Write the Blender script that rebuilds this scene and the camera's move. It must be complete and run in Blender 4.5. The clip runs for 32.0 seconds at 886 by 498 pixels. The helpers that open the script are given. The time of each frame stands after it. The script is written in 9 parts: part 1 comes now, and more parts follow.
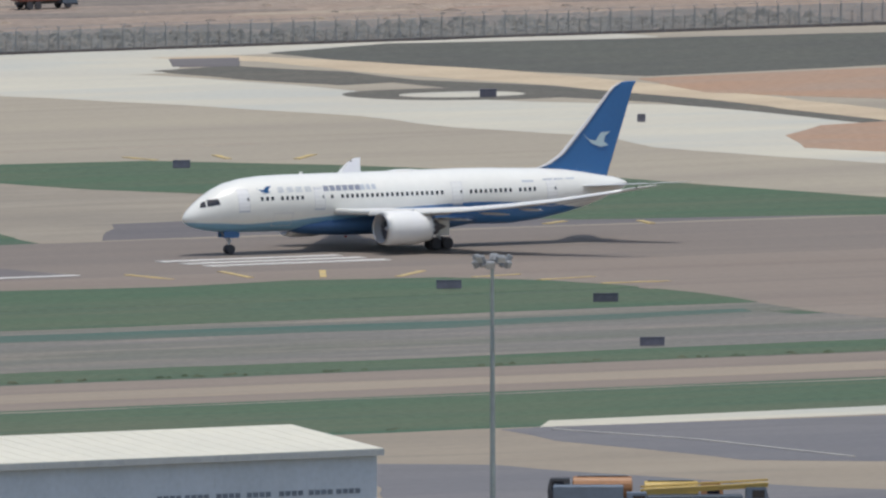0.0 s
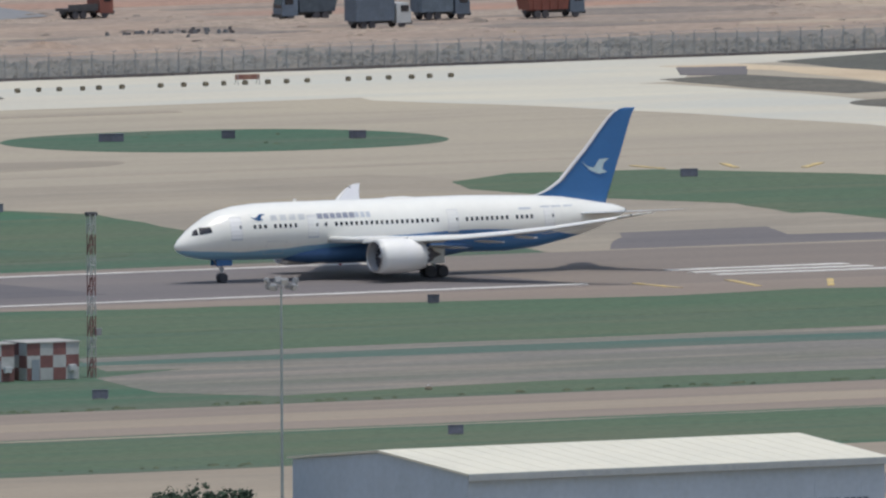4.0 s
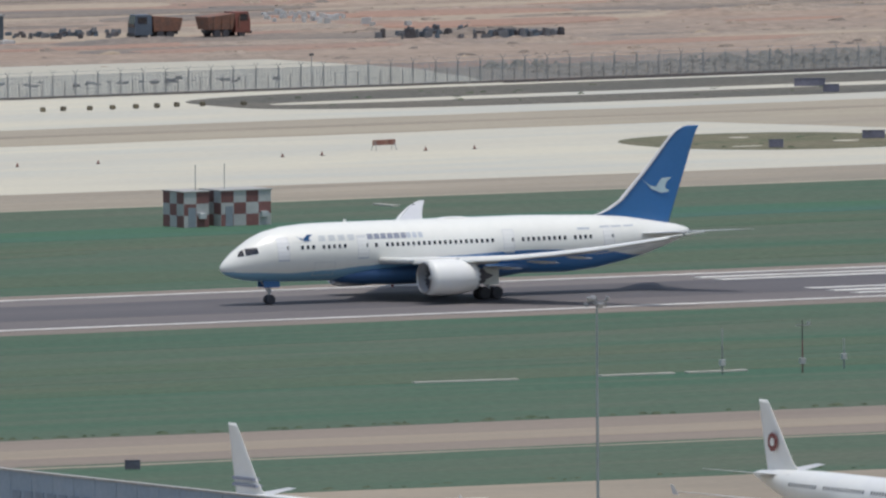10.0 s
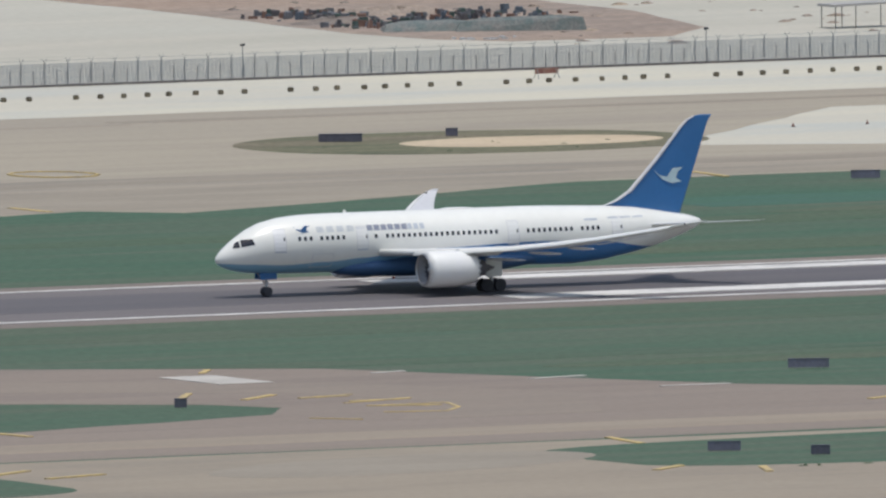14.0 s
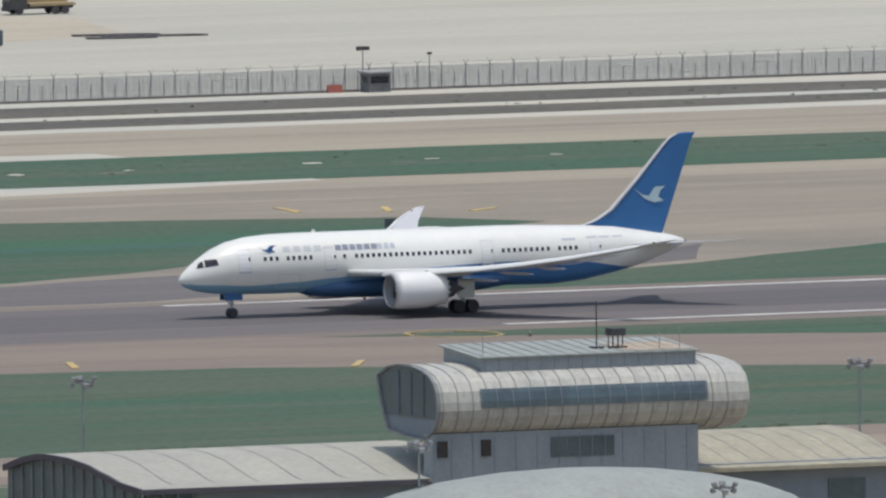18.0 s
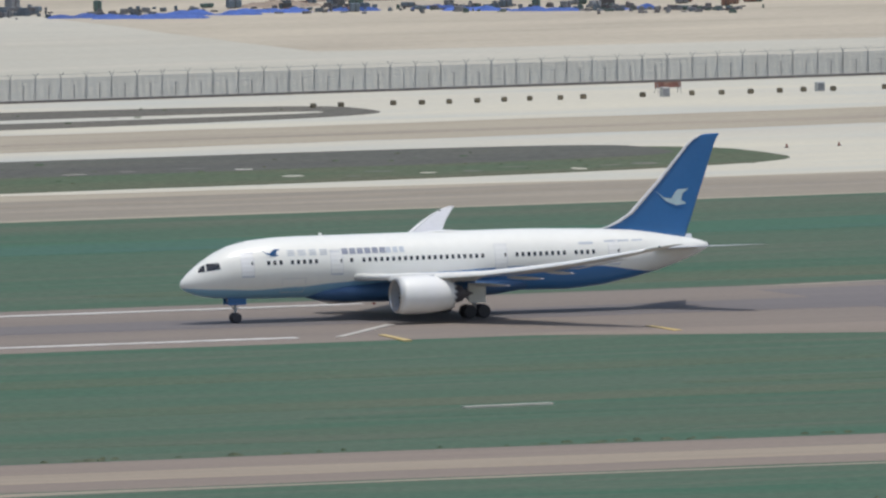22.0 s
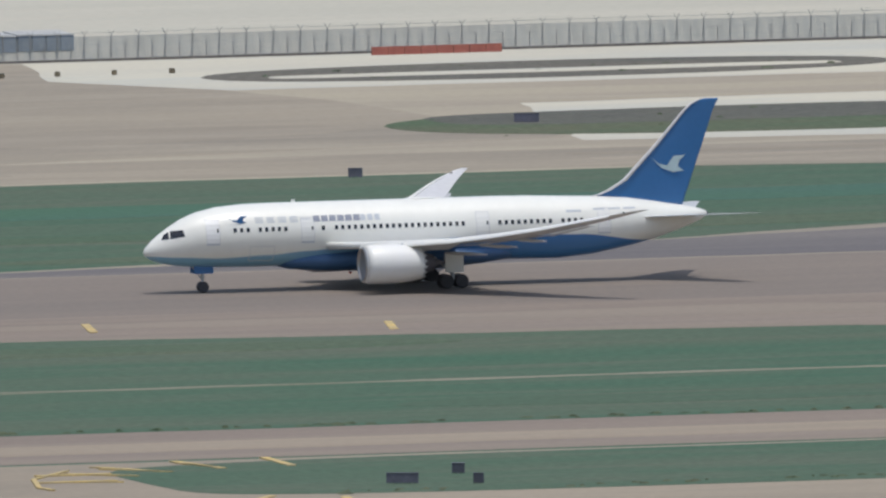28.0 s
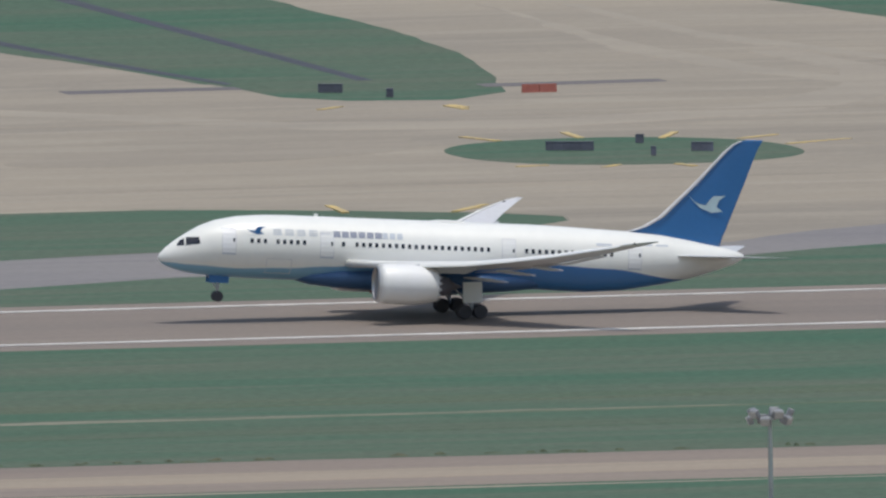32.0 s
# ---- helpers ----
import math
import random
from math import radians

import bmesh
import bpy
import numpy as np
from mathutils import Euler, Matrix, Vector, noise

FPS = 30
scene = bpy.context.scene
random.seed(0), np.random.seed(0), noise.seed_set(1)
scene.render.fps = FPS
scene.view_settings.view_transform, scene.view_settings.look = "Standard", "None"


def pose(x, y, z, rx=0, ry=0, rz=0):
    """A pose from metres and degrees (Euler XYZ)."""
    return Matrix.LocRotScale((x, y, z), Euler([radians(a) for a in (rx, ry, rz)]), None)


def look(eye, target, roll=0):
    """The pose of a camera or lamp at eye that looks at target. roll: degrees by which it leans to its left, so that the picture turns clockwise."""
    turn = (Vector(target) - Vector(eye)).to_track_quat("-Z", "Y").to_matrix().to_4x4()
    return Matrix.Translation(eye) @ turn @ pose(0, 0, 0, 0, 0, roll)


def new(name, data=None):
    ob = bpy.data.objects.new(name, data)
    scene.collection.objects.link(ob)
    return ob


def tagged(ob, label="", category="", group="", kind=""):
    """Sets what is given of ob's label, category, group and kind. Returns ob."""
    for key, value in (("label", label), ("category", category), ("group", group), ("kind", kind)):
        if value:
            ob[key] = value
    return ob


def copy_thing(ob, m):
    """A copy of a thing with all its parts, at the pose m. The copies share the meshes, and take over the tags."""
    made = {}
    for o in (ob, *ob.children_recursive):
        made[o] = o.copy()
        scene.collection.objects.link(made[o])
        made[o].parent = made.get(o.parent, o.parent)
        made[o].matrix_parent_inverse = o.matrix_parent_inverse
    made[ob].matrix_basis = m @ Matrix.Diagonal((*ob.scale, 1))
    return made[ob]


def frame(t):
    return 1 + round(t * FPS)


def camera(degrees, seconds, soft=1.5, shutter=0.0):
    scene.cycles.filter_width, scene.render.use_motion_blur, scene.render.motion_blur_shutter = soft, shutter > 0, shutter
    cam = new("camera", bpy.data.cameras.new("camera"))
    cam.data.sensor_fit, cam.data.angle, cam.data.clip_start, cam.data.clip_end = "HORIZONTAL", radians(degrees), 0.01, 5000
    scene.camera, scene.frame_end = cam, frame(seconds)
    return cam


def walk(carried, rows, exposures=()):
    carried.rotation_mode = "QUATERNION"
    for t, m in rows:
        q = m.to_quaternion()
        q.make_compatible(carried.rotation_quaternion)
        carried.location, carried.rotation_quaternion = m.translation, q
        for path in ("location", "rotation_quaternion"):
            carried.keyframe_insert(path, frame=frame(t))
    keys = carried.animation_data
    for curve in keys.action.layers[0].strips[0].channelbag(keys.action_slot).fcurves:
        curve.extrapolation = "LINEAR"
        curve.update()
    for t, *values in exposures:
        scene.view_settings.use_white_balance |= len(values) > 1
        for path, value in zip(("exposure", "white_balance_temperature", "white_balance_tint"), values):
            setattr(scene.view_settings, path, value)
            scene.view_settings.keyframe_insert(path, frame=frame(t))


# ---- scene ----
cam = camera(1.2986, 32.0, soft=2.45)
EYE = Vector((0.0, 0.0, 232.4))   # a hillside lookout above the airfield
RUNWAY_Y = 3502.3                 # centre line of the runway, which runs along x


def aim(turn, down, lean):
    """Looks turn degrees to the right of +y and down degrees below the horizon, the picture leaning by lean."""
    a, e = radians(turn), radians(down)
    return look(EYE, EYE + Vector((math.sin(a) * math.cos(e), math.cos(a) * math.cos(e), -math.sin(e))), -lean)


walk(cam, [
    (0.0, aim(31.7819, 3.2312, 0.153)),
    (0.5, aim(31.7376, 3.2485, 0.168)),
    (1.0, aim(31.6843, 3.2610, 0.183)),
    (1.5, aim(31.6498, 3.2462, 0.197)),
    (2.0, aim(31.5812, 3.2366, 0.211)),
    (2.5, aim(31.4020, 3.2090, 0.225)),
    (4.5, aim(30.9229, 3.2301, 0.280)),
    (5.0, aim(30.7647, 3.2369, 0.293)),
    (5.5, aim(30.5776, 3.2334, 0.306)),
    (6.0, aim(30.4571, 3.2297, 0.319)),
    (6.5, aim(30.2323, 3.2284, 0.331)),
    (7.0, aim(30.0079, 3.2240, 0.344)),
    (7.5, aim(29.7640, 3.2175, 0.356)),
    (8.0, aim(29.6284, 3.2206, 0.368)),
    (8.5, aim(29.5526, 3.2284, 0.380)),
    (9.0, aim(29.3520, 3.2393, 0.391)),
    (9.5, aim(29.1392, 3.2530, 0.403)),
    (10.0, aim(28.9778, 3.2497, 0.414)),
    (10.5, aim(28.7878, 3.2536, 0.426)),
    (11.0, aim(28.5518, 3.2594, 0.437)),
    (11.5, aim(28.3242, 3.2625, 0.447)),
    (12.0, aim(28.0890, 3.2648, 0.458)),
    (12.5, aim(27.7849, 3.2803, 0.468)),
    (13.0, aim(27.5018, 3.3158, 0.479)),
    (13.5, aim(27.2859, 3.3181, 0.489)),
    (15.5, aim(26.2389, 3.3533, 0.527)),
    (16.0, aim(25.9393, 3.3537, 0.537)),
    (16.5, aim(25.6724, 3.3569, 0.546)),
    (17.0, aim(25.3711, 3.3582, 0.554)),
    (17.5, aim(25.0513, 3.3543, 0.563)),
    (18.0, aim(24.6967, 3.3591, 0.572)),
    (18.5, aim(24.3000, 3.3814, 0.580)),
    (19.0, aim(23.9900, 3.3897, 0.588)),
    (19.5, aim(23.6599, 3.3916, 0.596)),
    (20.0, aim(23.2921, 3.4056, 0.604)),
    (20.5, aim(22.9470, 3.4088, 0.611)),
    (21.0, aim(22.5730, 3.4094, 0.619)),
    (21.5, aim(22.1825, 3.4275, 0.626)),
    (22.0, aim(21.7607, 3.4277, 0.633)),
    (22.5, aim(21.3206, 3.4558, 0.640)),
    (23.0, aim(20.9109, 3.4903, 0.646)),
    (23.5, aim(20.5637, 3.5010, 0.653)),
    (24.0, aim(20.1191, 3.5072, 0.659)),
    (24.5, aim(19.6494, 3.5205, 0.665)),
    (25.0, aim(19.2297, 3.5316, 0.671)),
    (25.5, aim(18.7963, 3.5357, 0.677)),
    (26.0, aim(18.3346, 3.5595, 0.683)),
    (26.5, aim(17.8089, 3.5710, 0.688)),
    (28.5, aim(15.9345, 3.6011, 0.708)),
    (29.0, aim(15.4214, 3.6222, 0.713)),
    (29.5, aim(14.8669, 3.6462, 0.717)),
    (30.0, aim(14.3405, 3.6405, 0.721)),
    (30.5, aim(13.7496, 3.6300, 0.725)),
    (31.0, aim(13.1603, 3.6217, 0.729)),
    (31.5, aim(12.5947, 3.6177, 0.733)),
    (32.0, aim(12.0698, 3.6128, 0.736)),
])

# ---- daylight ----
SUN_UP, SUN_TURN = 80.0, 172.0    # height of the sun, and its bearing from +y towards +x
world = bpy.data.worlds.new("sky")
scene.world = world
world.use_nodes = True
wn = world.node_tree.nodes
sky = wn.new("ShaderNodeTexSky")
sky.sky_type, sky.sun_disc = "NISHITA", False
sky.sun_elevation, sky.sun_rotation = radians(SUN_UP), radians(SUN_TURN)
sky.air_density, sky.dust_density = 1.3, 2.6
wn["Background"].inputs[1].default_value = 0.145
world.node_tree.links.new(sky.outputs[0], wn["Background"].inputs[0])
sun = new("sun", bpy.data.lights.new("sun", "SUN"))
sun.data.energy, sun.data.angle, sun.data.color = 2.72, radians(0.6), (1.0, 0.975, 0.93)
_u, _a = radians(SUN_UP), radians(SUN_TURN)
sun.matrix_world = look((0, 3000, 900), Vector((0, 3000, 900)) - Vector((math.sin(_a) * math.cos(_u), math.cos(_a) * math.cos(_u), math.sin(_u))))
scene.view_settings.exposure = -0.36

# ---- materials ----


def material(name, color, rough=0.8, metal=0.0, vary=0.12, size=2.0, fine=0.3, bump=0.0, second=None, stretch=(1, 1, 1), per_object=0.0, coat=0.0, spec=0.5, own=False, third=None, share=0.6, run=0.3):
    """A surface with broad and fine variation; second: a colour for the patches; stretch: how the patches are drawn out;
    own: the pattern sits in the thing's own space, for what moves; third: a colour for smaller streaks, share: how strong, run: their size to that of the patches."""
    m = bpy.data.materials.new(name)
    m.use_nodes = True
    n, l = m.node_tree.nodes, m.node_tree.links
    b = n["Principled BSDF"]
    b.inputs["Roughness"].default_value, b.inputs["Metallic"].default_value = rough, metal
    b.inputs["Coat Weight"].default_value = coat
    b.inputs["Specular IOR Level"].default_value = spec
    geo = n.new("ShaderNodeTexCoord" if own else "ShaderNodeNewGeometry")
    where = geo.outputs["Object" if own else "Position"]
    mp = n.new("ShaderNodeMapping")
    mp.inputs["Scale"].default_value = stretch
    l.new(where, mp.inputs[0])
    big, small = n.new("ShaderNodeTexNoise"), n.new("ShaderNodeTexNoise")
    for t, s, d in ((big, 1.0 / size, 6), (small, 1.0 / fine, 3)):
        t.inputs["Scale"].default_value, t.inputs["Detail"].default_value, t.inputs["Roughness"].default_value = s, d, 0.62
    l.new(mp.outputs[0], big.inputs[0])
    l.new(where, small.inputs[0])
    ramp = n.new("ShaderNodeMapRange")
    ramp.inputs["From Min"].default_value, ramp.inputs["From Max"].default_value = 0.36, 0.66
    l.new(big.outputs["Fac"], ramp.inputs[0])
    mix = n.new("ShaderNodeMix")
    mix.data_type = "RGBA"
    two = second or tuple(c * (1 - 2 * vary) for c in color)
    mix.inputs["A"].default_value, mix.inputs["B"].default_value = (*color, 1), (*two, 1)
    l.new(ramp.outputs[0], mix.inputs["Factor"])
    blend = mix.outputs["Result"]
    if third:
        mid, cut, more = n.new("ShaderNodeTexNoise"), n.new("ShaderNodeMapRange"), n.new("ShaderNodeMix")
        mid.inputs["Scale"].default_value, mid.inputs["Detail"].default_value, mid.inputs["Roughness"].default_value = 1.0 / (size * run), 5, 0.68
        mid.inputs["Distortion"].default_value = 0.6
        cut.inputs["From Min"].default_value, cut.inputs["From Max"].default_value, cut.inputs["To Max"].default_value = 0.47, 0.68, share
        more.data_type = "RGBA"
        more.inputs["B"].default_value = (*third, 1)
        l.new(mp.outputs[0], mid.inputs[0]), l.new(mid.outputs["Fac"], cut.inputs[0]), l.new(cut.outputs[0], more.inputs["Factor"]), l.new(blend, more.inputs["A"])
        blend = more.outputs["Result"]
    hsv = n.new("ShaderNodeHueSaturation")
    v = n.new("ShaderNodeMapRange")
    v.inputs["From Min"].default_value, v.inputs["From Max"].default_value = 0.3, 0.7
    v.inputs["To Min"].default_value, v.inputs["To Max"].default_value = 1 - vary, 1 + vary
    l.new(small.outputs["Fac"], v.inputs[0])
    last = v.outputs[0]
    if per_object:
        oi, r = n.new("ShaderNodeObjectInfo"), n.new("ShaderNodeMapRange")
        r.inputs["To Min"].default_value, r.inputs["To Max"].default_value = 1 - per_object, 1 + per_object
        l.new(oi.outputs["Random"], r.inputs[0])
        mul = n.new("ShaderNodeMath")
        mul.operation = "MULTIPLY"
        l.new(last, mul.inputs[0]), l.new(r.outputs[0], mul.inputs[1])
        last = mul.outputs[0]
    l.new(last, hsv.inputs["Value"])
    l.new(blend, hsv.inputs["Color"])
    l.new(hsv.outputs[0], b.inputs["Base Color"])
    if bump:
        bp = n.new("ShaderNodeBump")
        bp.inputs["Distance"].default_value = bump
        l.new(small.outputs["Fac"], bp.inputs["Height"])
        l.new(bp.outputs[0], b.inputs["Normal"])
    return m


# ground
DIRT = material("bare_earth", (0.315, 0.235, 0.18), 0.95, size=26, fine=1.6, vary=0.22, second=(0.235, 0.195, 0.165), stretch=(0.3, 1, 1), bump=0.3, third=(0.43, 0.33, 0.25), share=0.6, run=0.25)
GRASS = material("mown_grass", (0.054, 0.12, 0.078), 0.95, size=24, fine=1.1, vary=0.17, second=(0.098, 0.124, 0.088), stretch=(0.1, 1.0, 1), bump=0.05, spec=0.2, third=(0.132, 0.134, 0.104), share=0.62, run=0.28)
WEEDS = material("dry_weeds", (0.13, 0.14, 0.085), 0.95, size=16, fine=1.2, vary=0.25, second=(0.2, 0.17, 0.12), stretch=(0.3, 1, 1), bump=0.2, spec=0.2, third=(0.075, 0.09, 0.06), share=0.7)
ASPHALT = material("runway_asphalt", (0.175, 0.155, 0.15), 0.9, size=40, fine=0.8, vary=0.07, second=(0.13, 0.118, 0.12), stretch=(0.08, 1.2, 1), third=(0.20, 0.175, 0.16), share=0.5, run=0.3)
RUBBER = material("rubbered_asphalt", (0.105, 0.098, 0.105), 0.85, size=30, fine=0.8, vary=0.08, second=(0.135, 0.122, 0.122), stretch=(0.05, 1.5, 1), third=(0.085, 0.08, 0.088), share=0.6, run=0.4)
SHOULDER = material("runway_shoulder", (0.222, 0.184, 0.153), 0.92, size=30, fine=0.8, vary=0.08, second=(0.19, 0.16, 0.138), stretch=(0.08, 1, 1), third=(0.165, 0.14, 0.125), share=0.55, run=0.4)
TAXI = material("taxiway_concrete", (0.375, 0.328, 0.248), 0.9, size=45, fine=1.0, vary=0.07, second=(0.32, 0.28, 0.22), stretch=(0.15, 1, 1), third=(0.26, 0.225, 0.18), share=0.55, run=0.22)
TAXI_BROWN = material("taxiway_asphalt", (0.222, 0.178, 0.146), 0.92, size=30, fine=1.0, vary=0.08, second=(0.255, 0.209, 0.17), stretch=(0.06, 1, 1), third=(0.175, 0.145, 0.125), share=0.6, run=0.3)
CENTRE = material("worn_taxiway_centre", (0.325, 0.27, 0.202), 0.92, size=30, fine=1.0, vary=0.07, second=(0.285, 0.234, 0.18), stretch=(0.06, 1, 1), third=(0.245, 0.2, 0.155), share=0.6, run=0.3)
PALE = material("new_pale_concrete", (0.56, 0.525, 0.42), 0.88, size=30, fine=1.0, vary=0.05, second=(0.47, 0.445, 0.38), stretch=(0.2, 1, 1), third=(0.44, 0.455, 0.42), share=0.8, run=0.5)
APRON = material("apron_concrete", (0.315, 0.265, 0.2), 0.9, size=40, fine=1.0, vary=0.07, second=(0.265, 0.222, 0.17), stretch=(0.3, 1, 1), third=(0.21, 0.185, 0.15), share=0.55, run=0.3)
GREY_SLAB = material("grey_yard_concrete", (0.465, 0.447, 0.378), 0.9, size=40, fine=1.2, vary=0.06, second=(0.42, 0.398, 0.33), stretch=(0.2, 1, 1), third=(0.52, 0.48, 0.40), share=0.6, run=0.4)
SANDY = material("pale_sandy_concrete", (0.48, 0.425, 0.33), 0.92, size=14, fine=1.2, vary=0.08, second=(0.39, 0.34, 0.265), stretch=(0.3, 1, 1), bump=0.05)
DARK_TAR = material("dark_tarmac", (0.12, 0.11, 0.115), 0.9, size=25, fine=1.0, vary=0.1, second=(0.16, 0.145, 0.14), stretch=(0.1, 1, 1), third=(0.19, 0.17, 0.155), share=0.5, run=0.3)
LINE_WHITE = material("white_line_paint", (0.72, 0.70, 0.66), 0.8, size=6, fine=0.4, vary=0.12, second=(0.5, 0.48, 0.45))
LINE_YELLOW = material("yellow_line_paint", (0.60, 0.44, 0.16), 0.8, size=3, fine=0.4, vary=0.15, second=(0.42, 0.33, 0.18))
LINE_RED = material("red_mark_paint", (0.62, 0.2, 0.16), 0.85, size=3, fine=0.4, vary=0.12, second=(0.62, 0.4, 0.34))
TAXI_DULL = material("dull_taxiway_concrete", (0.305, 0.262, 0.202), 0.9, size=34, fine=1.0, vary=0.07, second=(0.222, 0.196, 0.16), stretch=(0.2, 1, 1), third=(0.38, 0.33, 0.255), share=0.5, run=0.25)
WEEDS_DARK = material("dark_weeds", (0.112, 0.11, 0.098), 0.95, size=14, fine=1.2, vary=0.22, second=(0.15, 0.138, 0.115), stretch=(0.3, 1, 1), bump=0.2, spec=0.2)
GRASS_DULL = material("dull_grass", (0.082, 0.118, 0.072), 0.95, size=14, fine=1.1, vary=0.25, second=(0.12, 0.12, 0.08), stretch=(0.4, 1, 1), bump=0.15, spec=0.2)
DRY_GRASS = material("dry_yellowish_grass", (0.105, 0.124, 0.085), 0.95, size=10, fine=1.0, vary=0.2, second=(0.07, 0.118, 0.075), stretch=(0.15, 1, 1), bump=0.12, spec=0.2)
STRIP_DULL = material("dark_dull_turf", (0.098, 0.098, 0.09), 0.95, size=14, fine=1.2, vary=0.2, second=(0.115, 0.118, 0.1), stretch=(0.3, 1, 1), bump=0.2, spec=0.2, third=(0.13, 0.125, 0.105), share=0.6)
TEAL = material("bluish_turf", (0.066, 0.13, 0.108), 0.95, size=24, fine=1.0, vary=0.15, second=(0.062, 0.135, 0.075), stretch=(0.15, 1, 1), bump=0.1, spec=0.2)
TEAL_DULL = material("dull_bluish_turf", (0.068, 0.132, 0.112), 0.95, size=12, fine=1.0, vary=0.15, second=(0.11, 0.138, 0.115), stretch=(0.12, 1, 1), bump=0.1, spec=0.2)
YARD_TAR = material("dark_yard_asphalt", (0.145, 0.142, 0.152), 0.9, size=25, fine=1.0, vary=0.08, second=(0.175, 0.168, 0.17), stretch=(0.2, 1, 1), third=(0.12, 0.118, 0.128), share=0.5, run=0.3)
DRY = material("dry_brown_ground", (0.205, 0.188, 0.18), 0.95, size=22, fine=1.0, vary=0.15, second=(0.125, 0.14, 0.108), stretch=(0.12, 1, 1), bump=0.1, spec=0.2, third=(0.30, 0.25, 0.21), share=0.7)
WORN = material("worn_dusty_track", (0.30, 0.262, 0.212), 0.95, size=9, fine=0.8, vary=0.12, second=(0.09, 0.125, 0.08), stretch=(0.2, 1, 1), spec=0.2)
SAND = material("cream_sand", (0.55, 0.45, 0.31), 0.95, size=12, fine=1.0, vary=0.1, second=(0.46, 0.36, 0.25), stretch=(0.4, 1, 1), bump=0.1)
ORANGE = material("orange_earth", (0.38, 0.235, 0.15), 0.95, size=12, fine=1.0, vary=0.15, second=(0.34, 0.245, 0.18), stretch=(0.4, 1, 1), bump=0.1)
DITCH = material("dark_blue_grey_ditch", (0.06, 0.066, 0.08), 0.8, size=4, fine=0.5, vary=0.12)
STAIN = material("tyre_stained_concrete", (0.245, 0.212, 0.168), 0.9, size=12, fine=1.0, vary=0.06, second=(0.30, 0.26, 0.205), stretch=(0.3, 1, 1))
LINE_PALE = material("faded_white_paint", (0.52, 0.49, 0.44), 0.85, size=6, fine=0.4, vary=0.1)
# buildings and small things
SIGN_DARK = material("dark_sign_sheet", (0.15, 0.15, 0.195), 0.7, size=1.5, fine=0.3, vary=0.12, per_object=0.35)
POST_GREY = material("grey_galvanised_steel", (0.30, 0.31, 0.32), 0.55, 0.3, size=2, fine=0.3, vary=0.1)
FENCE_GREY = material("grey_fence_wire", (0.32, 0.355, 0.375), 0.7, size=2, fine=0.3, vary=0.1)
WALL_WHITE = material("off_white_cladding", (0.47, 0.505, 0.53), 0.75, size=6, fine=0.6, vary=0.05, second=(0.42, 0.45, 0.475))
WALL_GREY = material("blue_grey_cladding", (0.26, 0.297, 0.337), 0.75, size=8, fine=0.6, vary=0.06, second=(0.22, 0.257, 0.295))
ROOF_WHITE = material("white_sheet_roof", (0.70, 0.67, 0.555), 0.6, size=9, fine=0.8, vary=0.04, second=(0.65, 0.625, 0.52))
ROOF_CREAM = material("cream_sheet_roof", (0.44, 0.405, 0.30), 0.6, size=4, fine=0.6, vary=0.1, second=(0.37, 0.335, 0.25))
ROOF_GREY = material("weathered_grey_roof", (0.38, 0.375, 0.36), 0.7, size=6, fine=0.6, vary=0.08, second=(0.36, 0.345, 0.33))
ROOF_PALE = material("pale_weathered_roof", (0.43, 0.42, 0.355), 0.7, size=6, fine=0.6, vary=0.08, second=(0.38, 0.365, 0.32))
TOWER_WALL = material("pale_blue_grey_render", (0.285, 0.37, 0.405), 0.8, size=5, fine=0.5, vary=0.06, second=(0.25, 0.325, 0.36), third=(0.31, 0.375, 0.395), share=0.5)
PANEL_GREY = material("pale_grey_wall_panels", (0.34, 0.375, 0.395), 0.7, size=2.5, fine=0.4, vary=0.07, second=(0.29, 0.325, 0.35), stretch=(1, 1, 0.4), third=(0.38, 0.4, 0.4), share=0.5)
HANGAR_WALL = material("pale_blue_hangar_cladding", (0.45, 0.525, 0.61), 0.75, size=6, fine=0.6, vary=0.05, second=(0.41, 0.48, 0.555), stretch=(1, 1, 0.3))
FASCIA = material("dark_brownish_fascia", (0.105, 0.095, 0.115), 0.7, size=3, fine=0.4, vary=0.1)
RIB_METAL = material("dull_white_metal_ribs", (0.58, 0.6, 0.585), 0.5, 0.1, size=3, fine=0.4, vary=0.08, second=(0.5, 0.47, 0.42), per_object=0.1)
RUST = material("rusty_roof_stain", (0.40, 0.31, 0.22), 0.8, size=2, fine=0.3, vary=0.15, second=(0.48, 0.42, 0.34))
GLASS_TEAL = material("dark_teal_glazing", (0.095, 0.14, 0.16), 0.3, size=3, fine=0.5, vary=0.15, spec=0.8)
CHECK_RED = material("red_check_paint", (0.22, 0.10, 0.095), 0.7, size=2, fine=0.3, vary=0.1, per_object=0.15)
CHECK_WHITE = material("white_check_paint", (0.47, 0.475, 0.47), 0.7, size=2, fine=0.3, vary=0.08, per_object=0.08)
BARRIER_RED = material("faded_red_board", (0.24, 0.095, 0.07), 0.75, size=1, fine=0.2, vary=0.15, second=(0.30, 0.19, 0.15))
BLOCK = material("dark_marker_block", (0.16, 0.14, 0.10), 0.85, size=1, fine=0.2, vary=0.15, per_object=0.3)
SIGNAL_YELLOW = material("yellow_vehicle_paint", (0.50, 0.345, 0.09), 0.45, size=2, fine=0.3, vary=0.08, per_object=0.1)
SIGNAL_ORANGE = material("orange_vehicle_paint", (0.42, 0.20, 0.085), 0.45, size=2, fine=0.3, vary=0.08, per_object=0.1)
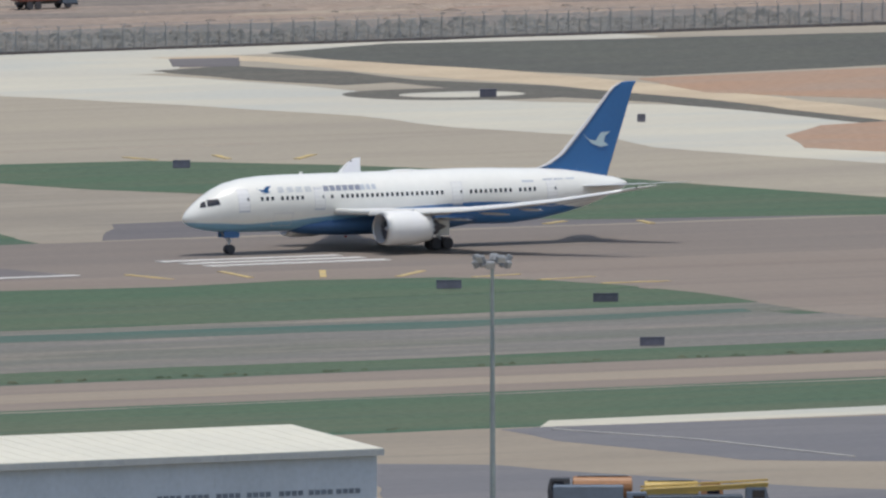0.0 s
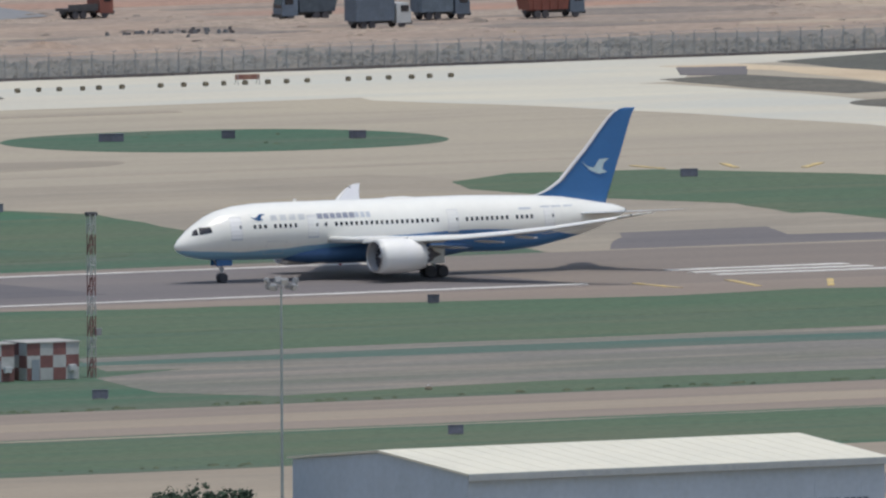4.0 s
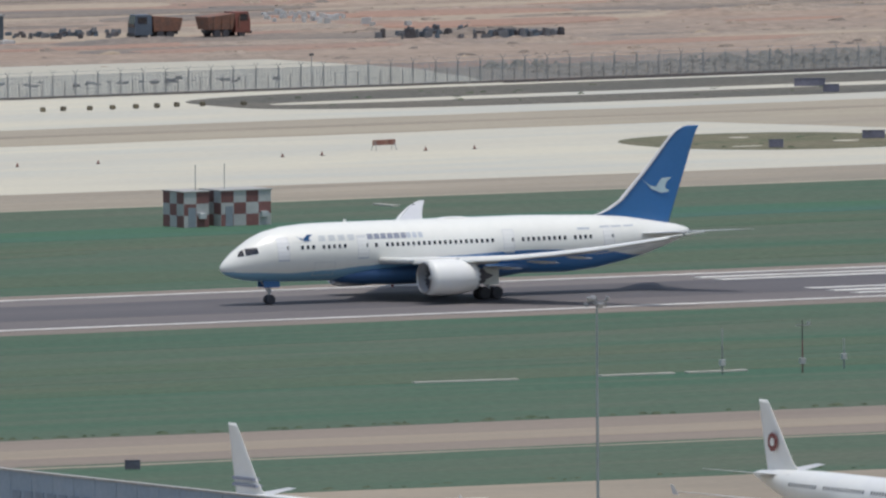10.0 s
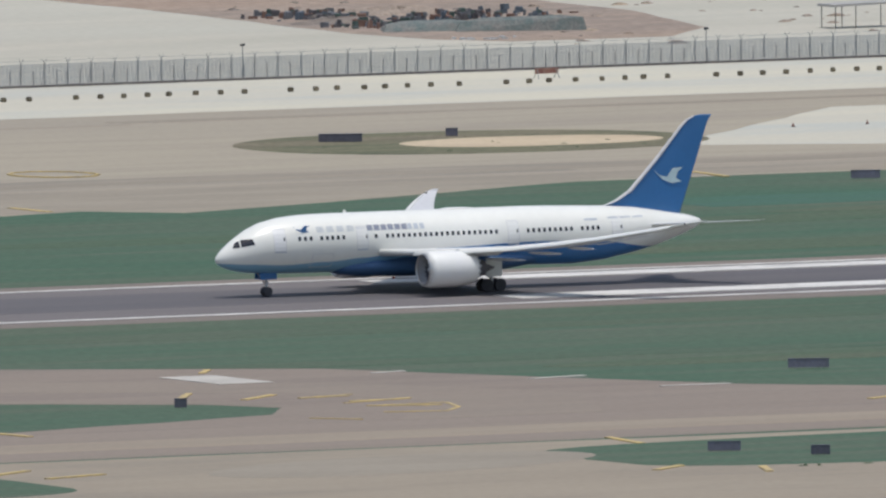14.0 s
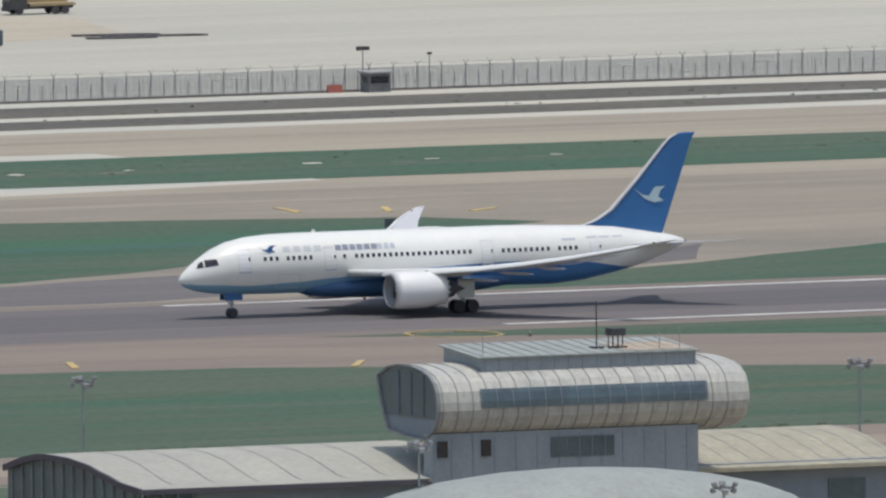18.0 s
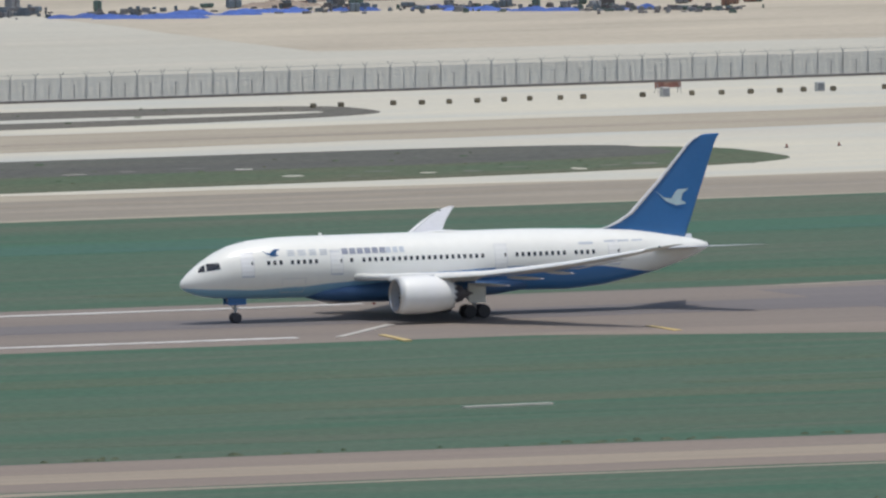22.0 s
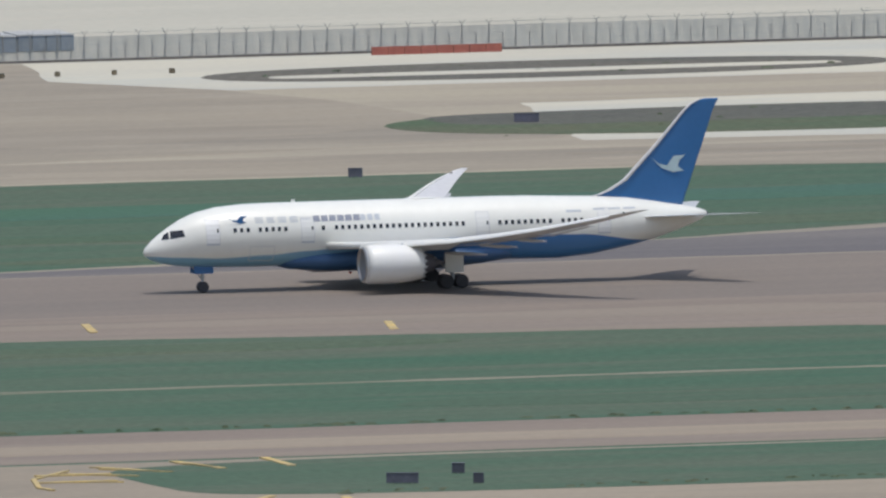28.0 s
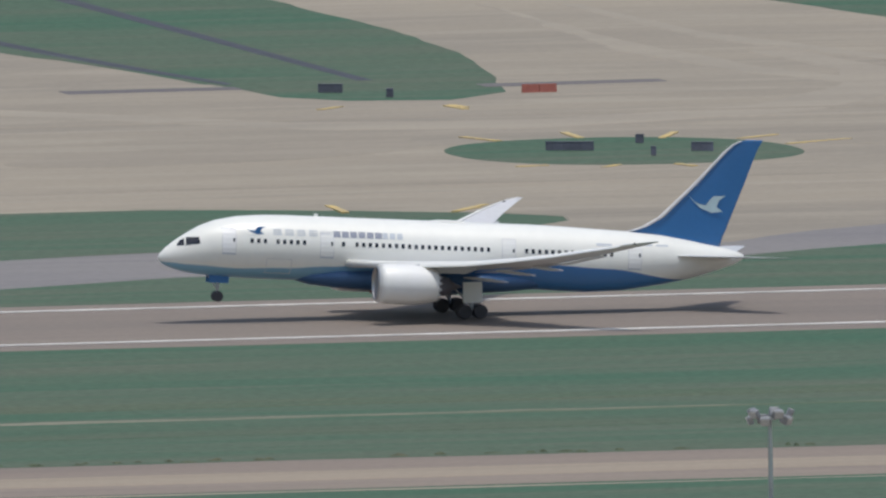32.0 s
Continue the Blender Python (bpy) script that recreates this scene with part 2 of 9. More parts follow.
VEHICLE_WHITE = material("white_vehicle_paint", (0.50, 0.52, 0.53), 0.4, size=2, fine=0.3, vary=0.05)
VEHICLE_BLUE = material("blue_vehicle_paint", (0.125, 0.16, 0.21), 0.5, size=2, fine=0.3, vary=0.1, per_object=0.2)
VEHICLE_TEAL = material("teal_machine_paint", (0.075, 0.145, 0.155), 0.5, size=2, fine=0.3, vary=0.1)
VEHICLE_RED = material("red_vehicle_paint", (0.24, 0.085, 0.065), 0.5, size=2, fine=0.3, vary=0.1)
CHASSIS = material("dark_chassis_paint", (0.07, 0.07, 0.075), 0.7, size=1, fine=0.3, vary=0.1)
STRIPE_DULL = material("weathered_yellow_stripe", (0.22, 0.18, 0.12), 0.85, size=1, fine=0.2, vary=0.15, per_object=0.3)
MAST_GREY = material("pale_grey_mast_steel", (0.30, 0.35, 0.35), 0.75, size=2, fine=0.3, vary=0.08)
TARP_BLUE = material("bright_blue_tarpaulin", (0.06, 0.125, 0.40), 0.75, size=1.5, fine=0.3, vary=0.15, per_object=0.2)
TARP_GREEN = material("dull_green_netting", (0.115, 0.15, 0.145), 0.9, size=1.6, fine=0.3, vary=0.25, second=(0.20, 0.195, 0.18))
BARRIER_BRIGHT = material("bright_red_plastic", (0.37, 0.115, 0.085), 0.5, size=1, fine=0.2, vary=0.1)
RED_CLOTH = material("orange_red_cloth", (0.50, 0.17, 0.12), 0.85, size=1, fine=0.2, vary=0.1)
CRATE = material("weathered_crate", (0.24, 0.25, 0.27), 0.8, size=1, fine=0.2, vary=0.15, per_object=0.4)
FEATHER = material("dark_brown_feathers", (0.045, 0.038, 0.033), 0.8, size=0.2, fine=0.03, vary=0.2, own=True)
FADED_YELLOW = material("faded_yellow_paint", (0.40, 0.30, 0.15), 0.88, size=3, fine=0.4, vary=0.12, second=(0.33, 0.265, 0.18))
RUBBLE = material("grey_brown_rubble", (0.26, 0.21, 0.17), 0.95, size=2, fine=0.4, vary=0.25, second=(0.36, 0.29, 0.23), bump=0.15)
SCRUB = material("dry_scrub", (0.185, 0.17, 0.14), 0.95, size=9, fine=0.6, vary=0.25, second=(0.25, 0.21, 0.17), stretch=(0.4, 1, 1))
LEAF = material("dark_tree_leaves", (0.036, 0.062, 0.042), 0.85, size=1.5, fine=0.3, vary=0.3, second=(0.05, 0.085, 0.055), spec=0.3)
BARK = material("brown_bark", (0.13, 0.10, 0.075), 0.95, size=0.5, fine=0.1, vary=0.25, bump=0.03)
ROOF_TEAL = material("pale_teal_sheet_roof", (0.40, 0.47, 0.47), 0.6, size=7, fine=0.6, vary=0.06, second=(0.34, 0.40, 0.41))
SIGN_BLUE = material("faded_blue_lettering", (0.24, 0.30, 0.375), 0.7, size=2, fine=0.3, vary=0.08)
WALL_SHADE = material("slate_blue_panel", (0.15, 0.19, 0.245), 0.6, size=3, fine=0.4, vary=0.08)
GLASS_TINT = material("dark_tinted_cab_glass", (0.045, 0.056, 0.095), 0.3, size=3, fine=0.5, vary=0.15, spec=0.5)
RUST_RED = material("rusty_red_steel", (0.22, 0.13, 0.10), 0.8, size=1, fine=0.2, vary=0.15)
DULL_BLUE = material("dull_blue_wrapping", (0.125, 0.16, 0.2), 0.7, size=1, fine=0.2, vary=0.15, per_object=0.35)
DULL_TEAL = material("dull_green_cover", (0.09, 0.14, 0.125), 0.8, size=1, fine=0.2, vary=0.15, per_object=0.35)
# red muted to carry the distance haze in its colour
DULL_RED = material("dull_red_paint", (0.26, 0.115, 0.09), 0.65, size=1, fine=0.2, vary=0.15)
CRATE_BLUE = material("blue_grey_wrapping", (0.20, 0.25, 0.33), 0.6, size=1, fine=0.2, vary=0.12, per_object=0.15)
DARK_EARTH = material("dark_damp_earth", (0.17, 0.15, 0.135), 0.95, size=10, fine=1.0, vary=0.2, second=(0.25, 0.2, 0.16), stretch=(0.4, 1, 1), bump=0.15)
RED_EARTH = material("reddish_earth", (0.34, 0.205, 0.15), 0.95, size=14, fine=1.2, vary=0.18, second=(0.28, 0.20, 0.16), stretch=(0.3, 1, 1), bump=0.15)
SAND_DULL = material("dull_sand", (0.38, 0.31, 0.235), 0.95, size=12, fine=1.2, vary=0.12, second=(0.35, 0.28, 0.21), stretch=(0.3, 1, 1), bump=0.1)
EMBLEM_DULL = material("dull_orange_emblem_paint", (0.42, 0.20, 0.13), 0.5, size=0.8, fine=0.3, vary=0.2, second=(0.2, 0.16, 0.25), own=True)
EMBLEM_PALE = material("pale_emblem_paint", (0.52, 0.66, 0.70), 0.4, size=2, fine=0.3, vary=0.05, own=True)
WORN_EXIT = material("worn_exit_asphalt", (0.258, 0.213, 0.17), 0.92, size=30, fine=1.0, vary=0.07, second=(0.24, 0.195, 0.158), stretch=(0.2, 1, 1), third=(0.19, 0.16, 0.135), share=0.5, run=0.3)
SWEPT = material("swept_concrete", (0.335, 0.29, 0.228), 0.9, size=20, fine=1.0, vary=0.06, second=(0.27, 0.237, 0.19), stretch=(0.3, 1, 1))
SCRAP_DARK = material("dusty_dark_scrap", (0.13, 0.122, 0.13), 0.9, size=1, fine=0.2, vary=0.3)
LANE_GREY = material("greyed_tarmac", (0.19, 0.178, 0.18), 0.9, size=25, fine=1.0, vary=0.08, second=(0.225, 0.21, 0.2), stretch=(0.1, 1, 1), third=(0.16, 0.15, 0.155), share=0.5, run=0.3)
DOME_GREY = material("weathered_dome_sheet", (0.35, 0.375, 0.35), 0.7, size=5, fine=0.5, vary=0.07, second=(0.31, 0.33, 0.315), third=(0.28, 0.285, 0.28), share=0.6)
SHELL_METAL = material("stained_cream_shell", (0.55, 0.54, 0.475), 0.55, size=2.2, fine=0.4, vary=0.08, second=(0.43, 0.43, 0.40), stretch=(1, 0.4, 0.4), third=(0.31, 0.285, 0.265), share=0.5, run=0.35)
TURF_OLIVE = material("dull_olive_turf", (0.088, 0.118, 0.08), 0.95, size=14, fine=1.1, vary=0.17, second=(0.06, 0.116, 0.078), stretch=(0.1, 1, 1), bump=0.05, spec=0.2, third=(0.125, 0.128, 0.1), share=0.6)
GLASS_SLATE = material("slate_blue_glazing", (0.05, 0.066, 0.115), 0.35, size=3, fine=0.5, vary=0.12, second=(0.035, 0.045, 0.08))
BROWN_DULL = material("dull_brown_housing", (0.15, 0.115, 0.11), 0.85, size=1.5, fine=0.3, vary=0.15)
ROOF_DIRTY = material("dirty_roof_felt", (0.20, 0.195, 0.19), 0.9, size=2.5, fine=0.4, vary=0.15, second=(0.27, 0.25, 0.23))
SLATE = material("slate_grey_earth", (0.20, 0.205, 0.215), 0.95, size=18, fine=1.2, vary=0.1, second=(0.24, 0.235, 0.23), stretch=(0.3, 1, 1), third=(0.17, 0.175, 0.19), share=0.6)
HALL_WALL = material("hazy_blue_grey_cladding", (0.305, 0.38, 0.465), 0.75, size=8, fine=0.6, vary=0.06, second=(0.275, 0.345, 0.42), third=(0.335, 0.395, 0.46), share=0.6)
TURF_PALE = material("pale_yellowish_turf", (0.082, 0.13, 0.08), 0.95, size=18, fine=1.1, vary=0.18, second=(0.115, 0.135, 0.09), stretch=(0.15, 1, 1), bump=0.08, spec=0.2, third=(0.06, 0.115, 0.08), share=0.6)
DULL_ORANGE = material("dull_orange_machine_paint", (0.27, 0.13, 0.085), 0.7, size=1.0, fine=0.3, vary=0.2, second=(0.17, 0.11, 0.09))
# aircraft
AIR_WHITE = material("white_aircraft_paint", (0.87, 0.865, 0.81), 0.38, size=9, fine=1.0, vary=0.02, second=(0.82, 0.82, 0.82), coat=0.3, own=True)
# deep blue for the belly fairing; the shade under the body is in it
AIR_DEEP_SHADED = material("deep_blue_shaded_paint", (0.055, 0.14, 0.30), 0.42, size=6, fine=0.5, vary=0.05, own=True)
AIR_GREY = material("grey_aircraft_paint", (0.55, 0.56, 0.58), 0.4, size=5, fine=0.5, vary=0.04, own=True)
AIR_BLUE = material("blue_aircraft_paint", (0.035, 0.16, 0.40), 0.35, size=6, fine=0.5, vary=0.03, coat=0.3, own=True)
METAL = material("bare_metal", (0.55, 0.54, 0.53), 0.35, 0.9, size=1, fine=0.1, vary=0.08, own=True)
DARK_METAL = material("dark_metal", (0.11, 0.105, 0.125), 0.55, 0.15, size=1, fine=0.1, vary=0.1, own=True)
TYRE = material("black_tyre_rubber", (0.075, 0.073, 0.083), 0.8, size=0.5, fine=0.1, vary=0.1, own=True)
GLASS_DARK = material("dark_glazing", (0.02, 0.022, 0.03), 0.12, size=2, fine=0.4, vary=0.1, spec=0.8, own=True)
AIR_RED = material("red_aircraft_paint", (0.48, 0.03, 0.03), 0.35, size=6, fine=0.5, vary=0.03, coat=0.3, own=True)
AIR_NAVY = material("navy_stripe_paint", (0.07, 0.085, 0.30), 0.4, size=6, fine=0.5, vary=0.03, own=True)
EMBLEM_RED = material("red_emblem_paint", (0.24, 0.07, 0.065), 0.5, size=2, fine=0.3, vary=0.06, own=True)
AIR_WING = material("pale_grey_wing_paint", (0.62, 0.615, 0.63), 0.42, size=4, fine=0.6, vary=0.05, second=(0.6, 0.6, 0.6), own=True)
LETTER_BLUE = material("dark_blue_lettering", (0.30, 0.325, 0.40), 0.5, size=2, fine=0.3, vary=0.05, own=True)
LETTER_GREY = material("pale_blue_grey_lettering", (0.56, 0.60, 0.65), 0.5, size=2, fine=0.3, vary=0.05, own=True)
SEAM = material("grey_door_seam", (0.67, 0.675, 0.68), 0.6, size=1, fine=0.3, vary=0.05, own=True)
RED_LENS = material("red_lamp_lens", (0.5, 0.02, 0.02), 0.2, size=1, fine=0.2, vary=0.05, own=True)


def livery(name, span, edge, white, front, back, reach):
    """Body paint: colour below a line that rises and falls along the body. span: the body's ends; edge: (share of the length, height) pairs; reach: height range."""
    m = material(name, white, 0.3, size=9, fine=1.0, vary=0.02, coat=0.3, own=True)
    n, l = m.node_tree.nodes, m.node_tree.links
    b = n["Principled BSDF"]
    under = b.inputs["Base Color"].links[0].from_socket
    tc, sp = n.new("ShaderNodeTexCoord"), n.new("ShaderNodeSeparateXYZ")
    l.new(tc.outputs["Object"], sp.inputs[0])
    along = n.new("ShaderNodeMapRange")
    along.inputs["From Min"].default_value, along.inputs["From Max"].default_value = span
    l.new(sp.outputs[0], along.inputs[0])
    height = n.new("ShaderNodeMapRange")
    height.inputs["From Min"].default_value, height.inputs["From Max"].default_value = reach
    l.new(sp.outputs[2], height.inputs[0])
    ramp, tone = n.new("ShaderNodeValToRGB"), n.new("ShaderNodeValToRGB")
    while len(ramp.color_ramp.elements) < len(edge):
        ramp.color_ramp.elements.new(0.5)
    for e, (p, z) in zip(ramp.color_ramp.elements, edge):
        g = (z - reach[0]) / (reach[1] - reach[0])
        e.position, e.color = p, (g, g, g, 1)
    ramp.color_ramp.interpolation = "EASE"
    tone.color_ramp.elements[0].position, tone.color_ramp.elements[0].color = 0.22, (*front, 1)
    tone.color_ramp.elements[1].position, tone.color_ramp.elements[1].color = 0.48, (*back, 1)
    l.new(along.outputs[0], ramp.inputs[0]), l.new(along.outputs[0], tone.inputs[0])
    less = n.new("ShaderNodeMath")
    less.operation = "LESS_THAN"
    l.new(height.outputs[0], less.inputs[0]), l.new(ramp.outputs[0], less.inputs[1])
    mix = n.new("ShaderNodeMix")
    mix.data_type = "RGBA"
    l.new(less.outputs[0], mix.inputs["Factor"]), l.new(under, mix.inputs["A"]), l.new(tone.outputs[0], mix.inputs["B"])
    l.new(mix.outputs["Result"], b.inputs["Base Color"])
    return m


AIR_BODY = livery("white_and_blue_body_paint", (-28.5, 27.9), ((0.0, 3.5), (0.05, 3.38), (0.12, 3.22), (0.20, 3.42), (0.275, 3.72), (0.33, 3.98), (0.42, 4.4), (0.62, 4.72), (0.74, 4.5), (0.865, 3.7)), (0.87, 0.865, 0.81), (0.24, 0.46, 0.62), (0.052, 0.195, 0.45), (0.0, 10.0))

# ---- building blocks ----


def mesh_of(name, verts, faces, mat, smooth=False):
    me = bpy.data.meshes.new(name)
    me.from_pydata([tuple(v) for v in verts], [], faces)
    if smooth:
        me.shade_smooth()
    for m in (mat if isinstance(mat, (list, tuple)) else (mat,)):
        me.materials.append(m)
    me.update()
    return me


def part(name, data, parent, mat=None, at=None, label="", smooth=False):
    """One mesh under a thing or a part: data is a mesh, or (verts, faces) in the parent's space."""
    me = data if isinstance(data, bpy.types.Mesh) else mesh_of(name, data[0], data[1], mat, smooth)
    ob = new(name, me)
    ob.parent = parent
    if at is not None:
        ob.matrix_basis = at
    return tagged(ob, label)


def thing(name, at, label, category, group=""):
    ob = new(name)
    ob.empty_display_size = 0.5
    ob.matrix_basis = at
    return tagged(ob, label, category, group)


def join(*lots):
    vs, fs = [], []
    for v, f in lots:
        o = len(vs)
        vs += list(v)
        fs += [tuple(i + o for i in q) for q in f]
    return vs, fs


def moved(lot, m):
    return [m @ Vector(v) for v in lot[0]], lot[1]


def box(x0, x1, y0, y1, z0, z1, bevel=0.0):
    """A box; bevel takes off its upright and upper edges."""
    if bevel <= 0:
        v = [(x, y, z) for z in (z0, z1) for x, y in ((x0, y0), (x1, y0), (x1, y1), (x0, y1))]
        return v, [(3, 2, 1, 0), (4, 5, 6, 7), (0, 1, 5, 4), (1, 2, 6, 5), (2, 3, 7, 6), (3, 0, 4, 7)]
    b = min(bevel, (x1 - x0) / 2.01, (y1 - y0) / 2.01, (z1 - z0) / 1.01)

    def ring(i, z):
        return [(x0 + i + b, y0 + i, z), (x1 - i - b, y0 + i, z), (x1 - i, y0 + i + b, z), (x1 - i, y1 - i - b, z),
                (x1 - i - b, y1 - i, z), (x0 + i + b, y1 - i, z), (x0 + i, y1 - i - b, z), (x0 + i, y0 + i + b, z)]
    return loft([ring(0, z0), ring(0, z1 - b), ring(b * 0.7, z1)])


def loft(rings, caps=True, closed=True):
    n = len(rings[0])
    vs = [p for r in rings for p in r]
    fs = []
    for k in range(len(rings) - 1):
        for i in range(n if closed else n - 1):
            j = (i + 1) % n
            fs.append((k * n + i, k * n + j, (k + 1) * n + j, (k + 1) * n + i))
    if caps:
        fs.append(tuple(range(n))[::-1])
        fs.append(tuple((len(rings) - 1) * n + i for i in range(n)))
    return vs, fs


def circle(n, r, axis="z", at=(0, 0, 0), squash=1.0, start=0.0):
    out = []
    for i in range(n):
        a = start + 2 * math.pi * i / n
        c, s = r * math.cos(a), r * math.sin(a) * squash
        p = {"z": (c, s, 0), "x": (0, c, s), "y": (s, 0, c)}[axis]
        out.append((p[0] + at[0], p[1] + at[1], p[2] + at[2]))
    return out


def rod(p, q, r, n=6, r2=None):
    """A round bar from p to q."""
    p, q = Vector(p), Vector(q)
    m = (q - p).to_track_quat("Z", "Y").to_matrix()
    return loft([[p + m @ Vector(c) for c in circle(n, r)], [q + m @ Vector(c) for c in circle(n, r if r2 is None else r2)]])


def turned(profile, n=16, axis="x"):
    """A body turned round an axis; profile: (along, radius) pairs."""
    return loft([circle(n, max(r, 0.002), axis, (a, 0, 0) if axis == "x" else (0, a, 0) if axis == "y" else (0, 0, a)) for a, r in profile])


def wheel(r, w, n=18):
    """A tyre round the y axis with rounded shoulders, and its hub."""
    t = turned([(-w / 2, r * 0.62), (-w / 2, r * 0.88), (-w * 0.32, r), (w * 0.32, r), (w / 2, r * 0.88), (w / 2, r * 0.62)], n, "y")
    h = turned([(-w * 0.42, r * 0.12), (-w * 0.45, r * 0.6), (w * 0.45, r * 0.6), (w * 0.42, r * 0.12)], n, "y")
    return t, h


def flat(points, z, flare=0.0):
    """A level sheet with a thin rim, from its corners; flare: how far the rim slopes outwards."""
    pts = [(p[0], p[1]) for p in points]
    area = sum(a[0] * b[1] - b[0] * a[1] for a, b in zip(pts, pts[1:] + pts[:1]))
    if area < 0:
        pts = pts[::-1]
    n = len(pts)
    low = []
    for i, (x, y) in enumerate(pts):
        (px, py), (qx, qy) = pts[i - 1], pts[(i + 1) % n]
        out = Vector((y - py, px - x)).normalized() + Vector((qy - y, x - qx)).normalized()
        out = out.normalized() * flare if out.length > 0.3 else Vector((0, 0))
        low.append((x + out.x, y + out.y, z - (0.14 if flare else 0.25)))
    v = [(x, y, z) for x, y in pts] + low
    return v, [tuple(range(n))] + [(i, i + n, (i + 1) % n + n, (i + 1) % n) for i in range(n)]


def ground_sheet(name, points, z, mat, label, category="ground"):
    v, f = flat(frayed(points, 0.0 if category in ("runway", "drain", "kerb") else 0.9), z, 0.5)
    return tagged(new(name, mesh_of(name, v, f, mat)), label, category, kind="structure")


def frayed(points, by):
    """The corners with uneven edges between them."""
    if not by:
        return points
    out = []
    for p, q in zip(points, list(points[1:]) + [points[0]]):
        d = Vector((q[0] - p[0], q[1] - p[1]))
        n = max(1, min(160, int(d.length / 7)))
        out.append((p[0], p[1]))
        for i in range(1, n):
            x, y = p[0] + d.x * i / n, p[1] + d.y * i / n
            out.append((x - d.y / d.length * by * noise.noise((x * 0.11, y * 0.11, 7.7)), y + d.x / d.length * by * (noise.noise((x * 0.11, y * 0.11, 7.7)) + 0.5 * noise.noise((x * 0.4, y * 0.4, 2.2)))))
    return out


def band(x0, x1, y0, y1):
    return [(x0, y0), (x1, y0), (x1, y1), (x0, y1)]


def lens(x0, x1, y0, y1, sharp=1.0, n=40, skew=0.0, seed=0):
    """The outline of an island between taxiways: long sides and round ends."""
    cx, cy, a, b = (x0 + x1) / 2, (y0 + y1) / 2, (x1 - x0) / 2, (y1 - y0) / 2
    pts = []
    for i in range(n):
        t = 2 * math.pi * i / n
        c, s = math.cos(t), math.sin(t)
        k = 2.0 / (2.0 + sharp)
        px = math.copysign(abs(c) ** k, c) * a
        py = math.copysign(abs(s) ** (k if sharp >= 0 else 1.0), s) * b
        w = 0.35 * noise.noise((cx * 0.1 + 2 * c, seed + 2 * s, 0.5))
        pts.append((cx + px + skew * py, cy + py + w))
    return pts

# ---- the airfield, strip by strip ----
XL, XR, STEP = 420.0, 2760.0, 507.0   # ends of the strips; the exits repeat after STEP
ground_sheet("ground", band(-1500, 4700, -300, 5200), -0.30, DIRT, "bare reddish earth reaching to the far distance")
ground_sheet("grass_field", band(XL, XR, 3226, 3672), 0.0, GRASS, "mown green grass on both sides of the runway", "grass")
ground_sheet("taxiway_far", band(XL, XR, 3669, 3866), 0.03, TAXI, "tan concrete taxiways beyond the runway", "taxiway")
ground_sheet("taxiway_edge", band(XL, 2150, 3671, 3701), 0.06, TAXI_DULL, "dull tan taxiway along the grass", "taxiway")
ground_sheet("apron", band(-200, XR, 2300, 3281), 0.03, APRON, "tan concrete apron beside the hangars", "apron")
ground_sheet("taxiway_near", band(XL, XR, 3283, 3318), 0.06, TAXI_BROWN, "brown asphalt taxiway with a paler middle", "taxiway")
ground_sheet("taxiway_middle", band(XL, XR, 3293, 3304), 0.09, CENTRE, "paler worn middle of the taxiway", "taxiway")
ground_sheet("runway", band(XL, XR, 3471, 3531), 0.06, SHOULDER, "brownish runway with worn asphalt shoulders", "runway")
ground_sheet("runway_surface", band(1440, 2110, 3476.8, 3524.6), 0.085, ASPHALT, "grey asphalt runway surface", "runway")
ground_sheet("rubber_band", band(1500, 2060, 3491, 3514), 0.105, RUBBER, "dark band of tyre rubber on the runway", "runway")
ground_sheet("rubber_tail", [(1260, 3499), (1500, 3493), (1500, 3512), (1260, 3506)], 0.105, ASPHALT, "thinning band of tyre rubber on the runway", "runway")
# turf of another green, a worn path and dry ground
ground_sheet("turf_strip_1", band(960, 1700, 3616, 3633), 0.04, TEAL, "bluish green strip of turf", "grass")
ground_sheet("turf_strip_2", band(1880, 2130, 3618, 3634), 0.04, TEAL, "bluish green strip of turf", "grass")
ground_sheet("dry_ground", [(1992, 3376), (2000, 3395), (2035, 3399), (2066, 3397), (2106, 3400), (2120, 3403), (2131, 3404), (2136, 3391), (2135, 3360), (2128, 3366), (2054, 3368)], 0.0525, DRY, "dry brown ground between the strips of turf", "ground")
ground_sheet("turf_strip_3", [(1995, 3389), (2035, 3391), (2066, 3390), (2101, 3387), (2136, 3389), (2134, 3384), (2115, 3380), (2093, 3377), (2054, 3379), (2023, 3382), (1992, 3384)], 0.057, TEAL_DULL, "dull bluish green strip of turf", "grass")
ground_sheet("dry_verge", [(2060, 3394), (2083, 3399), (2116, 3408), (2149, 3409), (2260, 3400), (2200, 3380), (2134, 3385), (2101, 3389)], 0.054, DRY, "dry brown verge above the turf", "ground")
ground_sheet("worn_path", [(XL, 3372.6), (1050, 3373.6), (1120, 3380), (1120, 3381.6), (1050, 3375.4), (XL, 3374.6)], 0.05, WORN, "thin worn path across the grass", "path")
ground_sheet("dry_road", [(1978, 3342), (1985, 3366), (2000, 3374), (2054, 3375), (2128, 3377), (2200, 3382), (2700, 3392), (2700, 3348), (2104, 3337), (2057, 3334), (2019, 3337), (1985, 3330)], 0.05, DRY, "dry brown service road across the grass", "road")
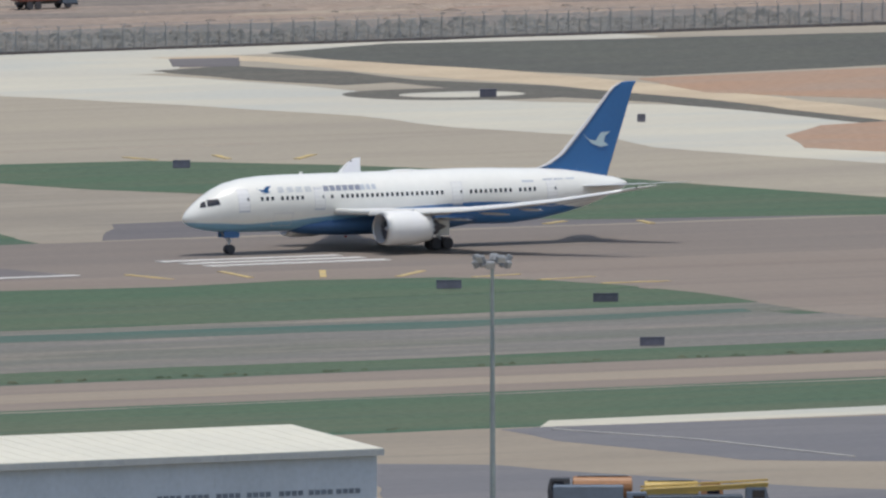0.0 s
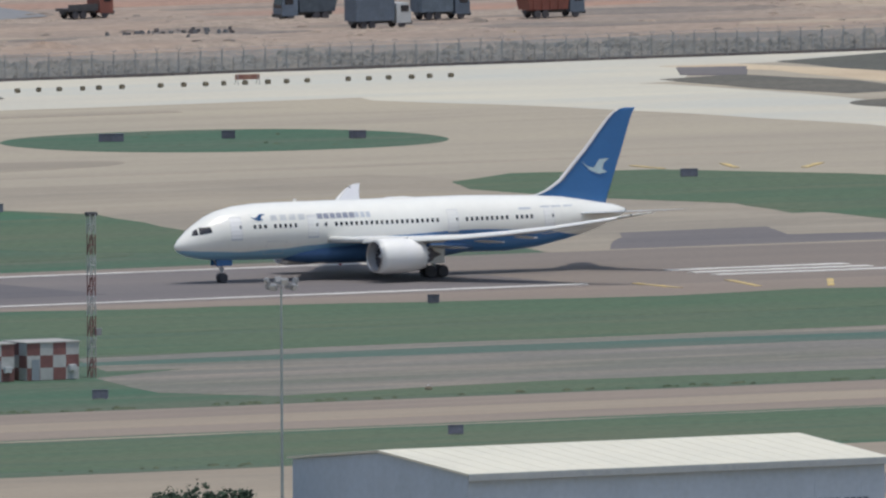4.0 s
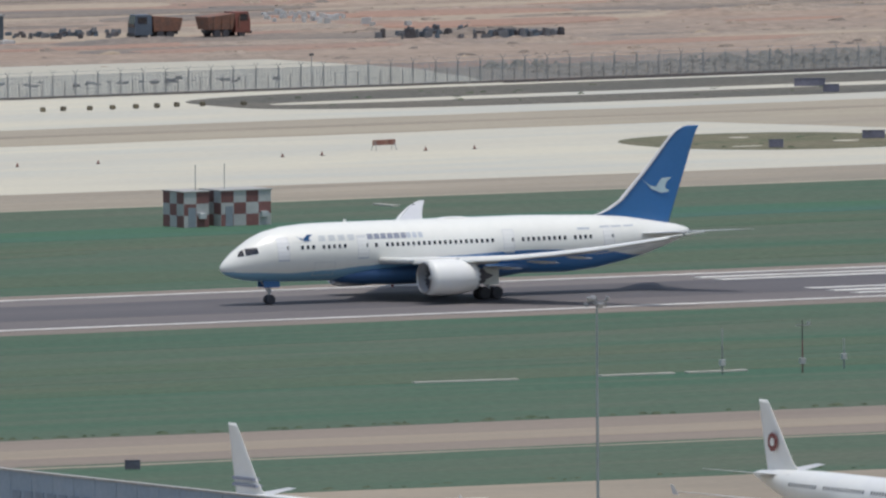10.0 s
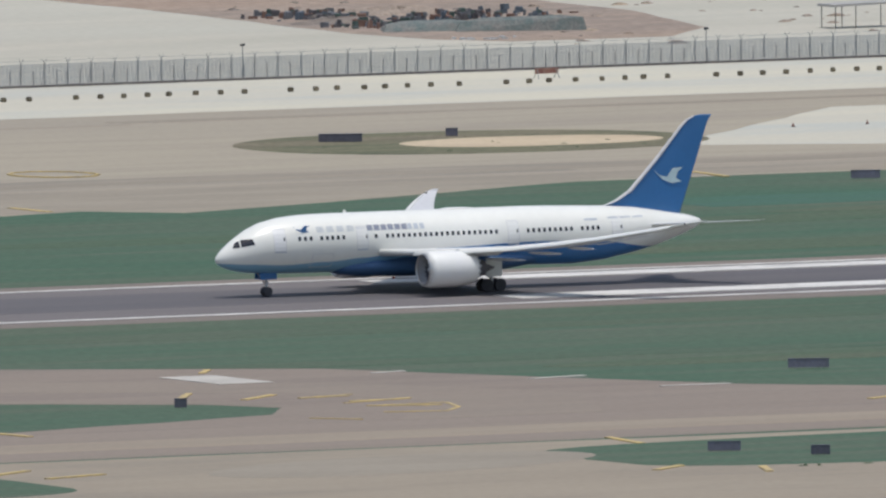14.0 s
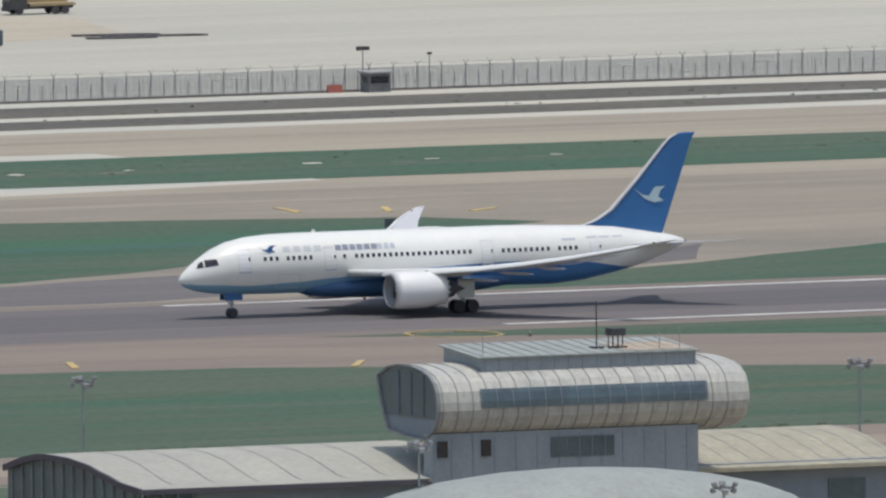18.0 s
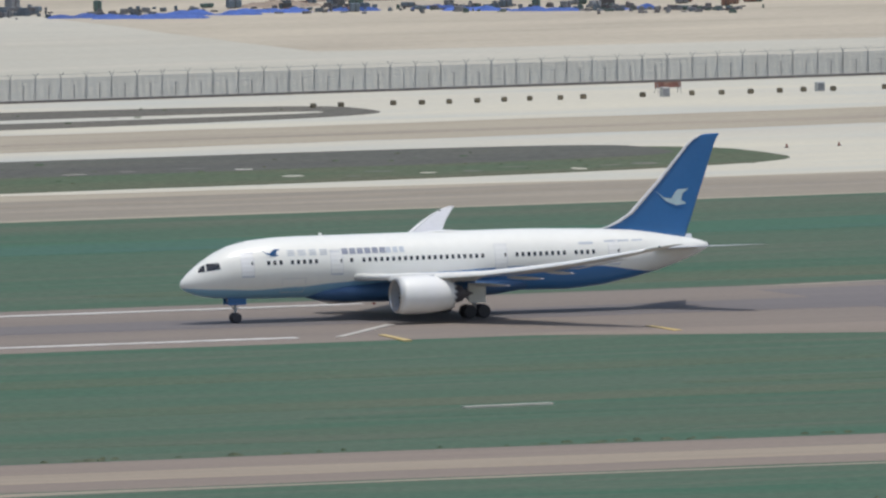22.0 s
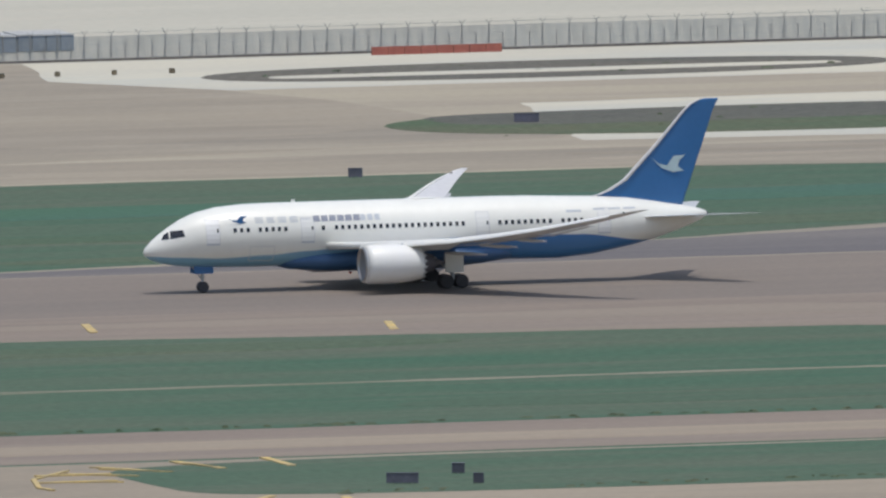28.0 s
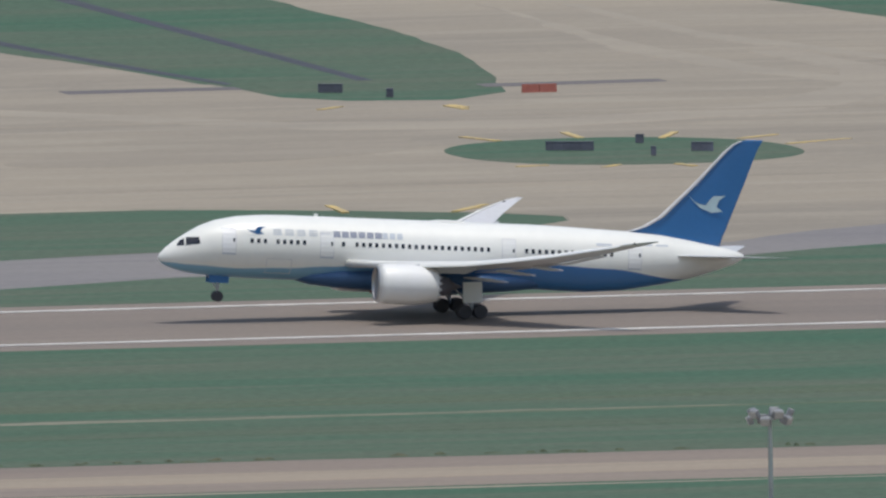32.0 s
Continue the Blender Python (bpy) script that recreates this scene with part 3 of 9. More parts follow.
for i, (x0, x1, y0, y1) in enumerate(((1150, 1500, 3378, 3388), (1560, 1720, 3372, 3384), (1740, 1960, 3378, 3392), (1820, 1990, 3408, 3420), (620, 900, 3388, 3396), (1000, 1330, 3545, 3560), (1380, 1600, 3543, 3556), (1800, 2100, 3545, 3562), (1780, 1950, 3590, 3602), (1128, 1172, 3612, 3655), (1880, 2080, 3600, 3612), (1380, 1540, 3392, 3402), (1230, 1420, 3420, 3430), (900, 1010, 3420, 3432), (2000, 2130, 3412, 3424), (1000, 1180, 3578, 3590))):
    ground_sheet("dry_grass_%d" % (i + 1), lens(x0, x1, y0, y1, 0.4, 36), 0.045 + 0.002 * i, DRY_GRASS, "patch of dry yellowish grass", "grass")
for i, (x0, x1, y0, y1) in enumerate(((1995, 2260, 3428, 3466), (1990, 2230, 3398, 3424), (1985, 2260, 3321, 3336), (1880, 2300, 3234, 3277), (2090, 2560, 3534, 3668))):
    ground_sheet("pale_turf_%d" % (i + 1), lens(x0, x1, y0, y1, 2.0, 60, seed=i), (0.082, 0.085, 0.048, 0.08, 0.036)[i], TURF_PALE, "paler yellowish stretch of mown grass", "grass")
for i, (x0, x1, y0, y1) in enumerate(((1290, 1600, 3332, 3356), (1330, 1560, 3360, 3374), (1700, 1960, 3442, 3464), (1650, 1960, 3396, 3406), (980, 1110, 3336, 3352), (1180, 1330, 3440, 3462), (1430, 1640, 3456, 3466), (620, 830, 3352, 3364), (880, 1060, 3446, 3460))):
    ground_sheet("olive_turf_%d" % (i + 1), lens(x0, x1, y0, y1, 0.5, 44, 0.6, i), 0.0408 + 0.0004 * i, TURF_OLIVE, "dull olive stretch of mown grass", "grass")
# exits between the runway and the far taxiway
for k, (name, shift) in enumerate((("far_exit_1", 0), ("far_exit_2", -STEP))):
    bend = ([(1870, 3659), (1844, 3647), (1830, 3641), (1822, 3650), (1810, 3646)], [(1848, 3665), (1831, 3660), (1815, 3652), (1805, 3646)])[k]
    e = [(1900, 3674), *bend, (1797, 3639), (1740, 3606), (1708, 3590), (1672, 3566), (1640, 3548), (1606, 3530), (1440, 3530), (1500, 3539), (1560, 3551), (1608, 3575), (1640, 3598), (1661, 3618), (1684, 3635), (1676, 3650), (1650, 3660), (1600, 3673)]
    ground_sheet(name, [(x + shift, y) for x, y in e], 0.07, TAXI_DULL, "tan exit curving from the runway", "taxiway")
    d = [(1680, 3590), (1668, 3566), (1655, 3559), (1640, 3551), (1620, 3542), (1592, 3532), (1450, 3530), (1524, 3541), (1592, 3563), (1620, 3573), (1648, 3580), (1652, 3575), (1668, 3580)]
    ground_sheet(name.replace("exit", "exit_lane"), [(x + shift, y) for x, y in d], 0.09, DARK_TAR, "dark asphalt lane of the exit", "taxiway")
ground_sheet("far_exit_3", [(2120, 3672), (2136, 3622), (2128, 3590), (2148, 3562), (2138, 3531), (2420, 3515), (2420, 3560), (2260, 3578), (2198, 3580), (2206, 3610), (2196, 3640), (2206, 3652), (2260, 3660), (2300, 3672)], 0.07, TAXI_DULL, "tan exit curving from the runway", "taxiway")
ground_sheet("taxiway_loop", [(2204, 3655), (2215, 3620), (2235, 3548), (2430, 3536), (2430, 3674), (2200, 3674)], 0.0725, TAXI, "tan concrete taxiway round the grassy island", "taxiway")
ground_sheet("far_exit_lane_3", [(2146, 3532), (2163, 3558), (2182, 3559), (2176, 3545), (2240, 3535), (2240, 3528)], 0.09, DARK_TAR, "dark asphalt lane of the exit", "taxiway")
ground_sheet("far_exit_4", [(896, 3673), (890, 3648), (880, 3630), (850, 3622), (822, 3616), (808, 3603), (797, 3590), (790, 3612), (783, 3626), (790, 3636), (791, 3643), (786, 3651), (776, 3658), (762, 3666), (745, 3673)], 0.07, TAXI_DULL, "tan exit curving from the runway", "taxiway")
ground_sheet("far_exit_lane_4", [(600, 3533), (690, 3537), (719, 3558), (737, 3568), (768, 3572), (794, 3579), (803, 3586), (815, 3593), (828, 3592), (841, 3584), (843, 3562), (838, 3530), (874, 3530), (883, 3570), (889, 3598), (893, 3630), (895, 3643), (888, 3647), (880, 3632), (850, 3627), (822, 3622), (808, 3611), (797, 3597), (770, 3602), (743, 3603), (726, 3597), (690, 3580), (600, 3556)], 0.09, LANE_GREY, "dark asphalt lane of the exit", "taxiway")
ground_sheet("far_exit_edge", [(886, 3674), (889, 3645), (898, 3641), (904, 3642), (918, 3646), (948, 3661), (990, 3674)], 0.073, TAXI_DULL, "tan edge of the taxiway above the grass", "taxiway")
# exits on the near side
for name, shift in (("near_exit_1", 0), ("near_exit_2", -STEP)):
    e = [(1390, 3473), (1450, 3447), (1556, 3431), (1631, 3389), (1686, 3351), (1690, 3342), (1684, 3332), (1640, 3318), (1775, 3317), (1742, 3350), (1720, 3394), (1650, 3436), (1575, 3473)]
    ground_sheet(name, [(x + shift, y) for x, y in e], 0.075, TAXI_BROWN, "brown asphalt exit to the near taxiway", "taxiway")
    w = [(1440, 3462), (1560, 3447), (1640, 3402), (1700, 3362), (1706, 3340), (1690, 3318), (1712, 3318), (1724, 3345), (1712, 3372), (1650, 3416), (1560, 3462)]
    ground_sheet(name.replace("exit", "exit_middle"), [(x + shift, y) for x, y in w], 0.095, WORN_EXIT, "paler worn middle of the exit", "taxiway")
ground_sheet("near_exit_3", [(2030, 3473), (2085, 3459), (2107, 3455), (2124, 3458), (2140, 3454), (2146, 3443), (2148, 3431), (2147, 3414), (2141, 3388), (2139, 3366), (2146, 3342), (2165, 3318), (2500, 3318), (2500, 3473)], 0.088, TAXI_BROWN, "brown asphalt exit to the near taxiway", "taxiway")
for i, (x0, x1) in enumerate(((600, 877), (931, 1189), (1245, 1619), (1678, 2600))):
    ground_sheet("grass_island_near_%d" % (i + 1), lens(x0, x1, 3232, 3279, 4.0, 60), 0.075, GRASS, "long island of mown grass beside the taxiway", "grass")
# new pale concrete and the islands in it
ground_sheet("pale_strip", [(1100, 3812), (2290, 3812), (2332, 3822), (2350, 3850), (2420, 3858), (2420, 3866), (1093, 3866), (1087, 3835)], 0.06, PALE, "pale new concrete strip along the fence", "taxiway")
ground_sheet("pale_apron_1", [(1930, 3724), (1978, 3698), (2100, 3694), (2146, 3702), (2153, 3726), (2126, 3782), (1979, 3780)], 0.075, PALE, "pale new concrete between the taxiways", "taxiway")
ground_sheet("pale_apron_2", [(1418, 3713), (1500, 3704), (1640, 3704), (1695, 3716), (1695, 3774), (1600, 3784), (1430, 3781)], 0.075, PALE, "pale new concrete between the taxiways", "taxiway")
ground_sheet("pale_apron_3", [(1108, 3714), (1170, 3705), (1260, 3706), (1330, 3714), (1320, 3776), (1213, 3782), (1120, 3776)], 0.075, PALE, "pale new concrete between the taxiways", "taxiway")
ground_sheet("pale_apron_4", [(2281, 3806), (2289, 3788), (2295, 3764), (2300, 3730), (2296, 3703), (2300, 3677), (2292, 3655), (2293, 3630), (2296, 3608), (2360, 3560), (2420, 3600), (2345, 3680), (2341, 3728), (2331, 3744), (2326, 3765), (2328, 3790), (2326, 3816), (2310, 3835), (2292, 3840)], 0.075, PALE, "pale new concrete between the taxiways", "taxiway")
ISLANDS = (("grass_island_1", 2198, 2248, 3720, 3763, GRASS), ("grass_island_2", 2097, 2131, 3724, 3758, WEEDS), ("grass_island_3", 1889, 1941, 3721, 3762, WEEDS), ("grass_island_4", 1584, 1825, 3719, 3765, GRASS), ("grass_island_5", 1238, 1529, 3714, 3767, GRASS_DULL),
           ("grass_island_6", 1096, 1184, 3719, 3762, GRASS_DULL), ("grass_island_7", 1001, 1034, 3718, 3762, GRASS), ("grass_island_8", 901, 935, 3719, 3759, GRASS), ("grass_island_9", 801, 835, 3718, 3762, GRASS),
           ("weed_strip_1", 2099, 2250, 3824, 3862, WEEDS_DARK), ("weed_strip_2", 1592, 1848, 3819, 3858, WEEDS_DARK), ("weed_strip_3", 1246, 1523, 3820, 3853, WEEDS_DARK), ("weed_strip_4", 1103, 1176, 3818, 3846, WEEDS_DARK))
for i, (name, x0, x1, y0, y1, mat) in enumerate(ISLANDS):
    long = (x1 - x0) > 100
    ground_sheet(name, lens(x0, x1, y0, y1, 1.6 if long else 0.25, 64 if long else 44, seed=i), 0.11, mat, "grassy island between the taxiways" if mat in (GRASS, GRASS_DULL) else "weedy dark strip in the pale concrete", "grass")
    if mat is GRASS_DULL:
        ground_sheet(name.replace("grass_island", "bare_strip"), lens(max(x0 + 7, x1 - 110), x1 - 7, (y0 + y1) / 2 - 2, y1 - 1, 1.6, 48, seed=i), 0.12, STRIP_DULL, "dark dull strip along the grassy island", "ground")
    if mat is WEEDS_DARK:
        ground_sheet(name.replace("weed", "drain"), lens(x0 + 6, x1 - 6, (y0 + y1) / 2 - 5.5, (y0 + y1) / 2 + 0.5, 1.6, 48), 0.13, PALE, "pale concrete drain through the weeds", "drain")
ground_sheet("grass_island_10", [(2194, 3640), (2200, 3654), (2214, 3665), (2231, 3662), (2244, 3643), (2249, 3630), (2255, 3607), (2257, 3575), (2259, 3553), (2300, 3505), (2280, 3490), (2241, 3527), (2227, 3532), (2209, 3537), (2200, 3552), (2203, 3600), (2196, 3618)], 0.11, TURF_PALE, "grassy island between the taxiways", "grass")
ground_sheet("bare_strip_7", lens(1589, 1668, 3726, 3763, 0.6, 48, seed=3), 0.12, STRIP_DULL, "dark dull end of the grassy island", "ground")
ground_sheet("sand_patch_1", lens(1906, 1936, 3730, 3748, 0.2, 30), 0.13, SAND, "patch of bare sand in the grass", "sand")
for i, (x0, x1, y0, y1) in enumerate(((2104, 2112, 3731, 3736), (2112, 2122, 3746, 3750), (2118, 2125, 3733, 3738), (1470, 1515, 3722, 3731), (1452, 1476, 3740, 3746), (1600, 1640, 3733, 3739), (1655, 1690, 3738, 3744), (1705, 1740, 3740, 3745), (1540, 1552, 3736, 3741), (1268, 1280, 3732, 3737), (1292, 1312, 3744, 3749))):
    bits = max(1, int((x1 - x0) / 5))
    for j in range(bits):
        w = (x1 - x0) / bits
        a, h = x0 + w * (j + 0.15 * math.sin(5 * j + i)), (y1 - y0) * (0.22 + 0.14 * math.sin(3 * j + i))
        b = (y0 + y1) / 2 + (y1 - y0) * 0.4 * math.sin(2.3 * j + i)
        ground_sheet("bare_patch_%d" % (20 * i + j + 1), lens(a, a + w * (0.45 + 0.2 * math.sin(4 * j)), b - h / 2, b + h / 2, 0.0, 14, seed=i + j), 0.13, PALE if j % 3 == 0 else DRY, "bare pale patch in the weeds", "ground")
# dry land at the far end
ground_sheet("weed_field", [(2363, 3852), (2385, 3862), (2411, 3856), (2600, 3830), (2600, 3740), (2413, 3790), (2372, 3784), (2361, 3814)], 0.09, STRIP_DULL, "dull dark weedy field beside the fence", "grass")
ground_sheet("sand_strip", [(2346, 3850), (2356, 3850), (2361, 3832), (2365, 3802), (2363, 3764), (2355, 3705), (2362, 3640), (2350, 3640), (2341, 3685), (2353, 3772), (2350, 3804), (2353, 3836)], 0.10, SAND, "cream strip of bare sand", "sand")
# narrow dark line beside the sand, drawn with the dark weeds colour
ground_sheet("dark_verge", [(2341, 3789), (2345, 3790), (2351, 3772), (2350, 3735), (2342, 3684), (2338, 3684), (2343, 3735), (2338, 3757)], 0.115, WEEDS_DARK, "narrow dark strip along the edge of the sand", "grass")
ground_sheet("culvert", [(2346, 3846), (2354, 3844), (2344, 3828), (2338, 3832)], 0.14, DARK_TAR, "dark concrete culvert slab", "drain")
ground_sheet("weedy_ring", lens(2320, 2346, 3750, 3774, 0.2, 40), 0.13, WEEDS_DARK, "small weedy island in the pale concrete", "grass")
ground_sheet("sandy_middle", lens(2325, 2340, 3755, 3766, 0.2, 30), 0.145, PALE, "pale sandy middle of a weedy island", "sand")
ground_sheet("orange_earth_1", [(2368, 3779), (2410, 3784), (2480, 3770), (2420, 3720), (2368, 3727), (2358, 3749)], 0.12, ORANGE, "patch of orange earth", "ground")
ground_sheet("orange_earth_2", [(2317, 3667), (2331, 3682), (2342, 3685), (2350, 3660), (2330, 3625), (2308, 3632), (2305, 3644)], 0.128, ORANGE, "patch of orange earth", "ground")
ground_sheet("weed_bank", [(2331, 3825), (2344, 3829), (2348, 3810), (2345, 3790), (2333, 3787), (2330, 3803)], 0.12, WEEDS_DARK, "dark weedy bank", "grass")
# beyond the fence
ground_sheet("works_yard", [(1057, 3866), (2150, 3868), (2157, 3904), (2153, 3929), (2119, 3932), (2106, 3958), (2100, 3990), (2094, 4033), (2080, 4120), (1057, 4200)], 0.0, GREY_SLAB, "pale grey concrete yard beyond the fence", "yard")
ground_sheet("sandy_yard", [(1560, 3945), (1640, 3934), (1700, 3934), (1722, 3985), (1775, 3983), (1796, 3990), (1806, 4027), (1700, 4112), (1560, 4140)], 0.02, SANDY, "pale sandy ground of the storage yard", "yard")
ground_sheet("taxiway_far_end", [(XL, 3701), (1040, 3701), (1108, 3720), (1104, 3790), (1099, 3812), (1087, 3835), (1093, 3866), (XL, 3866)], 0.065, TAXI_DULL, "dull tan taxiway around the islands", "taxiway")
ground_sheet("stands_pavement", band(XL, 1057, 3866, 4300), 0.02, TAXI_DULL, "tan concrete stands beyond the taxiway", "apron")
for i, s in enumerate((0, 101, 204)):
    isl = [(805, 3841), (810, 3833), (820, 3830), (828, 3841), (834, 3880), (838, 3911), (840, 3953), (839, 4040), (782, 4040), (794, 3935), (801, 3884)]
    ground_sheet("stand_island_%d" % (i + 1), [(x + s, y) for x, y in isl], 0.08, GRASS, "tongue of mown grass between the stands", "grass")
    ground_sheet("ditch_%d" % (i + 1), [(818 + s, 3866), (819.6 + s, 3866), (820.4 + s, 4040), (818.4 + s, 4040)], 0.11, DITCH, "dark drain line through the grass", "drain")
    ground_sheet("drain_grate_%d" % (i + 1), [(828 + s, 3850), (847 + s, 3852), (847 + s, 3856), (828 + s, 3855)], 0.12, DARK_TAR, "dark drain grating in the pavement", "drain")
    ground_sheet("drain_grate_%d" % (i + 4), [(786 + s, 3855), (804 + s, 3856), (804 + s, 3860), (786 + s, 3860)], 0.12, DARK_TAR, "dark drain grating in the pavement", "drain")
ground_sheet("edge_drain", [(797.6, 3955), (799.4, 3924), (802.4, 3892), (805, 3866), (804, 3864), (800.6, 3892), (797.6, 3924), (795.6, 3955)], 0.114, DITCH, "dark drain line along the grass", "drain")
ground_sheet("dark_yard", [(2008, 3230), (2014, 3231), (2051, 3228), (2120, 3226), (2120, 3140), (2012, 3167), (2002, 3176), (2003, 3190), (2003, 3212)], 0.07, YARD_TAR, "dark asphalt yard beside the apron", "yard")
ground_sheet("dark_yard_2", [(1969, 3191), (1978, 3183), (1979, 3168), (1983, 3145), (1992, 3120), (1965, 3100), (1930, 3110), (1942, 3145)], 0.07, YARD_TAR, "dark asphalt patch on the apron", "yard")
ground_sheet("pale_kerb", [(2013, 3231), (2019, 3239), (2060, 3241), (2500, 3256), (2500, 3244), (2052, 3231)], 0.10, PALE, "pale concrete kerb strip", "kerb")
for i, (x0, x1, y0, y1, a) in enumerate(((900, 960, 3690, 3712, 0), (1040, 1092, 3728, 3752, 0), (940, 1000, 3735, 3760, 0), (760, 798, 3735, 3765, 0), (780, 797, 3744, 3773, 0), (840, 890, 3740, 3770, 0), (1700, 1790, 3676, 3700, 0), (1640, 1680, 3246, 3270, 0), (2150, 2190, 3700, 3716, 0), (1130, 1190, 3676, 3700, 0))):
    ground_sheet("tyre_stain_%d" % (i + 1), lens(x0, x1, y0, y1, 0.0, 30, 0.8, i), 0.0945 + 0.0004 * i, STAIN, "dark stain of turning tyres", "stain")

ground_sheet("swept_lane_1", [(859, 3994), (858, 3922), (861, 3873), (868, 3843), (866, 3833), (858, 3862), (854, 3908), (858, 3978), (858, 3994)], 0.1, SWEPT, "paler swept lane across the stands", "taxiway")
ground_sheet("swept_lane_2", [(868, 3990), (869, 3936), (878, 3885), (876, 3877), (867, 3926), (866, 3990)], 0.102, SWEPT, "paler swept lane across the stands", "taxiway")


ground_sheet("swept_lane_3", [(866, 3900), (868, 3866), (862, 3838), (846, 3808), (818, 3792), (797, 3799), (770, 3838), (770, 3826), (797, 3786), (818, 3779), (850, 3797), (868, 3830), (873, 3866), (871, 3900)], 0.104, SWEPT, "paler swept lane curving between the stands", "taxiway")
for i, (x0, x1, y) in enumerate(((520, 1040, 3684), (520, 1040, 3697), (520, 1050, 3792), (520, 1040, 3803), (1100, 2080, 3684), (1100, 2060, 3692), (1420, 1900, 3795), (1900, 2250, 3798), (1900, 2260, 3688))):
    ground_sheet("tyre_track_%d" % (i + 1), [(x0, y - 1.2), (x1, y - 1.5), (x1, y + 1.6), (x0, y + 1.1)], 0.1062 + 0.0006 * i, STAIN if i % 2 else SWEPT, "faint lane worn along the taxiway", "stain")

MARKS = []


def mark(x0, y0, x1, y1, w, mat):
    """A painted line between two points."""
    p, q = Vector((x0, y0)), Vector((x1, y1))
    u = (q - p).normalized()
    n = Vector((-u.y, u.x)) * w / 2
    if abs(u.y) > 0.75:
        n = Vector((w / 2, 0))
    pts = [(c.x, c.y) for c in (p - n, q - n, q + n, p + n)]
    colour = "yellow" if mat is LINE_YELLOW else "red" if mat is LINE_RED else "white"
    MARKS.append(1)
    v, f = flat(pts, 0.136 + 0.0025 * (len(MARKS) % 14))
    return tagged(new("painted_line", mesh_of("painted_line", v, f, mat)), "worn %s line painted on the pavement" % colour, "marking", kind="structure")


for x0, x1 in ((XL, 866), (1096, 1373), (1606, 2110)):
    mark(x0, 3477.8, x1, 3477.8, 1.4, LINE_WHITE)
for x0, x1 in ((XL, 845), (1096, 1398), (1590, 2120)):
    mark(x0, 3523.6, x1, 3523.6, 1.3, LINE_WHITE)
mark(1789, 3487.5, 1870, 3487.5, 6.5, LINE_WHITE), mark(1789, 3518, 1870, 3518, 5.5, LINE_WHITE)
for x0, x1, rows in ((1978, 2001, (3484.6, 3489.4, 3494.2, 3513, 3517.4)), (2130, 2152, (3484.6, 3489.4, 3494.2))):
    for y in rows:
        mark(x0, y, x1, y, 1.8, LINE_WHITE)
for x0, x1, y in ((1679, 1701, 3489), (1679, 1701, 3517)):
    mark(x0, y, x1, y, 1.2, LINE_PALE)
for x in (1661.2, 1660.4 - STEP):
    for i in range(4):
        y = 3385.4 + 6 * i
        a = x + 2.5 * i
        v, f = flat([(a, y), (a + 4.4, y), (a + 6.6, y + 5.2), (a + 2.2, y + 5.2)], 0.15)
        tagged(new("painted_block", mesh_of("painted_block", v, f, LINE_RED)), "faded red block painted on the taxiway", "marking", kind="structure")
mark(1700.5, 3383, 1706.5, 3383, 13, LINE_PALE)
mark(2012, 3227, 2015, 3205, 0.5, LINE_PALE), mark(2015, 3205, 2013, 3174, 0.5, LINE_PALE)
for x, y in ((1595, 3466), (1086, 3460), (905, 3720), (1850, 3712)):
    for i in range(12):
        a, b = math.pi * i / 6, math.pi * (i + 1) / 6
        mark(x + 4.5 * math.cos(a), y + 6 * math.sin(a), x + 4.5 * math.cos(b), y + 6 * math.sin(b), 0.35, LINE_YELLOW)

# ---- painted marks ----
mark(2114.9, 3475.9, 2114.4, 3466.2, 0.8, LINE_YELLOW)
mark(2126.1, 3475.7, 2122.8, 3464.2, 0.8, LINE_YELLOW)
mark(2136.0, 3471.4, 2129.6, 3460.8, 0.8, LINE_YELLOW)
mark(2136.6, 3457.2, 2144.1, 3464.6, 0.8, LINE_YELLOW)
mark(2142.5, 3451.9, 2149.1, 3453.7, 0.8, LINE_YELLOW)
mark(2145.5, 3443.7, 2153.3, 3445.7, 0.8, LINE_YELLOW)
mark(2147.5, 3434.8, 2155.5, 3434.3, 0.8, LINE_YELLOW)
mark(2232.6, 3669.8, 2232.4, 3663.0, 0.8, LINE_YELLOW)
mark(2243.2, 3668.1, 2240.2, 3660.3, 0.8, LINE_YELLOW)
mark(2246.4, 3656.1, 2252.7, 3662.9, 0.8, LINE_YELLOW)
mark(2212.8, 3531.7, 2211.1, 3526.3, 0.8, LINE_YELLOW)
mark(2201.1, 3531.8, 2205.7, 3535.2, 0.8, LINE_YELLOW)
mark(1742.4, 3320.6, 1745.6, 3322.6, 0.8, LINE_YELLOW)
mark(1753.8, 3319.0, 1754.9, 3313.9, 0.8, LINE_YELLOW)
mark(1694.6, 3283.0, 1692.9, 3272.8, 0.8, LINE_YELLOW)
mark(1675.9, 3237.1, 1680.9, 3241.6, 0.8, LINE_YELLOW)
mark(1686.8, 3236.5, 1683.9, 3229.4, 0.8, LINE_YELLOW)
mark(1908.1, 3676.6, 1907.1, 3666.9, 0.8, LINE_YELLOW)
mark(1697.5, 3353.3, 1702.9, 3353.8, 0.8, LINE_YELLOW)
mark(1699.2, 3345.8, 1705.7, 3346.5, 0.8, LINE_YELLOW)
mark(1697.3, 3338.6, 1704.0, 3336.0, 0.8, LINE_YELLOW)
mark(1640.8, 3386.7, 1645.2, 3394.3, 0.8, LINE_YELLOW)
mark(1666.8, 3371.8, 1670.8, 3378.6, 0.8, LINE_YELLOW)
mark(1707.1, 3393.3, 1710.0, 3397.8, 0.8, LINE_YELLOW)
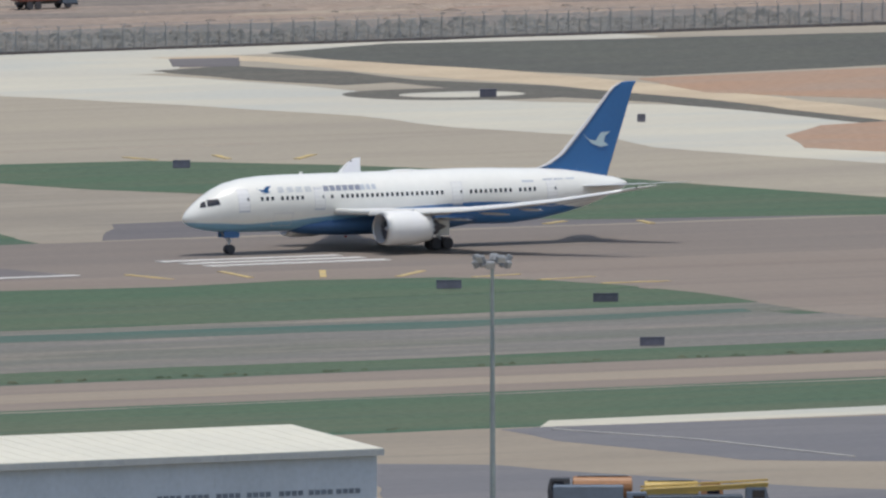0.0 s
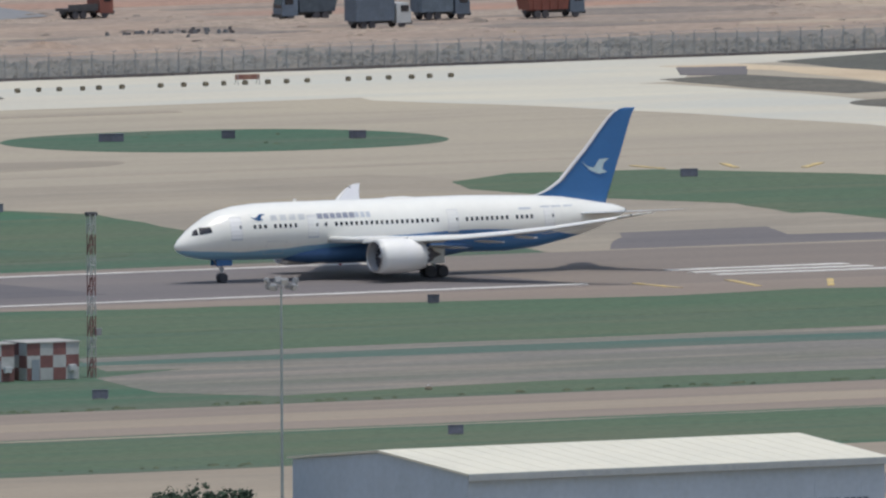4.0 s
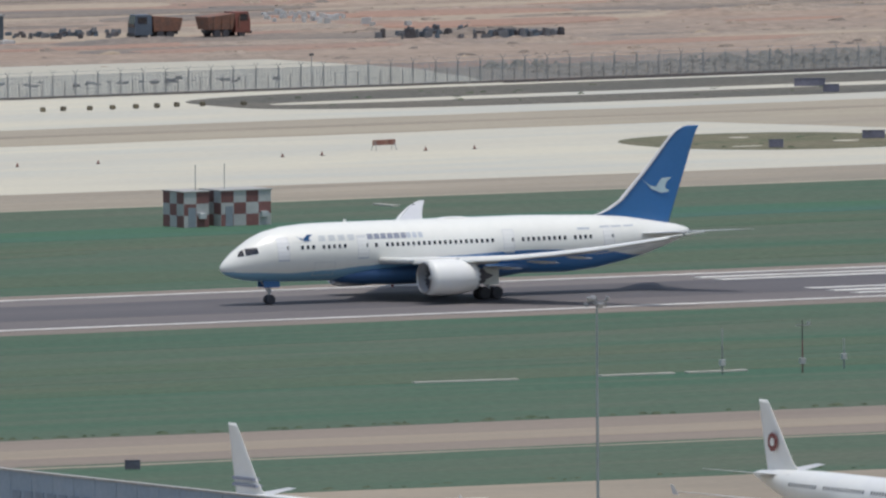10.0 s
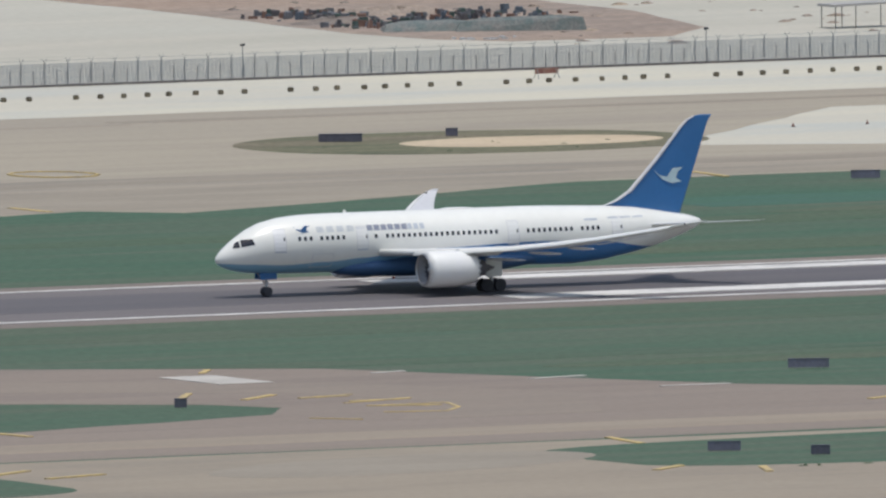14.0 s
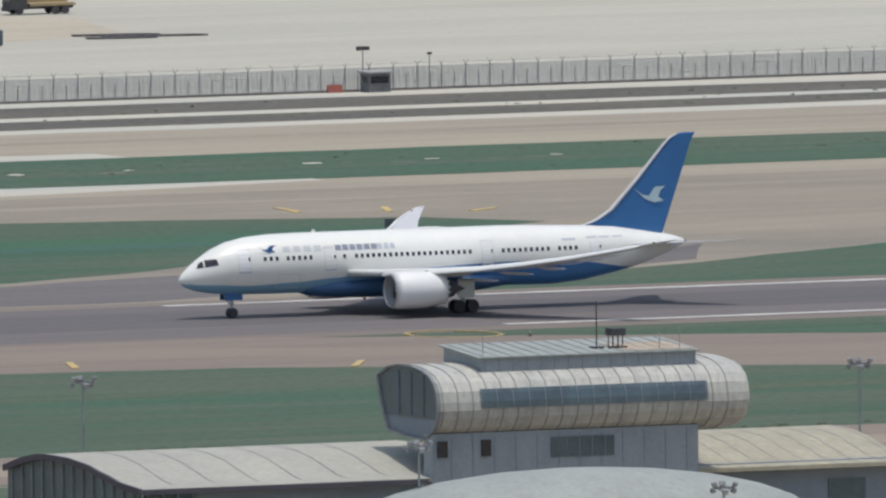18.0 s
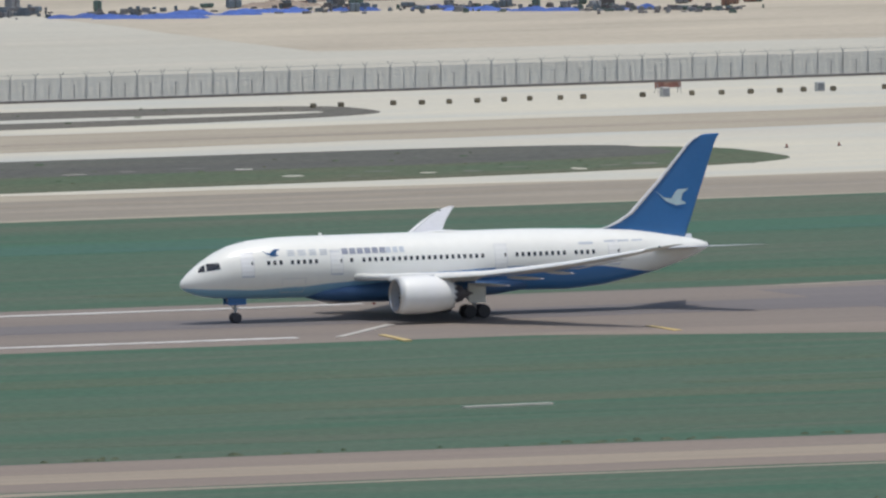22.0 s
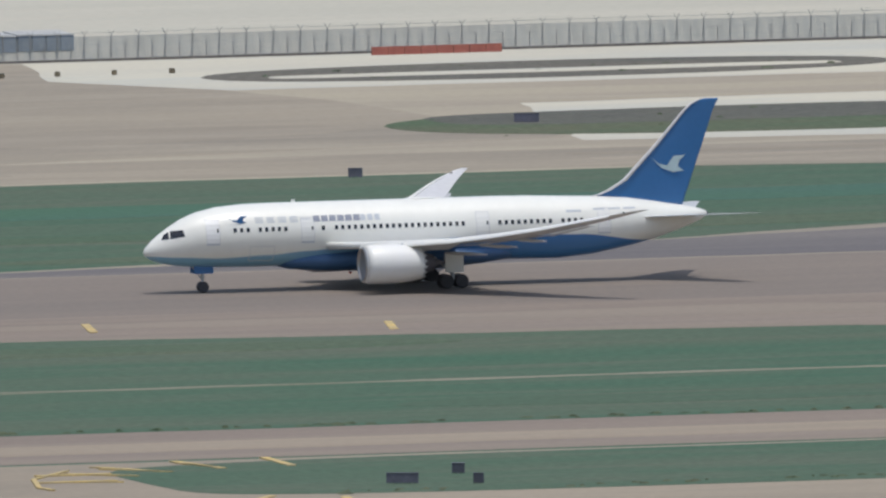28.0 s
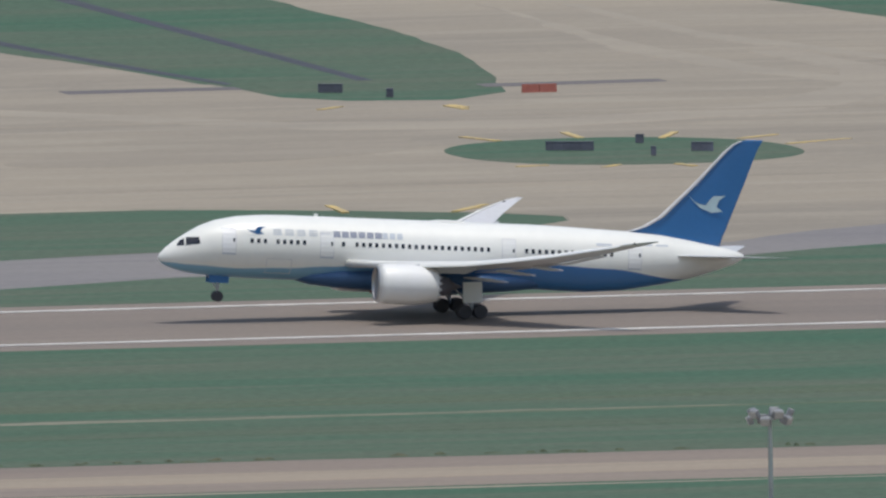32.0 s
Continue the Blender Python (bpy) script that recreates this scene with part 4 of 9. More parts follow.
mark(1686.9, 3357.9, 1691.6, 3365.3, 0.8, LINE_YELLOW)
mark(1691.6, 3353.5, 1697.5, 3359.0, 0.8, LINE_YELLOW)
mark(1648.7, 3321.4, 1649.3, 3314.8, 0.8, LINE_YELLOW)
mark(1619.3, 3319.1, 1620.1, 3313.4, 0.8, LINE_YELLOW)
mark(1604.6, 3281.7, 1603.7, 3273.3, 0.8, LINE_YELLOW)
mark(1612.7, 3280.1, 1610.1, 3271.9, 0.8, LINE_YELLOW)
mark(1615.3, 3268.4, 1620.9, 3276.5, 0.8, LINE_YELLOW)
mark(1620.3, 3264.9, 1626.5, 3269.6, 0.8, LINE_YELLOW)
mark(1622.9, 3258.2, 1630.2, 3261.1, 0.8, LINE_YELLOW)
mark(1808.1, 3654.1, 1810.2, 3646.3, 0.8, LINE_YELLOW)
mark(1818.2, 3658.3, 1818.3, 3649.3, 0.8, LINE_YELLOW)
mark(1669.4, 3671.2, 1668.7, 3664.4, 0.8, LINE_YELLOW)
mark(1679.5, 3666.6, 1676.6, 3658.9, 0.8, LINE_YELLOW)
mark(1684.1, 3654.9, 1688.7, 3659.0, 0.8, LINE_YELLOW)
mark(1565.7, 3425.2, 1569.9, 3432.9, 0.8, LINE_YELLOW)
mark(1615.0, 3401.3, 1619.2, 3408.0, 0.8, LINE_YELLOW)
mark(1517.8, 3454.2, 1516.6, 3447.7, 0.8, LINE_YELLOW)
mark(1544.7, 3445.9, 1541.6, 3437.4, 0.8, LINE_YELLOW)
mark(1669.5, 3671.5, 1668.1, 3662.8, 0.8, LINE_YELLOW)
mark(1464.0, 3469.5, 1463.0, 3461.8, 0.8, LINE_YELLOW)
mark(1490.7, 3462.6, 1489.5, 3455.1, 0.8, LINE_YELLOW)
mark(1381.8, 3477.7, 1380.7, 3468.2, 0.8, LINE_YELLOW)
mark(1409.2, 3476.9, 1408.9, 3468.9, 0.8, LINE_YELLOW)
mark(1365.6, 3681.5, 1366.2, 3672.2, 0.8, LINE_YELLOW)
mark(1378.1, 3681.5, 1379.3, 3674.1, 0.8, LINE_YELLOW)
mark(1392.2, 3683.9, 1392.2, 3676.1, 0.8, LINE_YELLOW)
mark(1405.3, 3684.8, 1404.5, 3676.3, 0.8, LINE_YELLOW)
mark(1233.8, 3319.5, 1236.3, 3318.0, 0.8, LINE_YELLOW)
mark(1245.3, 3316.3, 1246.2, 3310.4, 0.8, LINE_YELLOW)
mark(1244.1, 3277.1, 1247.1, 3268.3, 0.8, LINE_YELLOW)
mark(1251.9, 3281.2, 1253.1, 3271.7, 0.8, LINE_YELLOW)
mark(1260.9, 3282.1, 1260.4, 3271.8, 0.8, LINE_YELLOW)
mark(1243.5, 3229.7, 1247.2, 3234.4, 0.8, LINE_YELLOW)
mark(1253.3, 3232.5, 1250.9, 3224.5, 0.8, LINE_YELLOW)
mark(1236.9, 3269.0, 1244.9, 3267.8, 0.8, LINE_YELLOW)
mark(1234.5, 3263.4, 1243.1, 3261.9, 0.8, LINE_YELLOW)
mark(1232.7, 3255.8, 1241.2, 3252.6, 0.8, LINE_YELLOW)
mark(1059.7, 3426.0, 1063.2, 3433.1, 0.8, LINE_YELLOW)
mark(1082.7, 3414.6, 1086.2, 3420.7, 0.8, LINE_YELLOW)
mark(1108.3, 3400.7, 1112.4, 3407.5, 0.8, LINE_YELLOW)
mark(1162.1, 3670.8, 1161.1, 3664.0, 0.8, LINE_YELLOW)
mark(1169.0, 3657.6, 1172.3, 3665.0, 0.8, LINE_YELLOW)
mark(1033.1, 3759.5, 1037.9, 3763.3, 0.8, LINE_YELLOW)
mark(1013.8, 3683.4, 1013.4, 3674.6, 0.8, LINE_YELLOW)
mark(957.5, 3467.7, 955.6, 3458.1, 0.8, LINE_YELLOW)
mark(984.6, 3462.1, 982.2, 3450.8, 0.8, LINE_YELLOW)
mark(1011.3, 3453.9, 1008.7, 3442.8, 0.8, LINE_YELLOW)
mark(932.3, 3276.1, 936.4, 3267.8, 0.8, LINE_YELLOW)
mark(940.7, 3280.0, 942.2, 3269.7, 0.8, LINE_YELLOW)
mark(949.3, 3281.3, 948.7, 3270.4, 0.8, LINE_YELLOW)
mark(933.1, 3228.6, 936.3, 3234.0, 0.8, LINE_YELLOW)
mark(941.9, 3230.6, 940.1, 3222.1, 0.8, LINE_YELLOW)
mark(971.3, 3534.9, 972.3, 3528.9, 0.8, LINE_YELLOW)
mark(1018.1, 3719.8, 1018.9, 3715.3, 0.8, LINE_YELLOW)
mark(924.5, 3267.3, 931.3, 3267.1, 0.8, LINE_YELLOW)
mark(922.3, 3258.9, 929.4, 3258.6, 0.8, LINE_YELLOW)
mark(1007.3, 3768.3, 1010.0, 3761.7, 0.8, LINE_YELLOW)
mark(1018.5, 3772.0, 1017.8, 3762.9, 0.8, LINE_YELLOW)
mark(1025.8, 3760.9, 1029.2, 3768.6, 0.8, LINE_YELLOW)
mark(1032.0, 3755.6, 1037.7, 3761.0, 0.8, LINE_YELLOW)
mark(1036.0, 3747.3, 1042.4, 3750.3, 0.8, LINE_YELLOW)
mark(1002.0, 3718.5, 1006.3, 3722.4, 0.8, LINE_YELLOW)
mark(1009.6, 3713.6, 1012.0, 3718.5, 0.8, LINE_YELLOW)
mark(1017.6, 3717.6, 1018.2, 3711.3, 0.8, LINE_YELLOW)
mark(974.3, 3677.4, 974.8, 3668.2, 0.8, LINE_YELLOW)
mark(986.5, 3678.2, 987.3, 3669.8, 0.8, LINE_YELLOW)
mark(999.4, 3681.5, 999.8, 3672.4, 0.8, LINE_YELLOW)
mark(865.4, 3269.8, 868.5, 3277.8, 0.8, LINE_YELLOW)
mark(871.3, 3267.8, 876.2, 3274.8, 0.8, LINE_YELLOW)
mark(876.4, 3263.8, 882.8, 3269.3, 0.8, LINE_YELLOW)
mark(879.2, 3257.8, 886.2, 3260.7, 0.8, LINE_YELLOW)
mark(1017.5, 3822.3, 1018.1, 3816.7, 0.8, LINE_YELLOW)
mark(880.4, 3250.2, 887.4, 3251.5, 0.8, LINE_YELLOW)
mark(878.1, 3236.0, 885.4, 3237.0, 0.8, LINE_YELLOW)
mark(1004.7, 3821.9, 1007.3, 3824.9, 0.8, LINE_YELLOW)
mark(902.7, 3475.4, 901.7, 3465.4, 0.8, LINE_YELLOW)
mark(930.2, 3472.7, 929.0, 3462.7, 0.8, LINE_YELLOW)
mark(933.8, 3760.1, 938.7, 3763.7, 0.8, LINE_YELLOW)
mark(905.1, 3652.2, 908.0, 3643.2, 0.8, LINE_YELLOW)
mark(915.0, 3657.1, 917.6, 3649.0, 0.8, LINE_YELLOW)
mark(927.3, 3662.7, 929.5, 3653.9, 0.8, LINE_YELLOW)
mark(940.1, 3665.2, 941.7, 3659.6, 0.8, LINE_YELLOW)
mark(949.6, 3671.4, 951.1, 3662.8, 0.8, LINE_YELLOW)
mark(923.5, 3528.7, 924.3, 3524.7, 0.8, LINE_YELLOW)
mark(859.2, 3280.1, 859.2, 3272.4, 0.8, LINE_YELLOW)
mark(807.9, 3768.4, 809.8, 3760.6, 0.8, LINE_YELLOW)
mark(818.8, 3771.4, 818.4, 3761.6, 0.8, LINE_YELLOW)
mark(825.8, 3758.2, 829.2, 3767.6, 0.8, LINE_YELLOW)
mark(833.0, 3755.0, 837.7, 3759.7, 0.8, LINE_YELLOW)
mark(835.6, 3744.8, 843.0, 3750.3, 0.8, LINE_YELLOW)
mark(818.1, 3821.3, 818.7, 3816.9, 0.8, LINE_YELLOW)
mark(783.3, 3655.1, 787.4, 3662.6, 0.8, LINE_YELLOW)
mark(802.8, 3719.6, 806.0, 3720.1, 0.8, LINE_YELLOW)
mark(810.6, 3715.1, 812.6, 3718.1, 0.8, LINE_YELLOW)
mark(818.4, 3717.4, 819.1, 3713.2, 0.8, LINE_YELLOW)
mark(804.2, 3818.9, 807.0, 3822.7, 0.8, LINE_YELLOW)
mark(817.4, 3820.1, 818.0, 3813.7, 0.8, LINE_YELLOW)
mark(772.9, 3666.7, 772.2, 3655.8, 0.8, LINE_YELLOW)
mark(782.4, 3653.1, 785.7, 3658.2, 0.8, LINE_YELLOW)
mark(1211.8, 3259.5, 1220.5, 3256.1, 4.5, LINE_YELLOW)
mark(1022.3, 3700.0, 1026.6, 3693.8, 4.5, LINE_YELLOW)
mark(915.3, 3700.8, 920.6, 3698.2, 4.5, LINE_YELLOW)
mark(925.0, 3701.0, 930.6, 3697.3, 4.5, LINE_YELLOW)
mark(1721.1, 3384.1, 1725.2, 3385.7, 0.9, LINE_PALE)
mark(1729.7, 3367.2, 1736.4, 3369.0, 0.9, LINE_PALE)
mark(1734.8, 3349.6, 1742.3, 3349.7, 0.9, LINE_PALE)
mark(1867.0, 3377.5, 1878.1, 3376.3, 0.9, LINE_PALE)
mark(1887.5, 3376.4, 1895.7, 3376.2, 0.9, LINE_PALE)
mark(1897.3, 3376.2, 1903.9, 3376.0, 0.9, LINE_PALE)
mark(2017.7, 3658.0, 2017.8, 3653.9, 0.9, LINE_PALE)
mark(1269.4, 3383.5, 1276.5, 3380.1, 0.9, LINE_PALE)
mark(1278.9, 3362.9, 1292.1, 3371.8, 0.9, LINE_PALE)
mark(1348.2, 3372.7, 1357.4, 3373.7, 0.9, LINE_PALE)
mark(1377.0, 3476.6, 1388.3, 3491.9, 0.9, LINE_PALE)
mark(1605.2, 3656.5, 1605.3, 3652.9, 0.9, LINE_PALE)
mark(1661.0, 3842.9, 1664.2, 3843.4, 0.9, LINE_PALE)
mark(1682.7, 3841.1, 1685.4, 3840.5, 0.9, LINE_PALE)
mark(2112.5, 3649.0, 2113.6, 3646.8, 0.9, LINE_PALE)
mark(1947.1, 3353.9, 1950.1, 3354.0, 0.9, LINE_PALE)
mark(1941.6, 3361.3, 1947.9, 3360.2, 0.9, LINE_PALE)
mark(2192.5, 3796.1, 2197.0, 3794.3, 0.9, LINE_PALE)
mark(1637.9, 3355.1, 1641.9, 3353.4, 0.9, LINE_PALE)
mark(1644.7, 3353.6, 1649.2, 3351.6, 0.9, LINE_PALE)

# a holding line with its dashes on the near taxiway, and faded paint between
for x, y0, y1 in ((829.9, 3310.0, 3294.8), (844.9, 3311.0, 3293.5)):
    mark(x, y0, x, y1, 0.5, LINE_WHITE)
for i in range(5):
    mark(828.4, 3309.6 - 3.2 * i, 828.5, 3308.0 - 3.2 * i, 0.5, LINE_WHITE)
    mark(846.0, 3309.0 - 3.6 * i, 846.1, 3307.2 - 3.6 * i, 0.5, LINE_WHITE)
mark(833.2, 3304.0, 835.3, 3303.6, 4.5, FADED_YELLOW)
mark(839.0, 3303.2, 842.4, 3302.6, 4.5, FADED_YELLOW)
mark(836.1, 3303.5, 838.9, 3302.9, 1.6, LINE_WHITE)

# yellow loops and bars of the painted islands


def stroke(width, *points):
    for p, q in zip(points, points[1:]):
        mark(*p, *q, width, LINE_YELLOW)


stroke(0.45, (1194.2, 3343.3), (1198.5, 3343.9), (1199.5, 3342.3), (1197.5, 3334.2), (1194.7, 3328.1), (1191.1, 3327.7), (1187.2, 3329.9))
stroke(0.45, (1189.7, 3335.6), (1193.7, 3335.3))
stroke(0.45, (1194.7, 3335.8), (1197.6, 3335.2))
stroke(0.45, (1183.1, 3326.2), (1188.2, 3322.2))
stroke(0.45, (1176.9, 3323.2), (1180.3, 3317.6))
stroke(0.45, (1189.3, 3348.1), (1196.5, 3351.8))
stroke(0.45, (1185.6, 3354.4), (1192.2, 3360.5))
stroke(0.45, (1240.6, 3271.8), (1237.8, 3270.4), (1234.7, 3264.7), (1233.0, 3258.2), (1233.1, 3252.2))
stroke(0.45, (1235.7, 3264.1), (1236.8, 3261.9))
stroke(0.45, (1223.3, 3279.3), (1220.7, 3274.2), (1218.7, 3267.9))
stroke(0.45, (1234.6, 3319.3), (1238.2, 3321.4))
stroke(0.45, (1246.7, 3318.0), (1247.6, 3312.3))
stroke(0.45, (885.4, 3251.7), (887.7, 3245.2), (888.9, 3240.7), (887.1, 3231.6), (884.7, 3225.2))
stroke(0.45, (878.3, 3232.8), (884.3, 3233.0))
stroke(0.45, (879.2, 3250.8), (887.7, 3252.9))
stroke(0.45, (904.6, 3247.9), (905.1, 3236.9), (901.4, 3224.8), (898.2, 3218.7))
stroke(0.45, (928.8, 3272.3), (923.2, 3263.2), (920.7, 3252.6), (921.0, 3249.3))
stroke(0.45, (927.1, 3269.2), (932.7, 3263.3))
stroke(0.45, (923.1, 3259.3), (929.6, 3257.0))
stroke(0.45, (932.1, 3273.1), (936.9, 3267.6))
stroke(0.45, (940.4, 3277.8), (942.3, 3271.3))
stroke(0.45, (1697.3, 3338.6), (1706.0, 3338.8), (1703.8, 3331.9), (1700.0, 3327.2), (1694.3, 3329.1))
stroke(0.45, (1697.5, 3343.7), (1706.3, 3347.2))
stroke(0.45, (1697.1, 3352.6), (1704.0, 3355.2))
stroke(0.45, (1684.2, 3324.6), (1687.4, 3320.3))
mark(892.7, 3244.3, 896.9, 3243.9, 3.5, LINE_YELLOW)
mark(898.1, 3244.8, 903.2, 3245.5, 3.5, LINE_YELLOW)
mark(907.5, 3245.7, 910.6, 3245.0, 3.5, LINE_YELLOW)
mark(1213.0, 3261.3, 1219.3, 3261.6, 3.5, LINE_YELLOW)
mark(1219.3, 3261.6, 1221.6, 3258.3, 3.5, LINE_YELLOW)
mark(1172.2, 3283.7, 1171.1, 3272.3, 1.2, LINE_YELLOW)
mark(1177.5, 3274.0, 1179.4, 3279.0, 1.2, LINE_YELLOW)
mark(1182.4, 3269.2, 1187.8, 3276.5, 1.2, LINE_YELLOW)
mark(1187.5, 3264.6, 1190.7, 3267.0, 0.8, LINE_YELLOW)
mark(1179.8, 3357.8, 1185.2, 3365.9, 1.2, LINE_YELLOW)
mark(1199.1, 3392.1, 1202.7, 3396.9, 1.0, LINE_YELLOW)
mark(1171.5, 3324.2, 1172.6, 3317.6, 0.8, LINE_YELLOW)
stroke(0.3, (1007.1, 3765.3), (1000.7, 3765.5), (995.7, 3758.7), (994.3, 3744.9), (999.3, 3738.3))
stroke(0.3, (1038.1, 3752.5), (1043.2, 3745.7), (1044.5, 3733.6), (1038.4, 3724.4), (1029.8, 3722.6))

# ---- aircraft ----


def fuselage(sections, n=44):
    """A body from (x, middle height, half height, half width) sections."""
    return loft([[(x, hw * math.sin(2 * math.pi * i / n), zc + hh * math.cos(2 * math.pi * i / n)) for i in range(n)] for x, zc, hh, hw in sections])


def on_body(sections, x, z, side, off=0.02):
    """The point of a body's flank at x and height z, lifted by off."""
    for a, b in zip(sections, sections[1:]):
        if a[0] <= x <= b[0]:
            k = (x - a[0]) / (b[0] - a[0])
            zc, hh, hw = (a[i] + k * (b[i] - a[i]) for i in (1, 2, 3))
            c = max(-1.0, min(1.0, (z - zc) / hh))
            s = math.sqrt(1 - c * c)
            return Vector((x, side * (hw * s + off), zc + hh * c + off * c))
    return Vector((x, 0, z))


def patch(sections, corners, side, off=0.02, nu=2, nv=3):
    """A four-cornered piece laid on a body's flank; corners (x, z): low front, low back, high back, high front."""
    (ax, az), (bx, bz), (cx, cz), (dx, dz) = corners
    v = []
    for j in range(nv + 1):
        for i in range(nu + 1):
            u, w = i / nu, j / nv
            x = (1 - w) * ((1 - u) * ax + u * bx) + w * ((1 - u) * dx + u * cx)
            z = (1 - w) * ((1 - u) * az + u * bz) + w * ((1 - u) * dz + u * cz)
            v.append(on_body(sections, x, z, side, off))
    f = []
    for j in range(nv):
        for i in range(nu):
            q = (j * (nu + 1) + i, j * (nu + 1) + i + 1, (j + 1) * (nu + 1) + i + 1, (j + 1) * (nu + 1) + i)
            f.append(q if side < 0 else q[::-1])
    return v, f


def outline(sections, x0, x1, z0, z1, side, w=0.07, off=0.025):
    return join(*(patch(sections, c, side, off, 1, 3) for c in (
        ((x0, z0), (x0 + w, z0), (x0 + w, z1), (x0, z1)), ((x1 - w, z0), (x1, z0), (x1, z1), (x1 - w, z1)),
        ((x0 + w, z0), (x1 - w, z0), (x1 - w, z0 + w), (x0 + w, z0 + w)), ((x0 + w, z1 - w), (x1 - w, z1 - w), (x1 - w, z1), (x0 + w, z1)))))


def wing_half(stations, side, n=14):
    """A wing from (y, leading x, trailing x, middle z, thickness) stations; side -1 or 1."""
    rings = []
    for y, xl, xt, z, th in stations:
        c = xt - xl
        up, low = [], []
        for i in range(n + 1):
            u = (1 - math.cos(math.pi * i / n)) / 2
            w = max(th * 3.4 * (0.2969 * math.sqrt(u) - 0.126 * u - 0.3516 * u * u + 0.2843 * u ** 3 - 0.1036 * u ** 4), 0.012)
            camber = 0.03 * c * u * (1 - u)
            up.append((xl + c * u, side * y, z + camber + w * 0.6))
            low.append((xl + c * u, side * y, z + camber - w * 0.4))
        rings.append(up + low[::-1][1:-1])
    v, f = loft(rings)
    return (v, f) if side < 0 else (v, [q[::-1] for q in f])


def fin_body(stations, n=12):
    """An upright fin from (z, leading x, trailing x, thickness) stations."""
    rings = []
    for z, xl, xt, th in stations:
        c = xt - xl
        a, b = [], []
        for i in range(n + 1):
            u = (1 - math.cos(math.pi * i / n)) / 2
            w = max(th * 1.7 * (0.2969 * math.sqrt(u) - 0.126 * u - 0.3516 * u * u + 0.2843 * u ** 3 - 0.1036 * u ** 4), 0.01)
            a.append((xl + c * u, -w, z)), b.append((xl + c * u, w, z))
        rings.append(a + b[::-1][1:-1])
    return loft(rings)


def plate(points, y, t=0.02):
    """A thin upright plate from (x, z) corners, facing -y."""
    n = len(points)
    v = [(x, y, z) for x, z in points] + [(x, y + t, z) for x, z in points]
    return v, [tuple(range(n))] + [(i, (i + 1) % n, (i + 1) % n + n, i + n)[::-1] for i in range(n)] + [tuple(range(n, 2 * n))[::-1]]


def jet_engine(parent, at, r, length, body, chevrons=16):
    """A nacelle with a bright lip, a fan behind it, a saw-toothed rear edge and the hot core."""
    L = length
    outer = [circle(36, r * q, "x", (a, 0, 0)) for a, q in ((-L * 0.5 + 0.28, 0.84), (-L * 0.5 + 0.12, 0.9), (-L * 0.36, 0.99), (-L * 0.2, 1.0), (L * 0.08, 0.99), (L * 0.3, 0.9), (L * 0.44, 0.8))]
    shell = part("nacelle", loft(outer, False), parent, body, at, smooth=True)
    lip = loft([circle(36, r * k, "x", (-L * 0.5 + a, 0, 0)) for a, k in ((0.34, 0.78), (0.12, 0.785), (0.0, 0.83), (0.06, 0.875), (0.30, 0.925))], caps=False)
    part("inlet_lip", lip, shell, METAL, label="bare metal inlet lip", smooth=True)
    part("inlet_duct", loft([circle(36, r * k, "x", (-L * 0.5 + a, 0, 0)) for a, k in ((0.3, 0.78), (1.3, 0.8), (1.32, 0.05))], caps=False), shell, AIR_GREY, label="grey inlet duct")
    fan = part("fan_disc", turned([(-L * 0.5 + 1.22, r * 0.2), (-L * 0.5 + 1.3, r * 0.76)], 18), shell, DARK_METAL, label="dark fan disc")
    blade = mesh_of("fan_blade", [(-L * 0.5 + 1.0, -0.12, 0.3), (-L * 0.5 + 1.2, 0.12, 0.3), (-L * 0.5 + 1.19, 0.34, r * 0.76), (-L * 0.5 + 0.95, 0.0, r * 0.77)], [(0, 1, 2, 3)], DARK_METAL)
    for i in range(18):
        part("fan_blade", blade, shell, at=Matrix.Rotation(2 * math.pi * i / 18, 4, "X"))
    part("spinner", turned([(-L * 0.5 + 0.55, 0.02), (-L * 0.5 + 0.75, 0.2), (-L * 0.5 + 1.1, 0.34)], 14), shell, AIR_GREY)
    teeth_v, teeth_f = [], []
    n = chevrons * 2
    for i in range(n):
        a, d = 2 * math.pi * i / n, (0.42 if i % 2 else 0.0)
        teeth_v += [(L * 0.42, r * 0.815 * math.sin(a), r * 0.815 * math.cos(a)), (L * 0.42 + d + 0.03, r * (0.795 - d * 0.05) * math.sin(a), r * (0.795 - d * 0.05) * math.cos(a))]
    for i in range(n):
        j = (i + 1) % n
        teeth_f.append((2 * i, 2 * i + 1, 2 * j + 1, 2 * j))
    part("chevron_nozzle", (teeth_v, teeth_f), shell, AIR_GREY, label="grey saw-toothed nozzle edge")
    part("core_exhaust", turned([(L * 0.25, r * 0.62), (L * 0.52, r * 0.52), (L * 0.64, r * 0.4), (L * 0.66, r * 0.26), (L * 0.84, 0.03)], 20), shell, DARK_METAL, label="dark metal exhaust cone", smooth=True)
    return shell


def gear_wheel(parent, x, y, r, w):
    t, h = wheel(r, w)
    ty = part("wheel", t, parent, TYRE, pose(x, y, r), "black rubber tyre", smooth=False)
    part("hub", h, ty, AIR_GREY, label="grey wheel hub")


